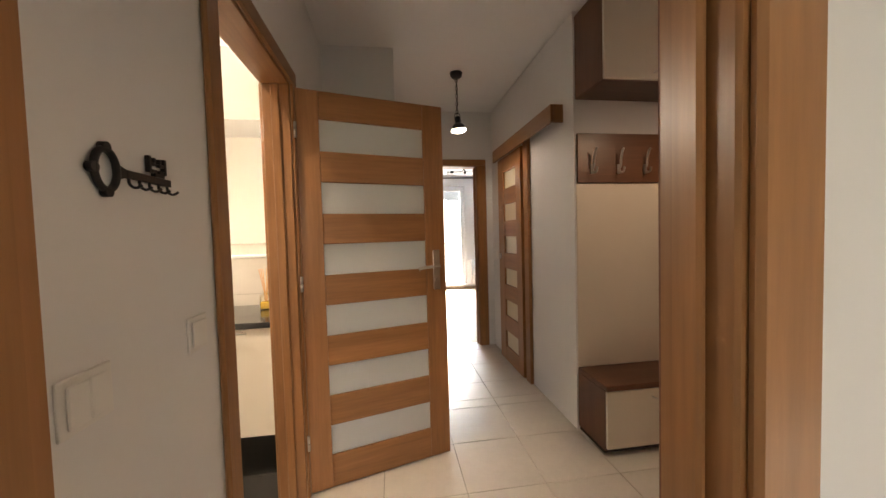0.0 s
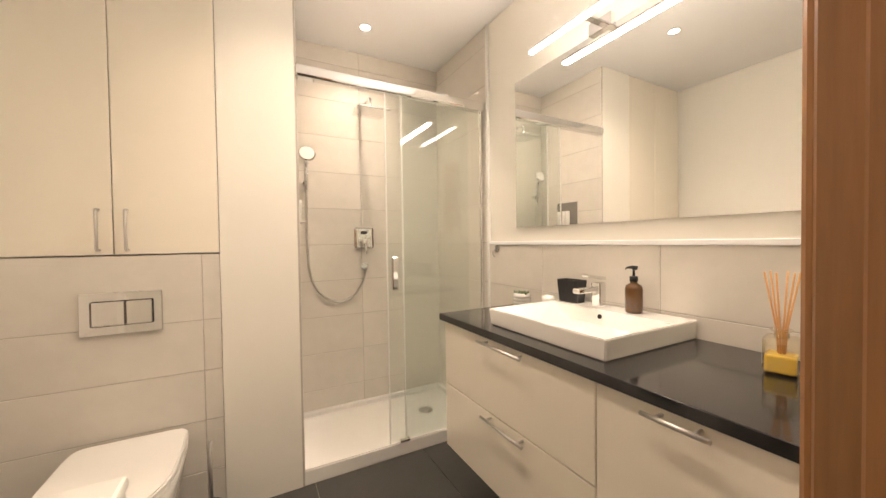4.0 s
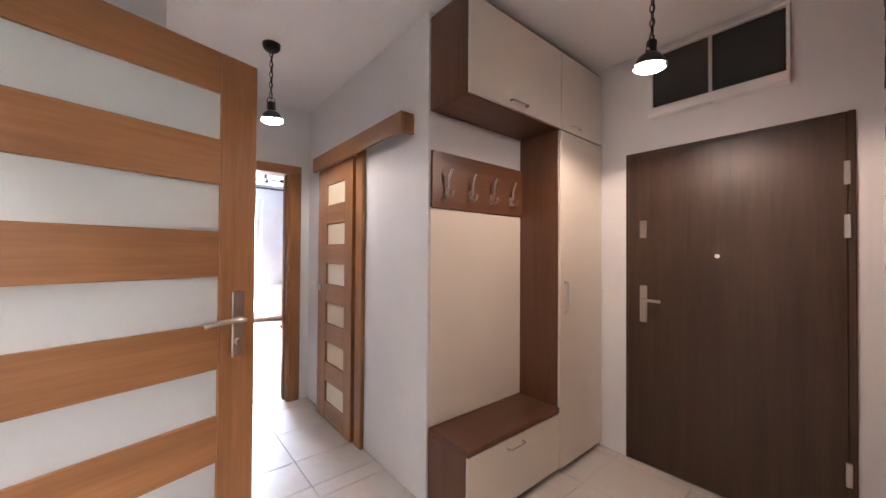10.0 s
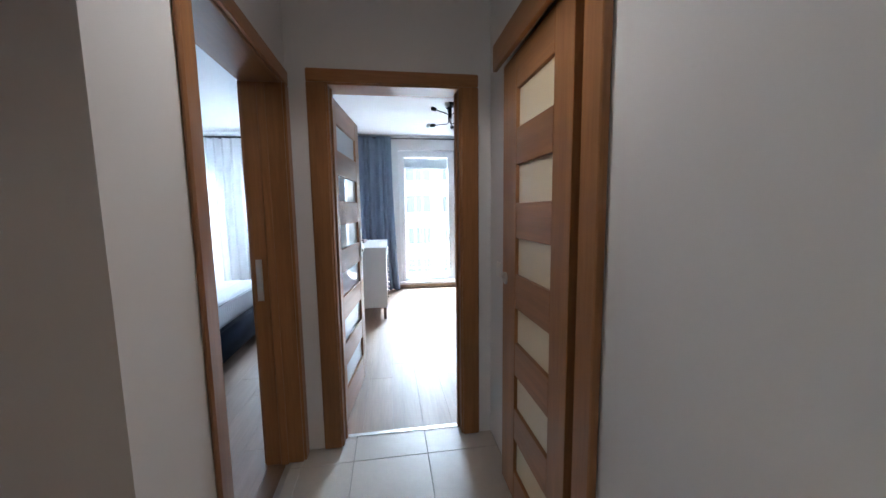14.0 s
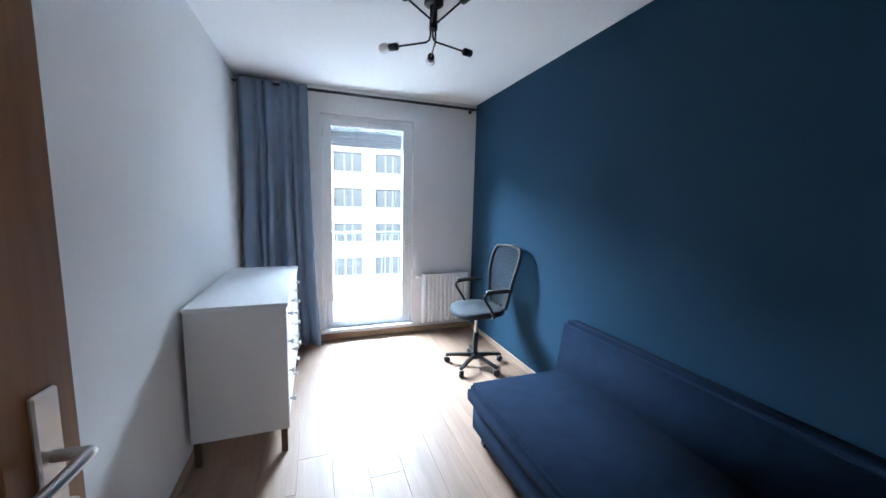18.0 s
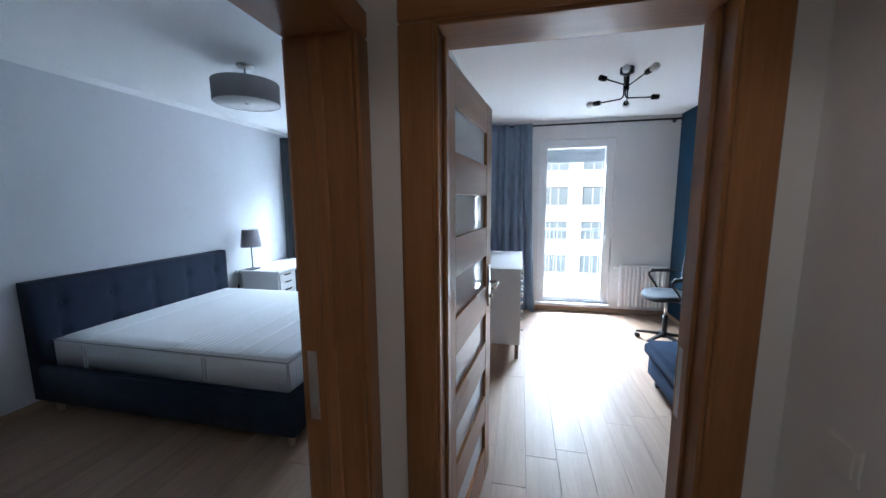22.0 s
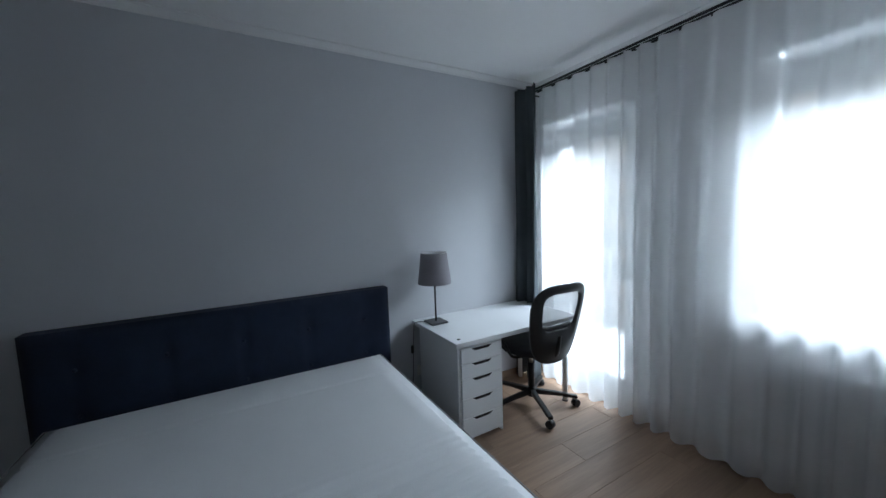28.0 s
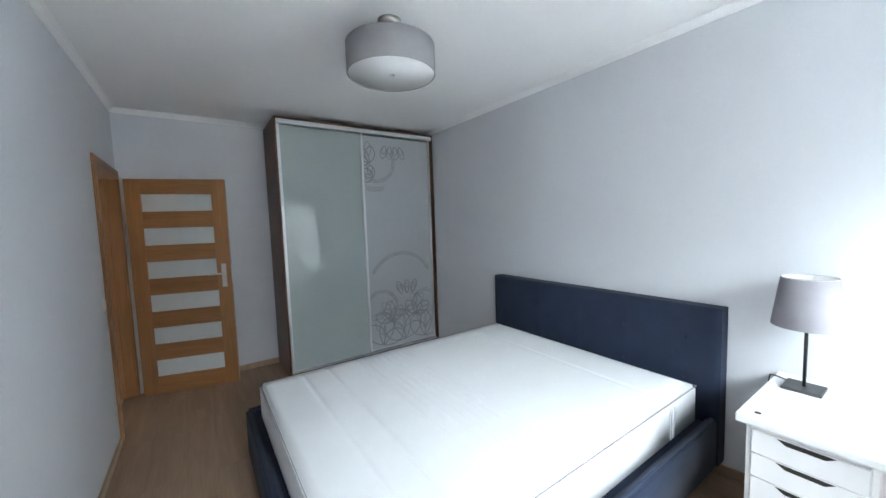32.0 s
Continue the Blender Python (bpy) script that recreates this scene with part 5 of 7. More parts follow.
solo("window_sill", bm_box(-1.62, -0.64, 8.40, 8.529, 0.885, 0.919, 0.006, 2), UPVC, "white bedroom window sill", "window sill", kind="structure")


def radiator(x0, x1, label):
    r = thing("radiator", label, "radiator")
    z0, z1 = 0.115, 0.69
    part("back_panel", bm_box(x0, x1, 8.425, 8.44, z0, z1, 0.003), UPVC, r)
    n = int((x1 - x0) / 0.05)
    w = (x1 - x0) / n
    for k in range(n):
        a = x0 + w * k
        prof = [(a, 8.4245), (a + w * 0.15, 8.400), (a + w * 0.5, 8.392), (a + w * 0.85, 8.400), (a + w, 8.4245)]
        part("rib", bm_extrude(prof, z1 - z0 - 0.01, "z"), UPVC, r, m=pose(0, 0, z0 + 0.005))
    part("top_grille", bm_box(x0 - 0.002, x1 + 0.002, 8.388, 8.465, z1 + 0.0005, z1 + 0.018, 0.003), UPVC, r)
    part("side_panel", bm_box(x0 - 0.003, x0 - 0.0005, 8.39, 8.465, z0, z1), UPVC, r)
    part("side_panel", bm_box(x1 + 0.0005, x1 + 0.003, 8.39, 8.465, z0, z1), UPVC, r)
    part("valve", bm_tube([(x0 - 0.003, 8.43, z1 - 0.02), (x0 - 0.035, 8.43, z1 - 0.02), (x0 - 0.085, 8.43, z1 - 0.02)], [0.010, 0.017, 0.017], 10), PLASTIC, r, "white thermostat valve")
    for z in (0.25, 0.6):
        part("bracket", bm_box(x0 + 0.1, x0 + 0.13, 8.4405, 8.4795, z, z + 0.05), UPVC, r)
        part("bracket", bm_box(x1 - 0.13, x1 - 0.1, 8.4405, 8.4795, z, z + 0.05), UPVC, r)


radiator(1.89, 2.45, "white ribbed panel radiator below the study wall corner")
radiator(-1.42, -0.80, "white ribbed panel radiator behind the sheer curtain")


def drape(x0, x1, y, z0, z1, folds, depth, seed, flare=0.0, lean=0.0, nz=22):
    """A hanging cloth with uneven folds; wider and looser towards the hem."""
    rnd = random.Random(seed)
    n = folds * 10
    ph = [rnd.uniform(0, math.tau) for _ in range(4)]
    bm = bmesh.new()
    grid = []
    for j in range(nz + 1):
        v = j / nz
        z = z1 + (z0 - z1) * v
        row = []
        for i in range(n + 1):
            u = i / n
            warp = u + 0.25 / folds * math.sin(math.tau * u * 2.3 + ph[0]) + 0.06 / folds * math.sin(7 * v + ph[1])
            amp = depth * (0.55 + 0.45 * v) * (0.8 + 0.3 * math.sin(math.tau * u * 1.7 + ph[2]))
            yy = y + amp * math.sin(math.tau * folds * warp) + 0.25 * amp * math.sin(math.tau * folds * 2 * warp + ph[3] + 2 * v)
            xx = x0 + (x1 - x0) * u + flare * (u - 0.5) * v * v + lean * v * v
            row.append(bm.verts.new((xx, yy, z + 0.006 * math.sin(math.tau * folds * warp) * v)))
        grid.append(row)
    for j in range(nz):
        for i in range(n):
            f = bm.faces.new((grid[j][i], grid[j][i + 1], grid[j + 1][i + 1], grid[j + 1][i]))
            f.smooth = True
    return bm


def curtain(name, label, mat, x0, x1, y, z0, z1, folds, depth, seed, flare=0.0, lean=0.0, thick=0.003):
    ob = solo(name, drape(x0, x1, y, z0, z1, folds, depth, seed, flare, lean), mat, label, "curtain")
    if thick:
        m = ob.modifiers.new("cloth", "SOLIDIFY")
        m.thickness = thick
    return ob


def curtain_rod(x0, x1, z, label, rings=(), off=0.0):
    """A double rod on two wall brackets; off: how much further from the wall it hangs."""
    r = thing("curtain_rod", label, "curtain rod")
    ya, yb = 8.375 - off, 8.42 - off
    part("rod", bm_tube([(x0, ya, z), (x1, ya, z)], 0.009, 10), BLACK, r)
    part("rod", bm_tube([(x0, yb, z), (x1, yb, z)], 0.007, 10), BLACK, r)
    for x in (x0 + 0.07, x1 - 0.07):
        part("bracket", bm_tube([(x, 8.479, z - 0.012), (x, ya - 0.005, z - 0.012), (x, ya - 0.010, z)], 0.006, 8), BLACK, r)
        part("rosette", moved(bm_cyl(0.022, 0.006, 16), pose(x, 8.4795, z - 0.012, 90, 0, 0)), BLACK, r)
    for x in rings:
        part("curtain_clip", bm_box(x - 0.032, x + 0.032, yb - 0.009, yb + 0.009, z - 0.021, z - 0.010, 0.003), BLACK, r, "black curtain clip")
    return r


curtain_rod(0.0, 2.515, 2.625, "double black metal curtain rod in the study")
curtain("curtain", "heavy dusty blue curtain gathered beside the balcony door", DENIM, 0.035, 0.655, 8.345, 0.015, 2.648, 6, 0.070, 3, 0.10, 0.035)

# ---------------------------------------------------------------- study furniture
dr = thing("dresser", "white lacquered chest of eight drawers on brown legs", "dresser")
DX0, DX1, DY0, DY1 = 0.022, 0.535, 6.665, 7.925
part("body", bm_box(DX0 + 0.012, DX1 - 0.022, DY0 + 0.012, DY1 - 0.012, 0.165, 0.912), WHITEL, dr)
part("top", bm_box(DX0, DX1 + 0.012, DY0 - 0.006, DY1 + 0.006, 0.9125, 0.938, 0.003), WHITEL, dr)
part("side_panel", bm_box(DX0 + 0.004, DX1, DY0, DY0 + 0.0115, 0.155, 0.912, 0.002), WHITEL, dr)
part("side_panel", bm_box(DX0 + 0.004, DX1, DY1 - 0.0115, DY1, 0.155, 0.912, 0.002), WHITEL, dr)
rows = [(0.745, 0.902, 4), (0.555, 0.739, 2), (0.365, 0.549, 2), (0.175, 0.359, 2)]
for z0, z1, n in rows:
    w = (DY1 - DY0 - 0.03) / n
    for k in range(n):
        a = DY0 + 0.015 + w * k
        d = part("drawer_front", bm_box(DX1 - 0.0215, DX1 - 0.004, a + 0.003, a + w - 0.003, z0, z1, 0.003), WHITEL, dr, "white drawer front")
        for q in ((0.5,) if n == 4 else (0.22, 0.78)):
            part("knob", moved(bm_lathe([(0.0, 0.0), (0.009, 0.0), (0.006, 0.012), (0.015, 0.020), (0.017, 0.026), (0.012, 0.033), (0.0, 0.035)], 16), pose(DX1 - 0.004, a + w * q, (z0 + z1) / 2, 0, 90, 0)), STEEL, d, "round dark metal knob")
DLEG = wood("brown_leg_wood", (0.10, 0.055, 0.03), 0.45, "z", 0.15)
for x in (DX0 + 0.012, DX1 - 0.05):
    for y in (DY0 + 0.01, DY1 - 0.05):
        part("leg", bm_box(x, x + 0.036, y, y + 0.036, 0.0, 0.1645, 0.003), DLEG, dr, "brown wooden leg")


def rounded_slab(x0, x1, y0, y1, z0, z1, r=0.04, seg=3):
    bm = bm_box(x0, x1, y0, y1, z0, z1)
    bmesh.ops.bevel(bm, geom=list(bm.edges), offset=r, segments=seg, affect="EDGES")
    for f in bm.faces:
        f.smooth = True
    return bm


so = thing("sofa", "low navy fabric three-seat sofa along the blue wall", "sofa")
part("base", rounded_slab(1.635, 2.44, 4.62, 6.43, 0.085, 0.262, 0.02), SOFA, so)
part("seat_cushion", rounded_slab(1.60, 2.40, 4.60, 6.46, 0.258, 0.395, 0.035), SOFA, so)
bk = rounded_slab(-0.075, 0.075, 4.60, 6.55, 0.0, 0.41, 0.03)
part("backrest", moved(bk, pose(2.415, 0, 0.30, 0, 8, 0)), SOFA, so)
part("seam", bm_tube([(1.602, 4.63, 0.327), (1.602, 6.43, 0.327)], 0.004, 6), SOFA, so)
for x in (1.68, 2.36):
    for y in (4.70, 6.33):
        part("foot", bm_box(x, x + 0.045, y, y + 0.045, 0.0, 0.086, 0.004), BLACKP, so, "black foot")


MESHB = sheer_cloth("black_mesh", (0.11, 0.11, 0.115), 0.30)
MESHG = sheer_cloth("grey_mesh", (0.06, 0.068, 0.075), 0.26)


def office_chair(m, label, seat_mat, mesh_mat, spin=0.0, arms=True, lift=0.0):
    """A swivel chair that faces -y, its column at the origin; lift: how far the seat is raised."""
    c = thing("office_chair", label, "office chair", m)
    part("hub", moved(bm_cyl(0.032, 0.07, 16, 0.026), pose(0, 0, 0.07)), BLACK, c)
    for k in range(5):
        a = k * math.tau / 5 + spin
        reach = 1.0 if arms else 1.17
        ux, uy = math.cos(a), math.sin(a)
        b = bm_extrude([(0.02, 0.085), (0.02, 0.125), (0.15, 0.108), (0.285, 0.085), (0.285, 0.062), (0.15, 0.080)], 0.034, "y", 0.004)
        part("base_arm", moved(b, Matrix.Rotation(a, 4, "Z") @ Matrix.Translation((0, -0.017, 0)) @ Matrix.Diagonal((reach, 1, 1, 1))), BLACK, c, "black metal base arm")
        w = part("castor", moved(bm_cyl(0.027, 0.042, 18), Matrix.Translation((0.275 * reach * ux, 0.275 * reach * uy, 0.027)) @ Matrix.Rotation(a + 0.6, 4, "Z") @ pose(0, 0.021, 0, 90, 0, 0)), BLACKP, c, "black castor wheel")
        part("stem", moved(bm_cyl(0.008, 0.03, 8), pose(0.272 * reach * ux, 0.272 * reach * uy, 0.046)), STEEL, w)
    part("column", moved(bm_cyl(0.025, 0.20, 16), pose(0, 0, 0.13)), BLACK, c)
    part("gas_lift", moved(bm_cyl(0.015, 0.13 + lift, 14), pose(0, 0, 0.32)), STEEL, c, "steel gas lift")
    up = pose(0, 0, lift)
    part("seat_plate", bm_box(-0.11, 0.11, -0.12, 0.13, 0.435, 0.452, 0.004), BLACK, c, m=up)
    st = bmesh.new()
    rings = []
    for z, s in ((0.452, 0.93), (0.462, 0.99), (0.485, 1.0), (0.502, 0.97), (0.510, 0.88), (0.512, 0.5)):
        ring = []
        for k in range(32):
            t = math.tau * k / 32
            cx, sy = math.cos(t), math.sin(t)
            x = 0.245 * s * math.copysign(abs(cx) ** 0.72, cx)
            y = 0.235 * s * math.copysign(abs(sy) ** 0.72, sy)
            ring.append(st.verts.new((x, y, z - (0.02 * ((-y) / 0.235) ** 2 if y < -0.1 else 0) + 0.012 * (x / 0.245) ** 2)))
        rings.append(ring)
    for p, q in zip(rings, rings[1:]):
        for k in range(32):
            f = st.faces.new((p[k], p[(k + 1) % 32], q[(k + 1) % 32], q[k]))
            f.smooth = True
    st.faces.new(rings[0][::-1])
    st.faces.new(rings[-1])
    part("seat", st, seat_mat, c, "upholstered seat", up)

    def back_pt(u, v):
        """u across -1..1, v up 0..1, on the curved back."""
        w = (0.13 + 0.085 * math.sin(min(1, v * 1.25) * math.pi / 2) + 0.012 * v) 
        if v > 0.86:
            w *= 1 - 0.16 * ((v - 0.86) / 0.14) ** 2
        z = 0.50 + 0.56 * v
        y = 0.235 + 0.05 * math.sin(v * math.pi) * -0.6 + 0.09 * v - 0.05 * (1 - u * u) * -0.6
        return Vector((u * w, y, z))
    if not arms:
        def shell_pt(x, z):
            """A point on the dished shell, x across and z up from the floor."""
            return Vector((x, 0.235 + 0.13 * (z - 0.42) / 0.56 - 0.055 * (x / 0.22) ** 2, z))

        def loop(zc, hw, hh, e, n=44):
            out = []
            for k in range(n):
                t = math.tau * k / n
                cx, sz = math.cos(t), math.sin(t)
                z = hh * math.copysign(abs(sz) ** (2 / e), sz)
                out.append((hw * math.copysign(abs(cx) ** (2 / e), cx) * (1 + 0.16 * (zc + z - 0.70) / 0.3), zc + z))
            return out
        bm = bmesh.new()
        rings = [[bm.verts.new(shell_pt(*p) + Vector((0, d, 0))) for p in lo] for lo, d in ((loop(0.70, 0.218, 0.285, 3.2), 0.016), (loop(0.70, 0.222, 0.290, 3.2), 0.0), (loop(0.79, 0.150, 0.135, 4.0), -0.006), (loop(0.79, 0.153, 0.138, 4.0), 0.014))]
        for p, q in zip(rings, rings[1:] + rings[:1]):
            for k in range(44):
                bm.faces.new((p[k], p[(k + 1) % 44], q[(k + 1) % 44], q[k])).smooth = True
        bf = part("back_shell", bm, BLACKP, c, "black plastic back shell with a mesh window")
        bm = bmesh.new()
        rim = [bm.verts.new(shell_pt(*p) + Vector((0, 0.004, 0))) for p in loop(0.79, 0.152, 0.137, 4.0)]
        mid = [bm.verts.new(shell_pt(*p) + Vector((0, 0.006, 0))) for p in loop(0.79, 0.075, 0.068, 3.0)]
        for k in range(44):
            bm.faces.new((rim[k], rim[(k + 1) % 44], mid[(k + 1) % 44], mid[k])).smooth = True
        bm.faces.new(mid)
        part("mesh_back", bm, mesh_mat, bf, "see-through black mesh")
        bar = [shell_pt(-0.15 + 0.03 * k, 0.665) + Vector((0, -0.035, 0)) for k in range(11)]
        part("lumbar_bar", bm_tube(bar, 0.019, 8), BLACKP, bf, "black lumbar bar")
    edge = [back_pt(1, v / 14) for v in range(0, 15)]
    top = [back_pt(1 - 2 * k / 10, 1.0) + Vector((0, 0, 0.018 * math.sin(math.pi * k / 10))) for k in range(1, 10)]
    left = [back_pt(-1, v / 14) for v in range(14, -1, -1)]
    bot = [back_pt(-1 + 2 * k / 8, 0.0) - Vector((0, 0, 0.02 * math.sin(math.pi * k / 8))) for k in range(1, 8)]
    if arms:
        bf = part("back_frame", bm_tube(edge + top + left + bot, 0.017, 8, closed=True), BLACKP, c, "black plastic back frame", up)
        bm = bmesh.new()
        g = [[bm.verts.new(back_pt(-0.97 + 1.94 * i / 12, 0.30 + 0.70 * j / 12)) for i in range(13)] for j in range(13)]
        for j in range(12):
            for i in range(12):
                f = bm.faces.new((g[j][i], g[j][i + 1], g[j + 1][i + 1], g[j + 1][i]))
                f.smooth = True
        part("mesh_back", bm, mesh_mat, bf, "see-through mesh")
        bm = bmesh.new()
        g = [[bm.verts.new(back_pt(-0.97 + 1.94 * i / 8, 0.34 * j / 5) + Vector((0, -0.004, 0))) for i in range(9)] for j in range(6)]
        for j in range(5):
            for i in range(8):
                f = bm.faces.new((g[j][i], g[j][i + 1], g[j + 1][i + 1], g[j + 1][i]))
                f.smooth = True
        part("lower_panel", bm, seat_mat, bf, "solid lower back panel")
    part("back_strut", bm_tube(curve_pts([(0, 0.05, 0.443), (0, 0.19, 0.44), (0, 0.262, 0.49), (0, 0.285, 0.62)], 6), 0.018, 8), BLACK, c, m=up)
    for s in (-1, 1) if arms else ():
        arm = part("arm_loop", bm_tube(curve_pts([(s * 0.15, 0.06, 0.445), (s * 0.255, 0.03, 0.47), (s * 0.285, -0.02, 0.56), (s * 0.282, -0.085, 0.66), (s * 0.28, -0.05, 0.70), (s * 0.28, 0.10, 0.705), (s * 0.27, 0.20, 0.70)], 6), 0.012, 8), BLACK, c, "black steel arm loop", up)
        part("arm_pad", rounded_slab(s * 0.28 - 0.022, s * 0.28 + 0.022, -0.075, 0.16, 0.705, 0.730, 0.010, 2), BLACKP, arm, "black arm pad")
    if not arms:
        part("arm_loop", bm_tube(curve_pts([(0.14, 0.10, 0.443), (0.25, 0.10, 0.46), (0.285, 0.06, 0.54), (0.285, -0.04, 0.60), (0.27, -0.10, 0.585), (0.262, -0.06, 0.53), (0.24, 0.02, 0.47)], 6), 0.010, 8), BLACKP, c, "folded black arm loop")
    return c


SEATB = material("charcoal_seat_fabric", (0.022, 0.024, 0.028), 0.85, vary=0.1, scale=8, grain=0.1, grain_scale=250, bump=0.2, bump_scale=500)
SEATG = material("slate_seat_fabric", (0.014, 0.019, 0.024), 0.85, vary=0.1, scale=8, grain=0.1, grain_scale=250, bump=0.2, bump_scale=500)
office_chair(pose(2.12, 7.42, 0, 0, 0, -86), "slate grey swivel chair with a mesh back by the blue wall", SEATG, MESHG, 0.3, lift=0.07)
office_chair(pose(-2.71, 7.92, 0, 0, 0, -93) @ Matrix.Scale(1.05, 4), "black swivel chair with a mesh back at the white desk", SEATB, MESHB, 1.25, False)

# chandelier
ch = thing("ceiling_lamp", "black branching ceiling lamp with six sockets and some bulbs", "ceiling lamp", pose(1.365, 6.56, 0))
part("ceiling_cap", moved(bm_lathe([(0.0, -0.05), (0.048, -0.05), (0.055, -0.044), (0.055, -0.001), (0.0, -0.001)], 24), pose(0, 0, CEILING)), BLACK, ch, "black ceiling cap")
part("clamp", moved(bm_cyl(0.024, 0.05, 16), pose(0, 0, 2.52)), BLACK, ch)
CBULB = material("opal_bulb", (0.85, 0.85, 0.84), 0.25, vary=0.01, scale=5)
for k, (ang, up, lit) in enumerate(((-142, 1, 0), (-72, 1, 1), (-105, 1, 1), (132, 0, 1), (22, 0, 0), (75, 0, 1))):
    a = radians(ang)
    ux, uy = math.cos(a), math.sin(a)
    ox, oy = 0.017 * math.cos(k * 1.05), 0.017 * math.sin(k * 1.05)
    z0, z1 = (2.555, 2.575) if up else (2.455, 2.475)
    arm = part("arm", bm_tube([(ox, oy, CEILING - 0.05), (ox, oy, z0 + 0.03), (ox + 0.008 * ux, oy + 0.008 * uy, z0 + 0.008), (ox + 0.03 * ux, oy + 0.03 * uy, z0), (0.255 * ux, 0.255 * uy, z1)], 0.0055, 8), BLACK, ch, "thin black arm")
    rot = Matrix.Translation((0.25 * ux, 0.25 * uy, z1)) @ Matrix.Rotation(a, 4, "Z") @ pose(0, 0, 0, 0, 86, 0)
    part("socket", moved(bm_lathe([(0.0, 0.0), (0.018, 0.0), (0.022, 0.006), (0.022, 0.058), (0.017, 0.060), (0.0, 0.058)], 18), rot), BLACK, arm, "black bulb socket")
    if lit:
        part("bulb", moved(bm_lathe([(0.014, 0.05), (0.016, 0.062), (0.027, 0.085), (0.030, 0.105), (0.024, 0.126), (0.012, 0.136), (0.0, 0.138)], 18), rot), CBULB, arm, "unlit opal bulb")

# ---------------------------------------------------------------- bedroom
bed = thing("bed", "double bed upholstered in navy velvet with a tufted headboard", "bed")
HX, BX, BY0, BY1 = -3.085, -0.875, 5.01, 6.895
part("side_rail", rounded_slab(HX, BX, BY0, BY0 + 0.055, 0.085, 0.385, 0.018), VELVET, bed, "navy velvet side rail")
part("side_rail", rounded_slab(HX, BX, BY1 - 0.055, BY1, 0.085, 0.385, 0.018), VELVET, bed, "navy velvet side rail")
part("foot_rail", rounded_slab(BX - 0.055, BX + 0.002, BY0 + 0.01, BY1 - 0.01, 0.085, 0.387, 0.018), VELVET, bed, "navy velvet foot rail")
part("slat_base", bm_box(HX, BX - 0.05, BY0 + 0.05, BY1 - 0.05, 0.20, 0.335), VELVET, bed)


def tufted(y0, y1, z0, z1, x0, x1, nu=5, nv=2):
    """A padded board whose front swells between two rows of buttons and vertical seams."""
    bm = bmesh.new()
    ny, nz = 60, 36
    zb = [z0 + (z1 - z0) * 0.52, z0 + (z1 - z0) * 0.78]
    yb = [y0 + (y1 - y0) * (k + 0.5) / nu for k in range(nu)]
    g = []
    for j in range(nz + 1):
        row = []
        for i in range(ny + 1):
            y, z = y0 + (y1 - y0) * i / ny, z0 + (z1 - z0) * j / nz
            d = 0.0
            for b in yb:
                d += 0.006 * math.exp(-((y - b) / 0.012) ** 2) * (1 if z > zb[0] - 0.06 else 0.3)
                for c in zb:
                    d += 0.016 * math.exp(-(((y - b) / 0.035) ** 2 + ((z - c) / 0.035) ** 2))
            e = min(i, ny - i) / ny * (y1 - y0)
            h = min(j, nz - j) / nz * (z1 - z0)
            rim = 0.018 * math.exp(-(min(e, h) / 0.018) ** 1.2)
            row.append(bm.verts.new((x1 - d - rim, y, z)))
        g.append(row)
    for j in range(nz):
        for i in range(ny):
            f = bm.faces.new((g[j][i], g[j][i + 1], g[j + 1][i + 1], g[j + 1][i]))
            f.smooth = True
    back = [bm.verts.new((x0, y, z)) for y, z in ((y0, z0), (y1, z0), (y1, z1), (y0, z1))]
    bm.faces.new(back)
    bm.faces.new([*[r[0] for r in g], back[3], back[0]])
    bm.faces.new([*[r[-1] for r in g], back[2], back[1]])
    bm.faces.new([*g[0], back[1], back[0]])
    bm.faces.new([*g[-1], back[2], back[3]])
    return bm


hb = part("headboard", tufted(5.03, 6.895, 0.085, 1.022, -3.195, HX), VELVET, bed, "navy velvet headboard with buttons")
for k in range(5):
    for z in (0.572, 0.816):
        part("button", moved(bm_lathe([(0.0, 0.010), (0.008, 0.008), (0.012, 0.002), (0.012, 0.0), (0.0, 0.0)], 14), pose(HX - 0.020, 5.03 + 1.865 * (k + 0.5) / 5, z, 0, 90, 0)), VELVET, hb, "covered button")
for x in (-3.02, -0.96):
    for y in (5.05, 6.80):
        part("leg", moved(bm_cyl(0.022, 0.087, 12, 0.03), pose(x + 0.02, y + 0.02, 0)), SKIRT, bed, "tapered wooden leg")
part("lift_strap", bm_tube(curve_pts([(BX + 0.003, 6.38, 0.36), (BX + 0.03, 6.40, 0.345), (BX + 0.04, 6.46, 0.30), (BX + 0.03, 6.52, 0.345), (BX + 0.003, 6.54, 0.36)], 8), 0.006, 6), BLACKP, bed, "black lifting strap loop")


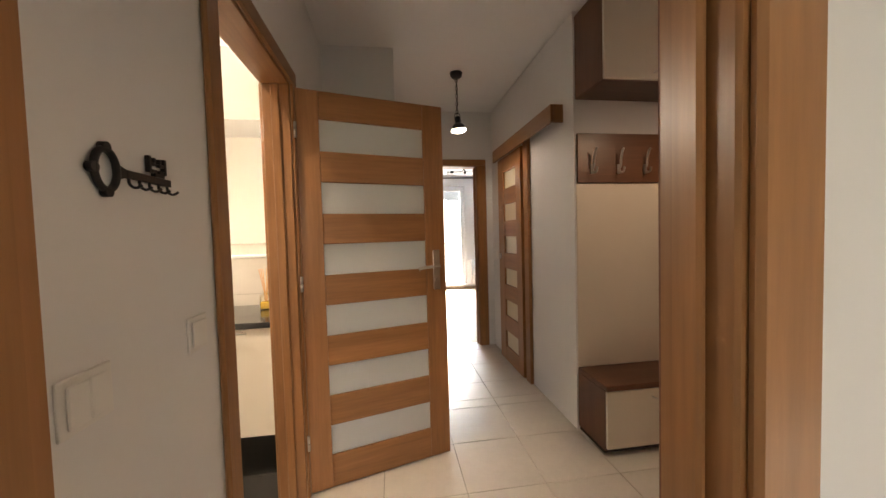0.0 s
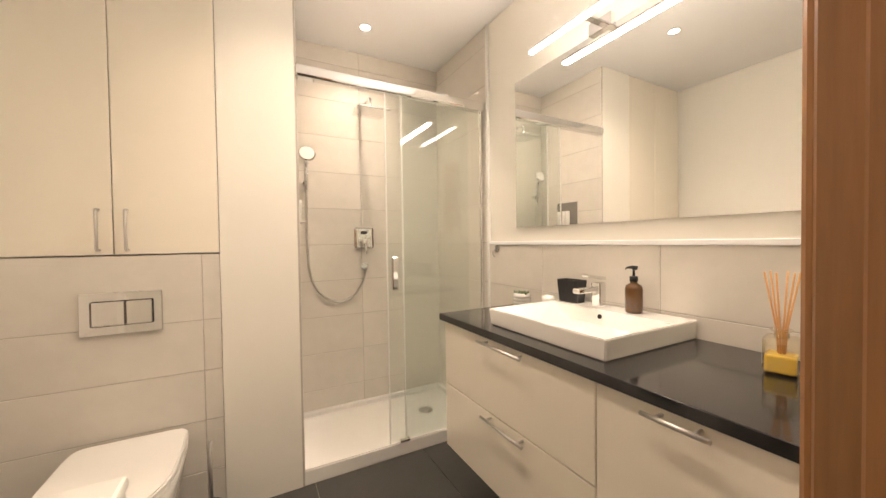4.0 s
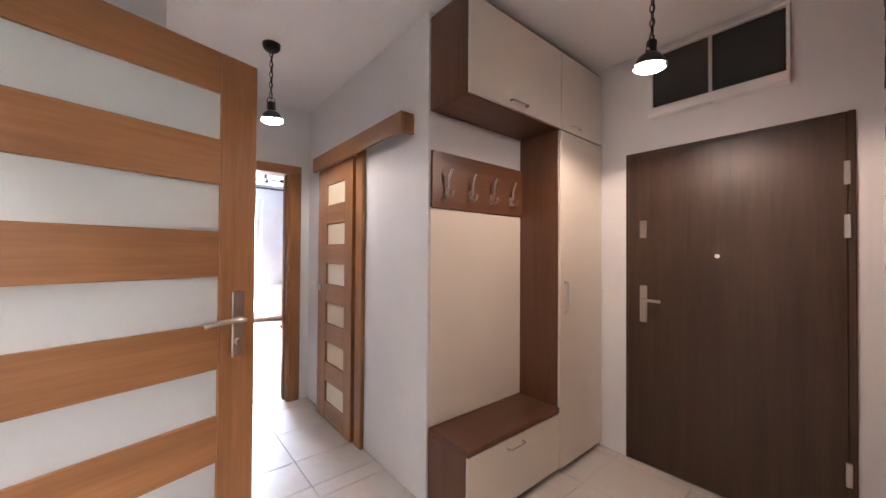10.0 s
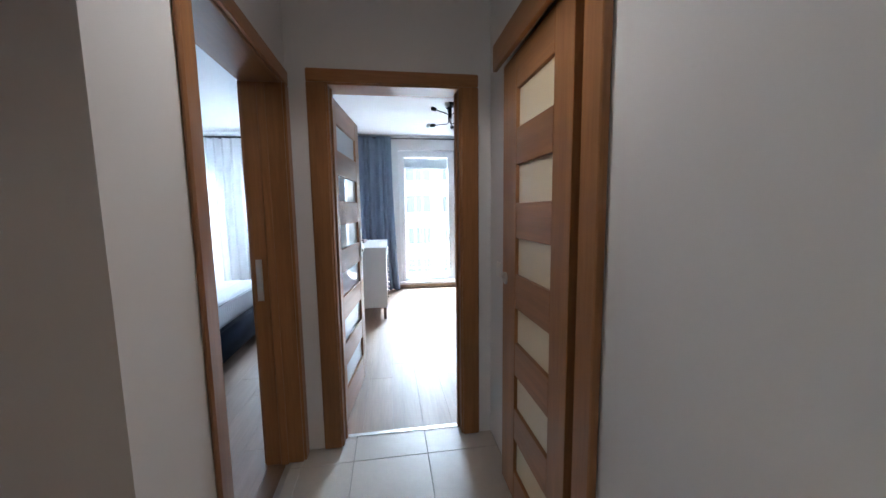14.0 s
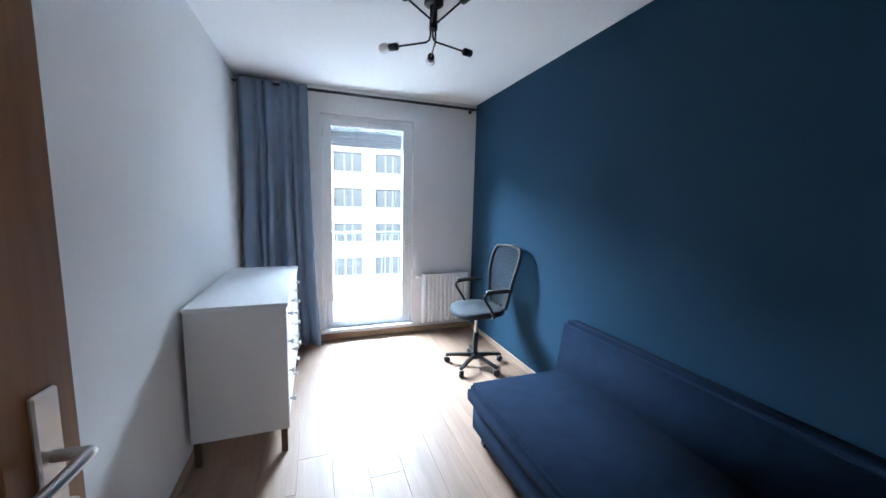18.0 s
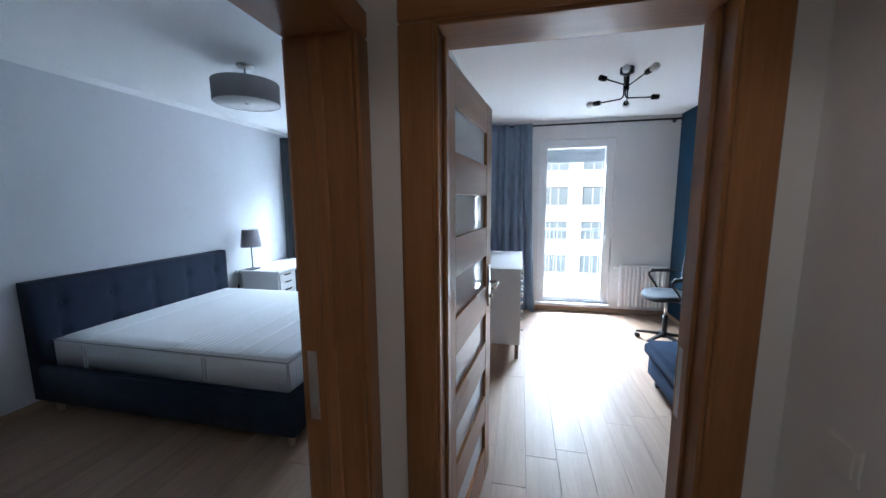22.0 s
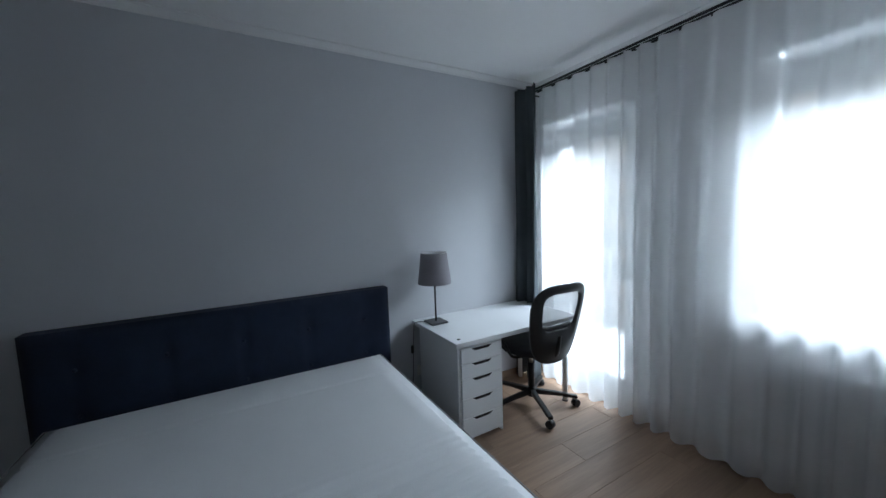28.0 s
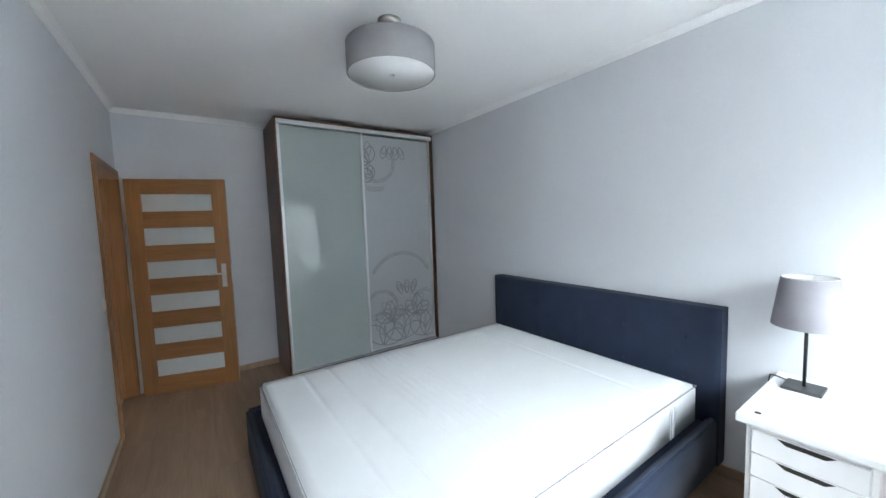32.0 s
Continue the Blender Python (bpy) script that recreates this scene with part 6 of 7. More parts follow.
def quilted(x0, x1, y0, y1, z):
    """The top sheet of a mattress with a ribbed middle zone and wide quilting lines."""
    bm = bmesh.new()
    nx, ny = 200, 24
    g = []
    for i in range(nx + 1):
        u = i / nx
        x = x0 + (x1 - x0) * u
        row = []
        for j in range(ny + 1):
            v = j / ny
            y = y0 + (y1 - y0) * v
            d = 0.0
            for c in (0.16, 0.80, 0.88):
                d -= 0.008 * math.exp(-((u - c) / 0.005) ** 2)
            if 0.50 < u < 0.72:
                d -= 0.007 * (0.5 + 0.5 * math.cos((u - 0.50) / 0.22 * math.tau * 9)) ** 2
            r = min(u * (x1 - x0), (1 - u) * (x1 - x0), v * (y1 - y0), (1 - v) * (y1 - y0))
            d -= 0.034 * max(0, 1 - r / 0.05) ** 2
            row.append(bm.verts.new((x, y, z + d + 0.003 * math.sin(5 * u + 4 * v))))
        g.append(row)
    for i in range(nx):
        for j in range(ny):
            f = bm.faces.new((g[i][j], g[i + 1][j], g[i + 1][j + 1], g[i][j + 1]))
            f.smooth = True
    return bm


mt = thing("mattress", "white quilted foam mattress with rounded edges on the bed", "mattress")
MX0, MX1, MY0, MY1 = -3.04, -0.960, 5.10, 6.80
part("core", rounded_slab(MX0, MX1, MY0, MY1, 0.337, 0.564, 0.016), MATTRESS, mt, "white mattress border")
part("top_cover", quilted(MX0 + 0.003, MX1 - 0.003, MY0 + 0.003, MY1 - 0.003, 0.578), MATTRESS, mt, "quilted white top cover")
PIPE = material("grey_piping", (0.30, 0.30, 0.31), 0.9, vary=0.05, scale=30)
part("piping", bm_tube([(MX0, MY0 + 0.002, 0.558), (MX1 - 0.002, MY0 + 0.002, 0.558), (MX1 - 0.002, MY1 - 0.002, 0.558), (MX0, MY1 - 0.002, 0.558)], 0.003, 6, closed=True), PIPE, mt, "thin grey piping")
rib = bmesh.new()
cols = [[rib.verts.new((MX1 + 0.0045 - 0.004 * math.exp(-((k % 3) - 1) ** 2 * 3), MY0 + 0.02 + (MY1 - MY0 - 0.04) * k / 120, z)) for z in (0.352, 0.36, 0.54, 0.548)] for k in range(121)]
for a, b in zip(cols, cols[1:]):
    for q in range(3):
        rib.faces.new((a[q], b[q], b[q + 1], a[q + 1])).smooth = True
part("foot_panel", rib, MATTRESS, mt, "vertically quilted end panel")
for y, s in ((MY0, -1), (MY1, 1)):
    for x in (-2.72, -1.62):
        hd = part("side_handle", bm_box(x - 0.02, x + 0.02, min(y, y + s * 0.006), max(y, y + s * 0.006), 0.36, 0.54, 0.002), MATTRESS, mt, "sewn carrying strap")
        for q in (-0.017, 0.013):
            part("stitch", bm_box(x + q, x + q + 0.004, min(y + s * 0.0062, y + s * 0.008), max(y + s * 0.0062, y + s * 0.008), 0.365, 0.535), PIPE, hd)

# wardrobe with two sliding doors
wd = thing("wardrobe", "walnut wardrobe with one mint and one flower-etched sliding glass door", "wardrobe")
WX0, WX1, WF = -3.195, -1.375, 3.842
ALU = material("satin_aluminium", (0.66, 0.67, 0.68), 0.48, 0.9, vary=0.02, scale=10)
MINT = material("mint_lacquered_glass", (0.37, 0.42, 0.41), 0.06, vary=0.015, scale=2, specular=0.34)
ETCH = material("grey_lacquered_glass", (0.44, 0.46, 0.47), 0.22, vary=0.02, scale=2, coat=0.3)
ETCHL = material("etched_lines", (0.25, 0.255, 0.26), 0.5, vary=0.2, scale=12)
part("side_panel", bm_box(WX1 - 0.018, WX1, 3.205, WF, 0, 2.64, 0.002), WALNUT, wd, "walnut side panel")
part("side_panel", bm_box(WX0, WX0 + 0.018, 3.205, WF, 0, 2.64, 0.002), WALNUT, wd, "walnut side panel")
part("top_board", bm_box(WX0 + 0.0185, WX1 - 0.0185, 3.205, WF, 2.622, 2.64, 0.002), WALNUT, wd, "walnut top board")
part("back", bm_box(WX0 + 0.0185, WX1 - 0.0185, 3.205, 3.22, 0.06, 2.62), WALNUT, wd)
part("plinth", bm_box(WX0 + 0.0185, WX1 - 0.0185, 3.25, WF - 0.004, 0.0, 0.058), WALNUT, wd, "walnut plinth")
part("top_track", bm_box(WX0 + 0.0185, WX1 - 0.0185, WF - 0.085, WF - 0.002, 2.576, 2.621, 0.002), ALU, wd, "aluminium top track")
part("bottom_track", bm_box(WX0 + 0.0185, WX1 - 0.0185, WF - 0.085, WF - 0.002, 0.0585, 0.070, 0.002), ALU, wd, "aluminium bottom track")
XM = -2.262
for x0, x1, y, mat, lab in ((XM - 0.012, WX1 - 0.020, WF - 0.030, MINT, "glossy mint glass panel"), (WX0 + 0.020, XM + 0.02, WF - 0.068, ETCH, "grey glass panel with etched flowers")):
    d = part("sliding_door", bm_box(x0 + 0.024, x1 - 0.024, y, y + 0.012, 0.085, 2.565), mat, wd, lab)
    for a in (x0, x1 - 0.026):
        part("profile", bm_box(a, a + 0.026, y - 0.006, y + 0.024, 0.075, 2.573, 0.003), ALU, d, "aluminium edge profile")
    part("rail", bm_box(x0 + 0.0265, x1 - 0.0265, y - 0.004, y + 0.016, 0.0752, 0.0848), ALU, d)
    if mat is ETCH:
        ed = d
rnd = random.Random(11)
bm = bmesh.new()


def arc(cx, cz, r, a0, a1, sq=1.0, tilt=0.0, n=12, w=0.006):
    """A flat etched curve on the glass."""
    pts = []
    for k in range(n + 1):
        a = a0 + (a1 - a0) * k / n
        u, v = r * math.cos(a), r * sq * math.sin(a)
        pts.append((cx + u * math.cos(tilt) - v * math.sin(tilt), cz + u * math.sin(tilt) + v * math.cos(tilt)))
    stroke(pts, w)


def stroke(pts, w):
    lo, hi = WX0 + 0.05, XM - 0.012
    for (p, q), (s, t) in zip(pts, pts[1:]):
        if not (lo < p < hi and lo < s < hi and 0.1 < q < 2.53 and 0.1 < t < 2.53):
            continue
        L = math.hypot(s - p, t - q) or 1
        ox, oz = -(t - q) / L * w / 2, (s - p) / L * w / 2
        yy = WF - 0.0552
        bm.faces.new([bm.verts.new((p + ox, yy, q + oz)), bm.verts.new((p - ox, yy, q - oz)), bm.verts.new((s - ox, yy, t - oz)), bm.verts.new((s + ox, yy, t + oz))])


def petal(cx, cz, length, width, a, w=0.007, bend=0.0):
    """A full petal: one outline from its base to its pointed tip."""
    for side in (-1, 1):
        pts = []
        for k in range(19):
            t = k / 18
            u = length * t
            v = side * width * math.sin(math.pi * t ** 1.15) ** 0.72 + bend * length * t * t
            pts.append((cx + u * math.cos(a) - v * math.sin(a), cz + u * math.sin(a) + v * math.cos(a)))
        stroke(pts, w)


def lotus(cx, cz, r, turn, n=3, spread=0.75, w=0.013):
    """A lotus seen from the side: a fan of broad petals and a smaller fan behind it."""
    for k in range(n):
        a = turn + math.pi / 2 + spread * (2 * k / (n - 1) - 1)
        petal(cx, cz, r * (1.0 - 0.12 * abs(2 * k / (n - 1) - 1)), r * 0.27, a, w, rnd.uniform(-0.12, 0.12))
    for k in range(n - 1):
        a = turn + math.pi / 2 + spread * 0.6 * (2 * k / max(1, n - 2) - 1)
        petal(cx, cz + 0.35 * r, r * 0.75, r * 0.18, a, w * 0.6, rnd.uniform(-0.1, 0.1))


for cx, cz, r, turn in ((-2.44, 0.12, 0.34, 0.25), (-2.74, 0.14, 0.40, -0.15), (-3.02, 0.12, 0.32, 0.1), (-2.56, 0.38, 0.26, -0.2), (-2.90, 0.42, 0.26, 0.2)):
    lotus(cx, cz, r, turn)
for dx in (-0.07, 0.0, 0.07):
    for r in (0.13, 0.10, 0.07):
        petal(-2.78 + dx, 0.70, r * 1.3, r * 0.30, math.pi / 2 - 4.5 * dx, 0.012)
lotus(-2.36, 2.26, 0.22, -0.6)
lotus(-2.40, 2.10, 0.16, -1.0)
for dx in (-0.09, -0.03, 0.03, 0.09):
    for r in (0.12, 0.08):
        petal(-2.66 + dx, 2.47, r * 1.3, r * 0.32, -math.pi / 2 + 3.5 * dx, 0.011)
for cx, cz, r, a0, a1 in ((-2.72, 0.78, 0.44, 0.5, 2.7), (-2.44, 0.56, 0.22, 0.2, 3.0), (-3.03, 0.54, 0.19, 0.1, 2.7), (-2.44, 2.28, 0.24, 2.6, 6.2)):
    for d in (0, 0.016, 0.032):
        arc(cx, cz, r - d, a0, a1, 1.0, 0.0, 30, 0.007)
for k in range(7):
    x, z = -2.38 - 0.11 * k, 0.47 + 0.05 * math.sin(2.1 * k)
    for r in (0.05, 0.085):
        arc(x, z, r, 0, math.tau, 0.45, 0.15 * math.sin(k), 20, 0.008)
for k in range(3):
    arc(-2.42, 1.99 + 0.02 * k, 0.13, 3.6, 5.8, 0.35, 0.0, 12, 0.007)
part("etched_pattern", bm, ETCHL, ed, "etched floral line pattern", kind="stuff")

# desk with drawer unit
dk = thing("desk", "white desk top on a drawer unit and a white leg", "desk")
part("desktop", bm_box(-3.195, -2.535, 7.12, 8.245, 0.680, 0.714, 0.003), WHITEL, dk)
part("cable_plug", moved(bm_cyl(0.012, 0.003, 16), pose(-2.60, 7.18, 0.7135)), BLACKP, dk, "small dark cable plug")
lg = part("leg", moved(bm_cyl(0.02, 0.675, 16), pose(-2.60, 8.18, 0.004)), WHITEL, dk, "round white metal leg")
part("foot", moved(bm_cyl(0.022, 0.012, 16), pose(-2.60, 8.18, 0)), BLACKP, lg)
part("leg", moved(bm_cyl(0.02, 0.68, 16), pose(-3.13, 8.18, 0)), WHITEL, dk, "round white metal leg")
du = thing("drawer_unit", "white five-drawer unit with cut-out grips under the desk", "drawer unit")
UX0, UX1, UY0, UY1 = -3.13, -2.572, 7.15, 7.515
part("body", bm_box(UX0, UX1 - 0.003, UY0 + 0.019, UY1 - 0.019, 0.03, 0.66), WHITEL, du)
part("side_panel", bm_box(UX0, UX1, UY0, UY0 + 0.018, 0.0, 0.679, 0.002), WHITEL, du)
part("side_panel", bm_box(UX0, UX1, UY1 - 0.018, UY1, 0.0, 0.679, 0.002), WHITEL, du)
part("top", bm_box(UX0, UX1, UY0 + 0.0185, UY1 - 0.0185, 0.661, 0.679, 0.002), WHITEL, du)
zs = [0.656, 0.555, 0.452, 0.315, 0.18, 0.03]
for z1, z0 in zip(zs, zs[1:]):
    d = part("drawer_front", bm_box(UX1 - 0.0028, UX1 + 0.014, UY0 + 0.021, UY1 - 0.021, z0 + 0.003, z1 - 0.001, 0.002), WHITEL, du, "white drawer front")
    yc = (UY0 + UY1) / 2
    # grip is a flat near-black plate that paints the shade of the cut-out
    part("grip", bm_extrude([(yc - 0.082, z1 - 0.004), (yc + 0.082, z1 - 0.004), (yc + 0.055, z1 - 0.022), (yc - 0.055, z1 - 0.022)], 0.0015, "x"), GAP, d, "dark cut-out grip", pose(UX1 + 0.0142, 0, 0))

GUNM = material("gunmetal", (0.10, 0.10, 0.105), 0.45, 0.7, vary=0.05, scale=12)
tl = thing("table_lamp", "table lamp with a mauve-grey shade and square metal base", "table lamp", pose(-3.025, 7.245, 0.714))
part("base", bm_box(-0.070, 0.070, -0.070, 0.070, 0.0, 0.014, 0.003), GUNM, tl, "square grey metal base")
part("pole", moved(bm_cyl(0.007, 0.40, 12), pose(0, 0, 0.014)), BLACK, tl, "thin dark pole")
part("shade", bm_lathe([(0.126, 0.306), (0.128, 0.308), (0.098, 0.541), (0.096, 0.541), (0.0955, 0.539), (0.1245, 0.308)], 36, closed=True), LAMPSH, tl, "tapered fabric shade")
part("shade_lining", bm_lathe([(0.1240, 0.310), (0.0950, 0.5385), (0.0942, 0.5385), (0.1232, 0.310)], 36, closed=True), WHITEL, tl, "white shade lining")
part("shade_ring", bm_tube([(0.097 * math.cos(t * math.tau / 28), 0.097 * math.sin(t * math.tau / 28), 0.538) for t in range(28)], 0.002, 6, closed=True), PLASTIC, tl)
part("spider", bm_tube([(-0.086, 0, 0.533), (0.0, 0, 0.488), (0.086, 0, 0.533)], 0.002, 6), STEEL, tl)
part("socket", moved(bm_cyl(0.016, 0.05, 14), pose(0, 0, 0.41)), BLACKP, tl)
part("flex", bm_tube(curve_pts([(-0.05, -0.07, 0.006), (-0.08, -0.125, 0.004), (-0.09, -0.145, -0.02), (-0.10, -0.155, -0.20), (-0.095, -0.17, -0.45), (-0.10, -0.20, -0.66), (-0.11, -0.12, -0.70), (-0.125, -0.075, -0.55), (-0.135, -0.06, -0.42)], 8), 0.003, 6), BLACKP, tl, "thin dark flex")
part("flex_switch", bm_box(-0.112, -0.092, -0.172, -0.152, -0.24, -0.18, 0.004), BLACKP, tl, "inline switch")


def wall_socket(m, label):
    s = thing("wall_socket", label, "socket", m)
    part("frame", bm_box(-0.041, 0.041, -0.007, 0, -0.041, 0.041, 0.003, 2), PLASTIC, s)
    part("cup", bm_lathe([(0.0, 0.004), (0.020, 0.004), (0.0225, 0.0), (0.026, 0.0), (0.026, 0.010), (0.0, 0.010)], 22), PLASTIC, s, m=pose(0, -0.001, 0, 90, 0, 0))
    return s


wall_socket(pose(-3.2, 7.19, 0.29, 0, 0, 90), "white wall socket behind the desk")
wall_socket(pose(-0.12, 7.22, 0.25, 0, 0, -90), "white wall socket low on the bedroom wall")
wall_switch("light_switch", pose(-0.12, 4.24, 1.06, 0, 0, -90), "white light switch beside the bedroom door")

dl = thing("drum_lamp", "grey fabric drum ceiling lamp with an opal diffuser", "ceiling lamp", pose(-1.665, 5.765, 0))
part("canopy", moved(bm_lathe([(0.0, -0.028), (0.05, -0.028), (0.062, -0.018), (0.065, -0.001), (0.0, -0.001)], 28), pose(0, 0, CEILING)), STEEL, dl, "steel ceiling canopy")
part("stem", moved(bm_cyl(0.008, 0.12, 12), pose(0, 0, CEILING - 0.145)), STEEL, dl)
part("shade", bm_lathe([(0.245, 2.400), (0.247, 2.402), (0.247, 2.560), (0.245, 2.562), (0.241, 2.560), (0.241, 2.402)], 56, closed=True), SHADEG, dl, "grey fabric drum shade")
part("diffuser", bm_lathe([(0.0, 2.404), (0.2405, 2.404), (0.2405, 2.408), (0.0, 2.408)], 56), OPAL, dl, "flat opal diffuser")
part("top_disc", bm_lathe([(0.0, 2.556), (0.2405, 2.556), (0.2405, 2.559), (0.0, 2.559)], 56), OPAL, dl)
part("finial", moved(bm_lathe([(0.0, -0.008), (0.014, -0.007), (0.018, 0.0), (0.0, 0.0)], 20), pose(0, 0, 2.4038)), STEEL, dl, "small steel finial")

curtain_rod(-3.19, -0.16, 2.590, "double black metal curtain rod in the bedroom", [-3.0 + 0.165 * k for k in range(14)], 0.08)
curtain("curtain", "narrow slate grey curtain beside the desk", SLATE, -3.19, -2.945, 8.240, 0.02, 2.612, 3, 0.07, 5, 0.03, -0.01)
curtain("curtain", "slate grey blackout curtain gathered by the wall", SLATE, -0.775, -0.335, 8.250, 0.012, 2.612, 5, 0.040, 8, 0.22, 0.02)
curtain("sheer_curtain", "long white voile curtain across the bedroom windows", SHEER, -3.01, -0.66, 8.33, 0.030, 2.580, 17, 0.036, 21, 0.0, 0.0, 0)

# ---------------------------------------------------------------- outside
solo("ground", bm_box(-400, 400, 8.9, 900, -6.6, -6.2), GRASS, "lawn between the apartment buildings", "ground", kind="structure")
solo("ground_far", bm_box(-400, 400, -900, 8.9, -6.6, -6.2), GRASS, "lawn around the apartment building", "ground", kind="structure")
PAVE = material("pale_paving", (0.52, 0.51, 0.48), 0.9, vary=0.06, scale=0.5, grain=0.05, grain_scale=8, bump=0.2, bump_scale=20)
solo("pavement", bm_box(-60, 70, 11.0, 35.7, -6.2, -6.12), PAVE, "pale paved courtyard in front of the apartment block", "pavement", kind="structure")
bal = thing("balcony", "concrete balcony with a grey metal railing", "balcony", kind="structure")
part("slab", bm_box(-3.6, 2.9, 8.862, 10.15, -0.20, -0.02), CONCRETE, bal, "pale concrete slab")
RAILM = material("grey_railing", (0.20, 0.21, 0.22), 0.45, 0.3, vary=0.03, scale=6)
part("handrail", bm_tube([(-3.6, 10.1, 1.06), (2.9, 10.1, 1.06)], 0.022, 8), RAILM, bal)
part("bottom_rail", bm_tube([(-3.6, 10.1, 0.10), (2.9, 10.1, 0.10)], 0.015, 8), RAILM, bal)
for k in range(47):
    x = -3.55 + 0.138 * k
    part("baluster", bm_tube([(x, 10.1, 0.112), (x, 10.1, 1.042)], 0.008, 6), RAILM, bal)
for x in (-3.55, -1.4, 0.75, 2.85):
    part("post", bm_tube([(x, 10.1, -0.02), (x, 10.1, 1.04)], 0.02, 8), RAILM, bal)

ab = thing("apartment_building", "pale rendered apartment block with rows of windows", "building")
FY = 36.0
cols = [-24.6 + 3.5 * k for k in range(18)]
zrows = [-4.9 + 3.0 * k for k in range(7)]
holes = [(x - 1.2, x + 1.2, z, z + 1.65) for x in cols for z in zrows]
aa = sorted({-28.0, 38.5, *(v for h in holes for v in h[:2])})
zz = sorted({-6.2, 17.5, *(v for h in holes for v in h[2:])})
bm = bmesh.new()
for i in range(len(aa) - 1):
    for k in range(len(zz) - 1):
        ma, mz = (aa[i] + aa[i + 1]) / 2, (zz[k] + zz[k + 1]) / 2
        if any(h[0] < ma < h[1] and h[2] < mz < h[3] for h in holes):
            continue
        bm.faces.new([bm.verts.new(p) for p in ((aa[i], FY, zz[k]), (aa[i + 1], FY, zz[k]), (aa[i + 1], FY, zz[k + 1]), (aa[i], FY, zz[k + 1]))])
for x0, x1, z0, z1 in holes:
    for q in (((x0, FY, z0), (x1, FY, z0), (x1, FY + 0.25, z0), (x0, FY + 0.25, z0)), ((x0, FY, z1), (x0, FY + 0.25, z1), (x1, FY + 0.25, z1), (x1, FY, z1)),
              ((x0, FY, z0), (x0, FY + 0.25, z0), (x0, FY + 0.25, z1), (x0, FY, z1)), ((x1, FY, z0), (x1, FY, z1), (x1, FY + 0.25, z1), (x1, FY + 0.25, z0))):
        bm.faces.new([bm.verts.new(p) for p in q])
part("wall", bm, FACADE, ab, "pale rendered facade")
part("core", bm_box(-28, 38.5, FY + 0.4, FY + 14, -6.2, 17.5), FACADE, ab)
part("roof", bm_box(-28.3, 38.8, FY - 0.3, FY + 14.3, 17.52, 17.8), FFRAME, ab, "flat grey roof edge")
pane_me = mesh_of("pane", bm_box(-1.12, 1.12, 0, 0.03, 0.08, 1.57), FGLASS)
fb = bm_box(-1.2, 1.2, -0.02, 0.05, 0, 0.08)
bm_box(-1.2, 1.2, -0.02, 0.05, 1.57, 1.65, bm=fb)
for x in (-1.2, -0.36, 0.30, 1.12):
    bm_box(x, x + 0.08, -0.02, 0.05, 0.08, 1.57, bm=fb)
frame_me = mesh_of("window", fb, FFRAME)
for x in cols:
    for z in zrows:
        w = piece("window", frame_me, ab, pose(x, FY + 0.18, z))
        piece("pane", pane_me, w, pose(0, 0.0, 0))

# ---------------------------------------------------------------- floor, wall tiles and bricks, piece by piece
def tile_box(w, h, t, bev=0.0012):
    return bm_box(0, w, 0, h, 0, t, bev)


meshes = {}


def shared(kind, w, h, t, mat):
    key = (kind, round(w, 3), round(h, 3))
    if key not in meshes:
        meshes[key] = mesh_of(kind, tile_box(w, h, t), mat)
    return meshes[key]


def spans(a, b, first, step):
    """Cuts a..b at first + k * step."""
    k = math.ceil((a - first) / step - 1e-6)
    cuts = [a]
    while first + k * step < b - 0.01:
        if first + k * step > a + 0.01:
            cuts.append(first + k * step)
        k += 1
    return list(zip(cuts, cuts[1:] + [b]))


def lay(parent, name, mat, x0, x1, y0, y1, fx, fy, sx, sy, gap, inside=None):
    for a, b in spans(x0, x1, fx, sx):
        for c, d in spans(y0, y1, fy, sy):
            if inside and not inside((a + b) / 2, (c + d) / 2):
                continue
            piece(name, shared(name + mat.name, b - a - gap, d - c - gap, 0.012, mat), parent, pose(a + gap / 2, c + gap / 2, -0.0125)).name = name


fh = tagged(new("floor_hall"), "beige square ceramic tiles in the hall", "floor", kind="structure")
lay(fh, "tile", TILE, -0.45, 2.53, 0.49, 2.862, 0.352, 1.875, 0.42, 0.432, 0.004)
lay(fh, "tile", TILE, 0.07, 1.19, 2.862, 4.26, 0.352, 1.875, 0.42, 0.432, 0.004)
lay(fh, "tile", TILE, -0.57, -0.45, 1.225, 1.99, 0.352, 1.875, 0.42, 0.432, 0.004)
lay(fh, "tile", TILE, -0.01, 0.07, 3.215, 4.10, 0.352, 1.875, 0.42, 0.432, 0.004)
fl2 = tagged(new("floor_living"), "beige square ceramic tiles in the living room", "floor", kind="structure")
part("tile_field", bm_box(-1.4, 3.4, -3.0, 0.485, -0.0125, -0.0008), TILE, fl2)
fb2 = tagged(new("floor_bathroom"), "dark grey ceramic floor tiles in the bathroom", "floor", kind="structure")
lay(fb2, "tile", DTILE, -2.285, -0.575, 0.49, 2.70, -1.75, 1.62, 0.60, 0.60, 0.004)


def planks(parent, x0, x1, y0, y1, w=0.193, length=1.29, seed=1):
    rnd = random.Random(seed)
    x = x0
    while x < x1 - 0.005:
        xe = min(x + w, x1)
        y = y0 - rnd.uniform(0.1, length - 0.1)
        while y < y1:
            a, b = max(y, y0), min(y + length, y1)
            if b - a > 0.03:
                o = piece("plank", shared("plank", xe - x - 0.0008, round(b - a - 0.0008, 3), 0.012, PLANK), parent, pose(x, a, -0.0125))
                o.name = "plank"
            y += length
        x = xe


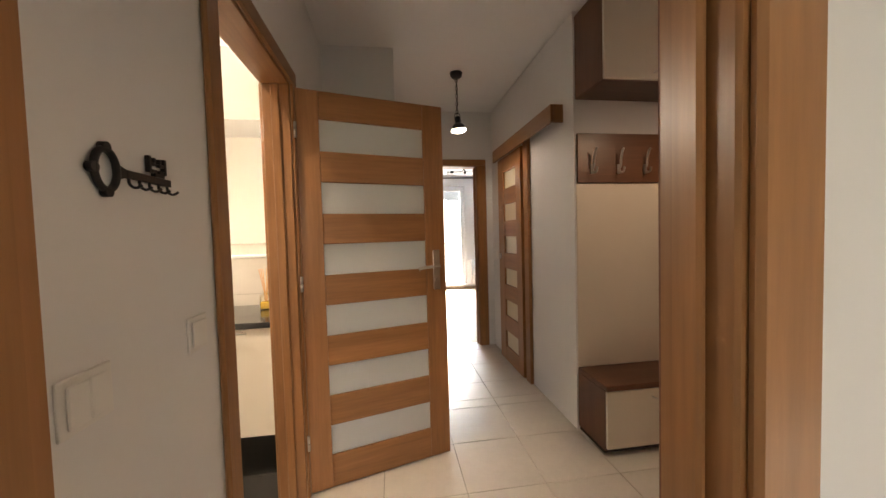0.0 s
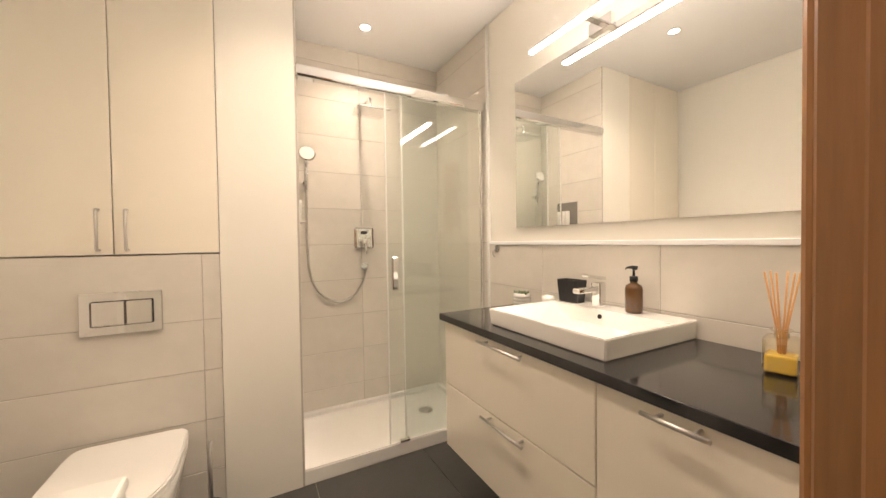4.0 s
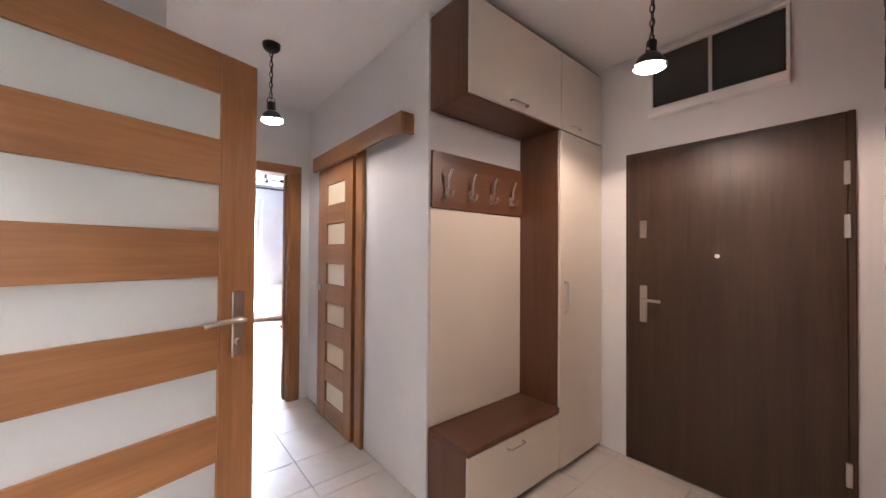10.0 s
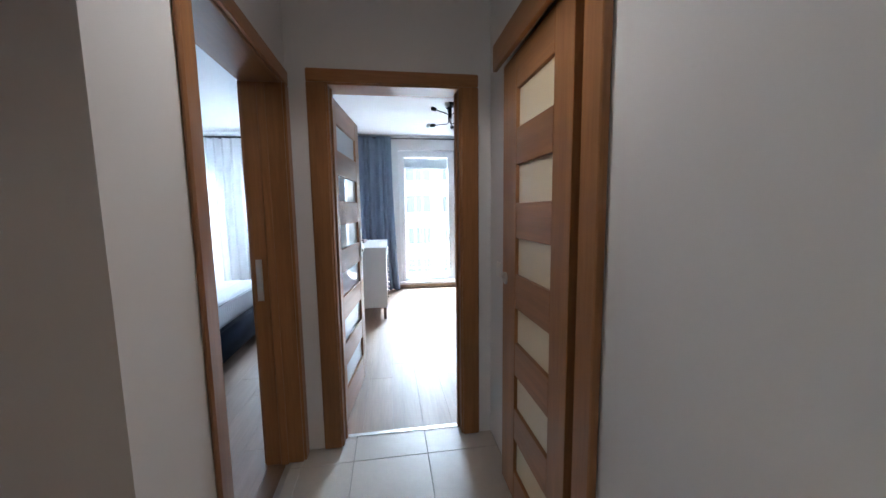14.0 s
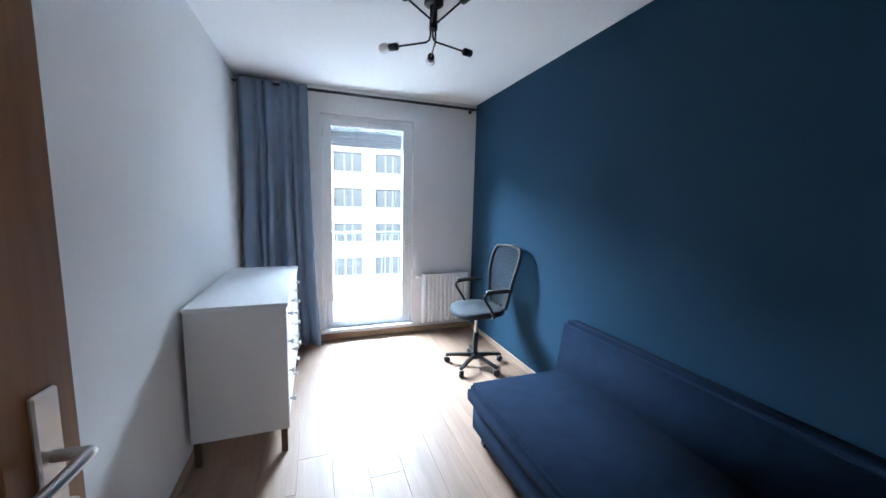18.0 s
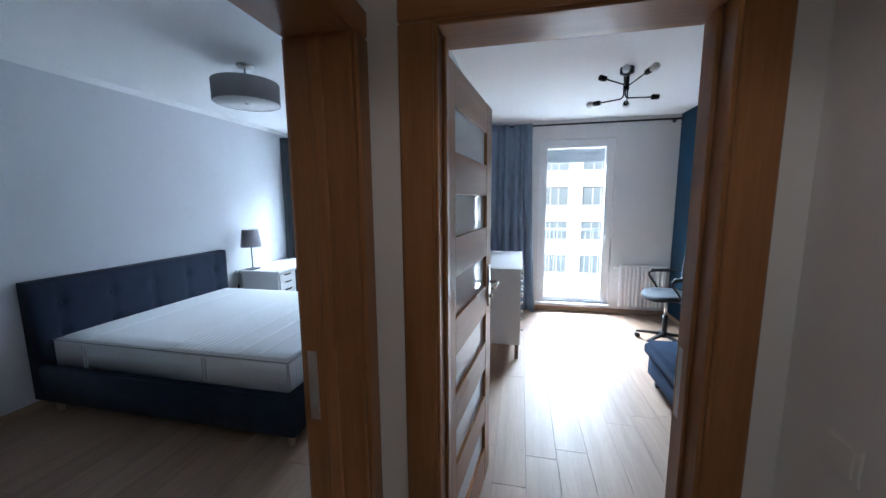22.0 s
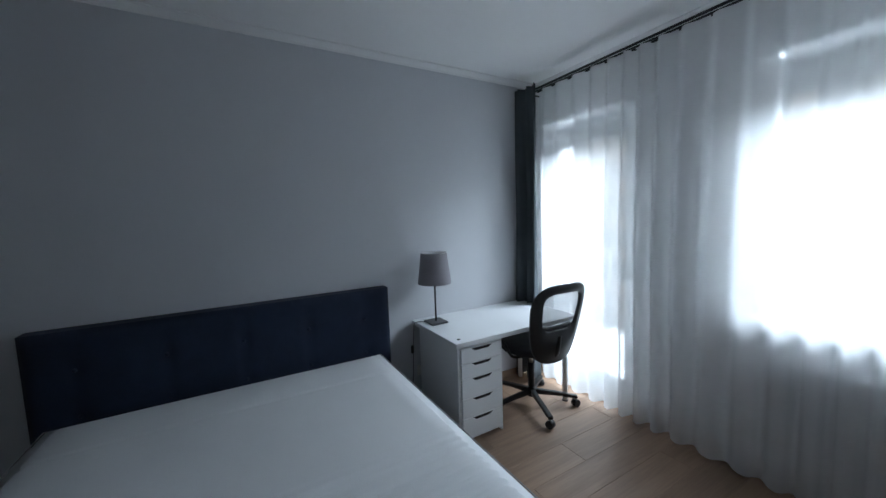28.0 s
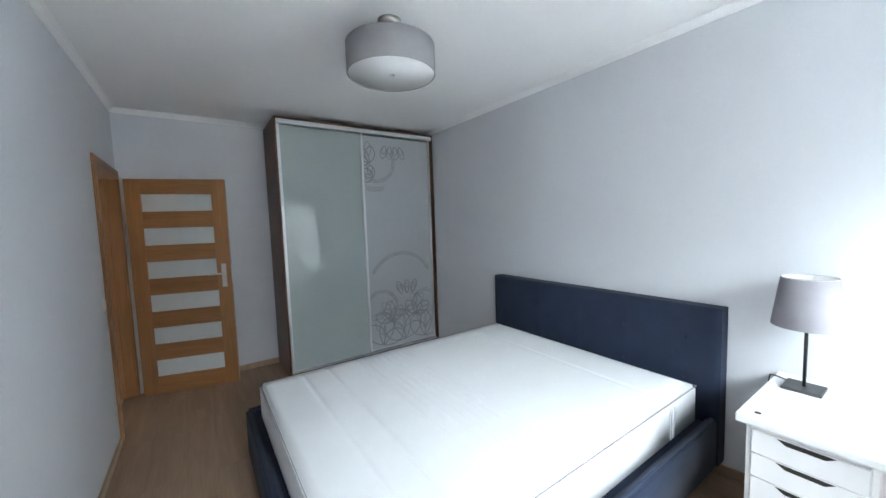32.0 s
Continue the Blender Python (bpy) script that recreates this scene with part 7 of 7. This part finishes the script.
fs = tagged(new("floor_study"), "warm oak laminate planks in the study", "floor", kind="structure")
planks(fs, 0.0, 2.53, 4.262, 8.48, seed=4)
fbed = tagged(new("floor_bedroom"), "warm oak laminate planks in the bedroom", "floor", kind="structure")
planks(fbed, -3.2, -0.012, 3.215, 8.48, seed=9)

# bathroom wall tiles
ZR = [0.0, 0.205, 0.455, 0.705, 0.955, 1.205, 1.455, 1.705, 1.955, 2.205, 2.455, 2.574]


def wall_tiles(parent, axis, plane, sign, a_cuts, z_cuts, t=0.012, gap=0.003):
    """Tiles on a wall across an axis at a plane; they stand out by t towards sign."""
    lo, hi = sorted((plane + sign * 0.0005, plane + sign * (t - 0.002)))
    a0, a1 = a_cuts[0] + 0.001, a_cuts[-1] - 0.001
    box = (a0, a1, lo, hi) if axis == "y" else (lo, hi, a0, a1)
    part("grout_bed", bm_box(*box, z_cuts[0] + 0.001, z_cuts[-1] - 0.001), WGROUT, parent, "pale grout")
    for a, b in zip(a_cuts, a_cuts[1:]):
        for z0, z1 in zip(z_cuts, z_cuts[1:]):
            me = shared("wall_tile", b - a - gap, z1 - z0 - gap, t, BTILE)
            if axis == "y":
                m = Matrix(((1, 0, 0, a + gap / 2), (0, 0, sign, plane), (0, 1, 0, z0 + gap / 2), (0, 0, 0, 1)))
            else:
                m = Matrix(((0, 0, sign, plane), (1, 0, 0, a + gap / 2), (0, 1, 0, z0 + gap / 2), (0, 0, 0, 1)))
            if m.to_3x3().determinant() < 0:
                key = ("wall_tile_flip", round(b - a - gap, 3), round(z1 - z0 - gap, 3))
                if key not in meshes:
                    bm = tile_box(b - a - gap, z1 - z0 - gap, t)
                    bmesh.ops.transform(bm, matrix=Matrix.Diagonal((1, 1, -1, 1)), verts=bm.verts)
                    meshes[key] = mesh_of("wall_tile", bm, BTILE)
                me = meshes[key]
                m = m @ Matrix.Diagonal((1, 1, -1, 1))
            piece("tile", me, parent, m)


wt = tagged(new("wall_tiles"), "pale stone-look wall tiles in the bathroom", "wall tiles", kind="structure")
wall_tiles(wt, "x", -2.96, 1, [1.56, 2.06, 2.70], ZR)
wall_tiles(wt, "y", 2.70, -1, [-2.948, -2.263], ZR)
wall_tiles(wt, "y", 1.56, 1, [-2.948, -2.283], ZR)
wall_tiles(wt, "x", -2.295, 1, [0.505, 1.165, 1.234], [0.0, 0.21, 0.437, 0.66, 0.885, 1.176], 0.013)
wall_tiles(wt, "y", 0.49, 1, [-2.282, -1.55, -0.80], ZR[:6])
wall_tiles(wt, "y", 2.70, -1, [-2.243, -1.78, -1.177, -0.58], [0.0, 0.25, 0.70, 0.95, 1.196])

# brick cladding beside the entrance
bw = tagged(new("wall_brick"), "red brick slip wall beside the entrance door", "brick wall", kind="structure")
part("bed", bm_box(0.46, 2.529, 0.5605, 0.705, 0, CEILING - 0.001), MORTAR, bw, "mortar bed")
rnd = random.Random(2)
for r in range(36):
    z = 0.004 + 0.0748 * r
    x = 1.355 - (0.115 if r % 2 else 0)
    while x < 2.525:
        a, b = max(x, 1.355), min(x + 0.22, 2.525)
        if b - a > 0.03:
            for v in range(1):
                key = ("brick", round(b - a, 2), r % 4)
                if key not in meshes:
                    bm = bm_box(0, b - a, 0, 0.018, 0, 0.064, 0.004)
                    rr = random.Random(r * 7 + int((b - a) * 100))
                    for vert in bm.verts:
                        vert.co += Vector((rr.uniform(-1, 1), rr.uniform(-1, 1), rr.uniform(-1, 1))) * 0.0022
                    meshes[key] = mesh_of("brick", bm, BRICK)
                piece("brick", meshes[key], bw, pose(a, 0.7052 + rnd.uniform(-0.002, 0.003), z))
        x += 0.23
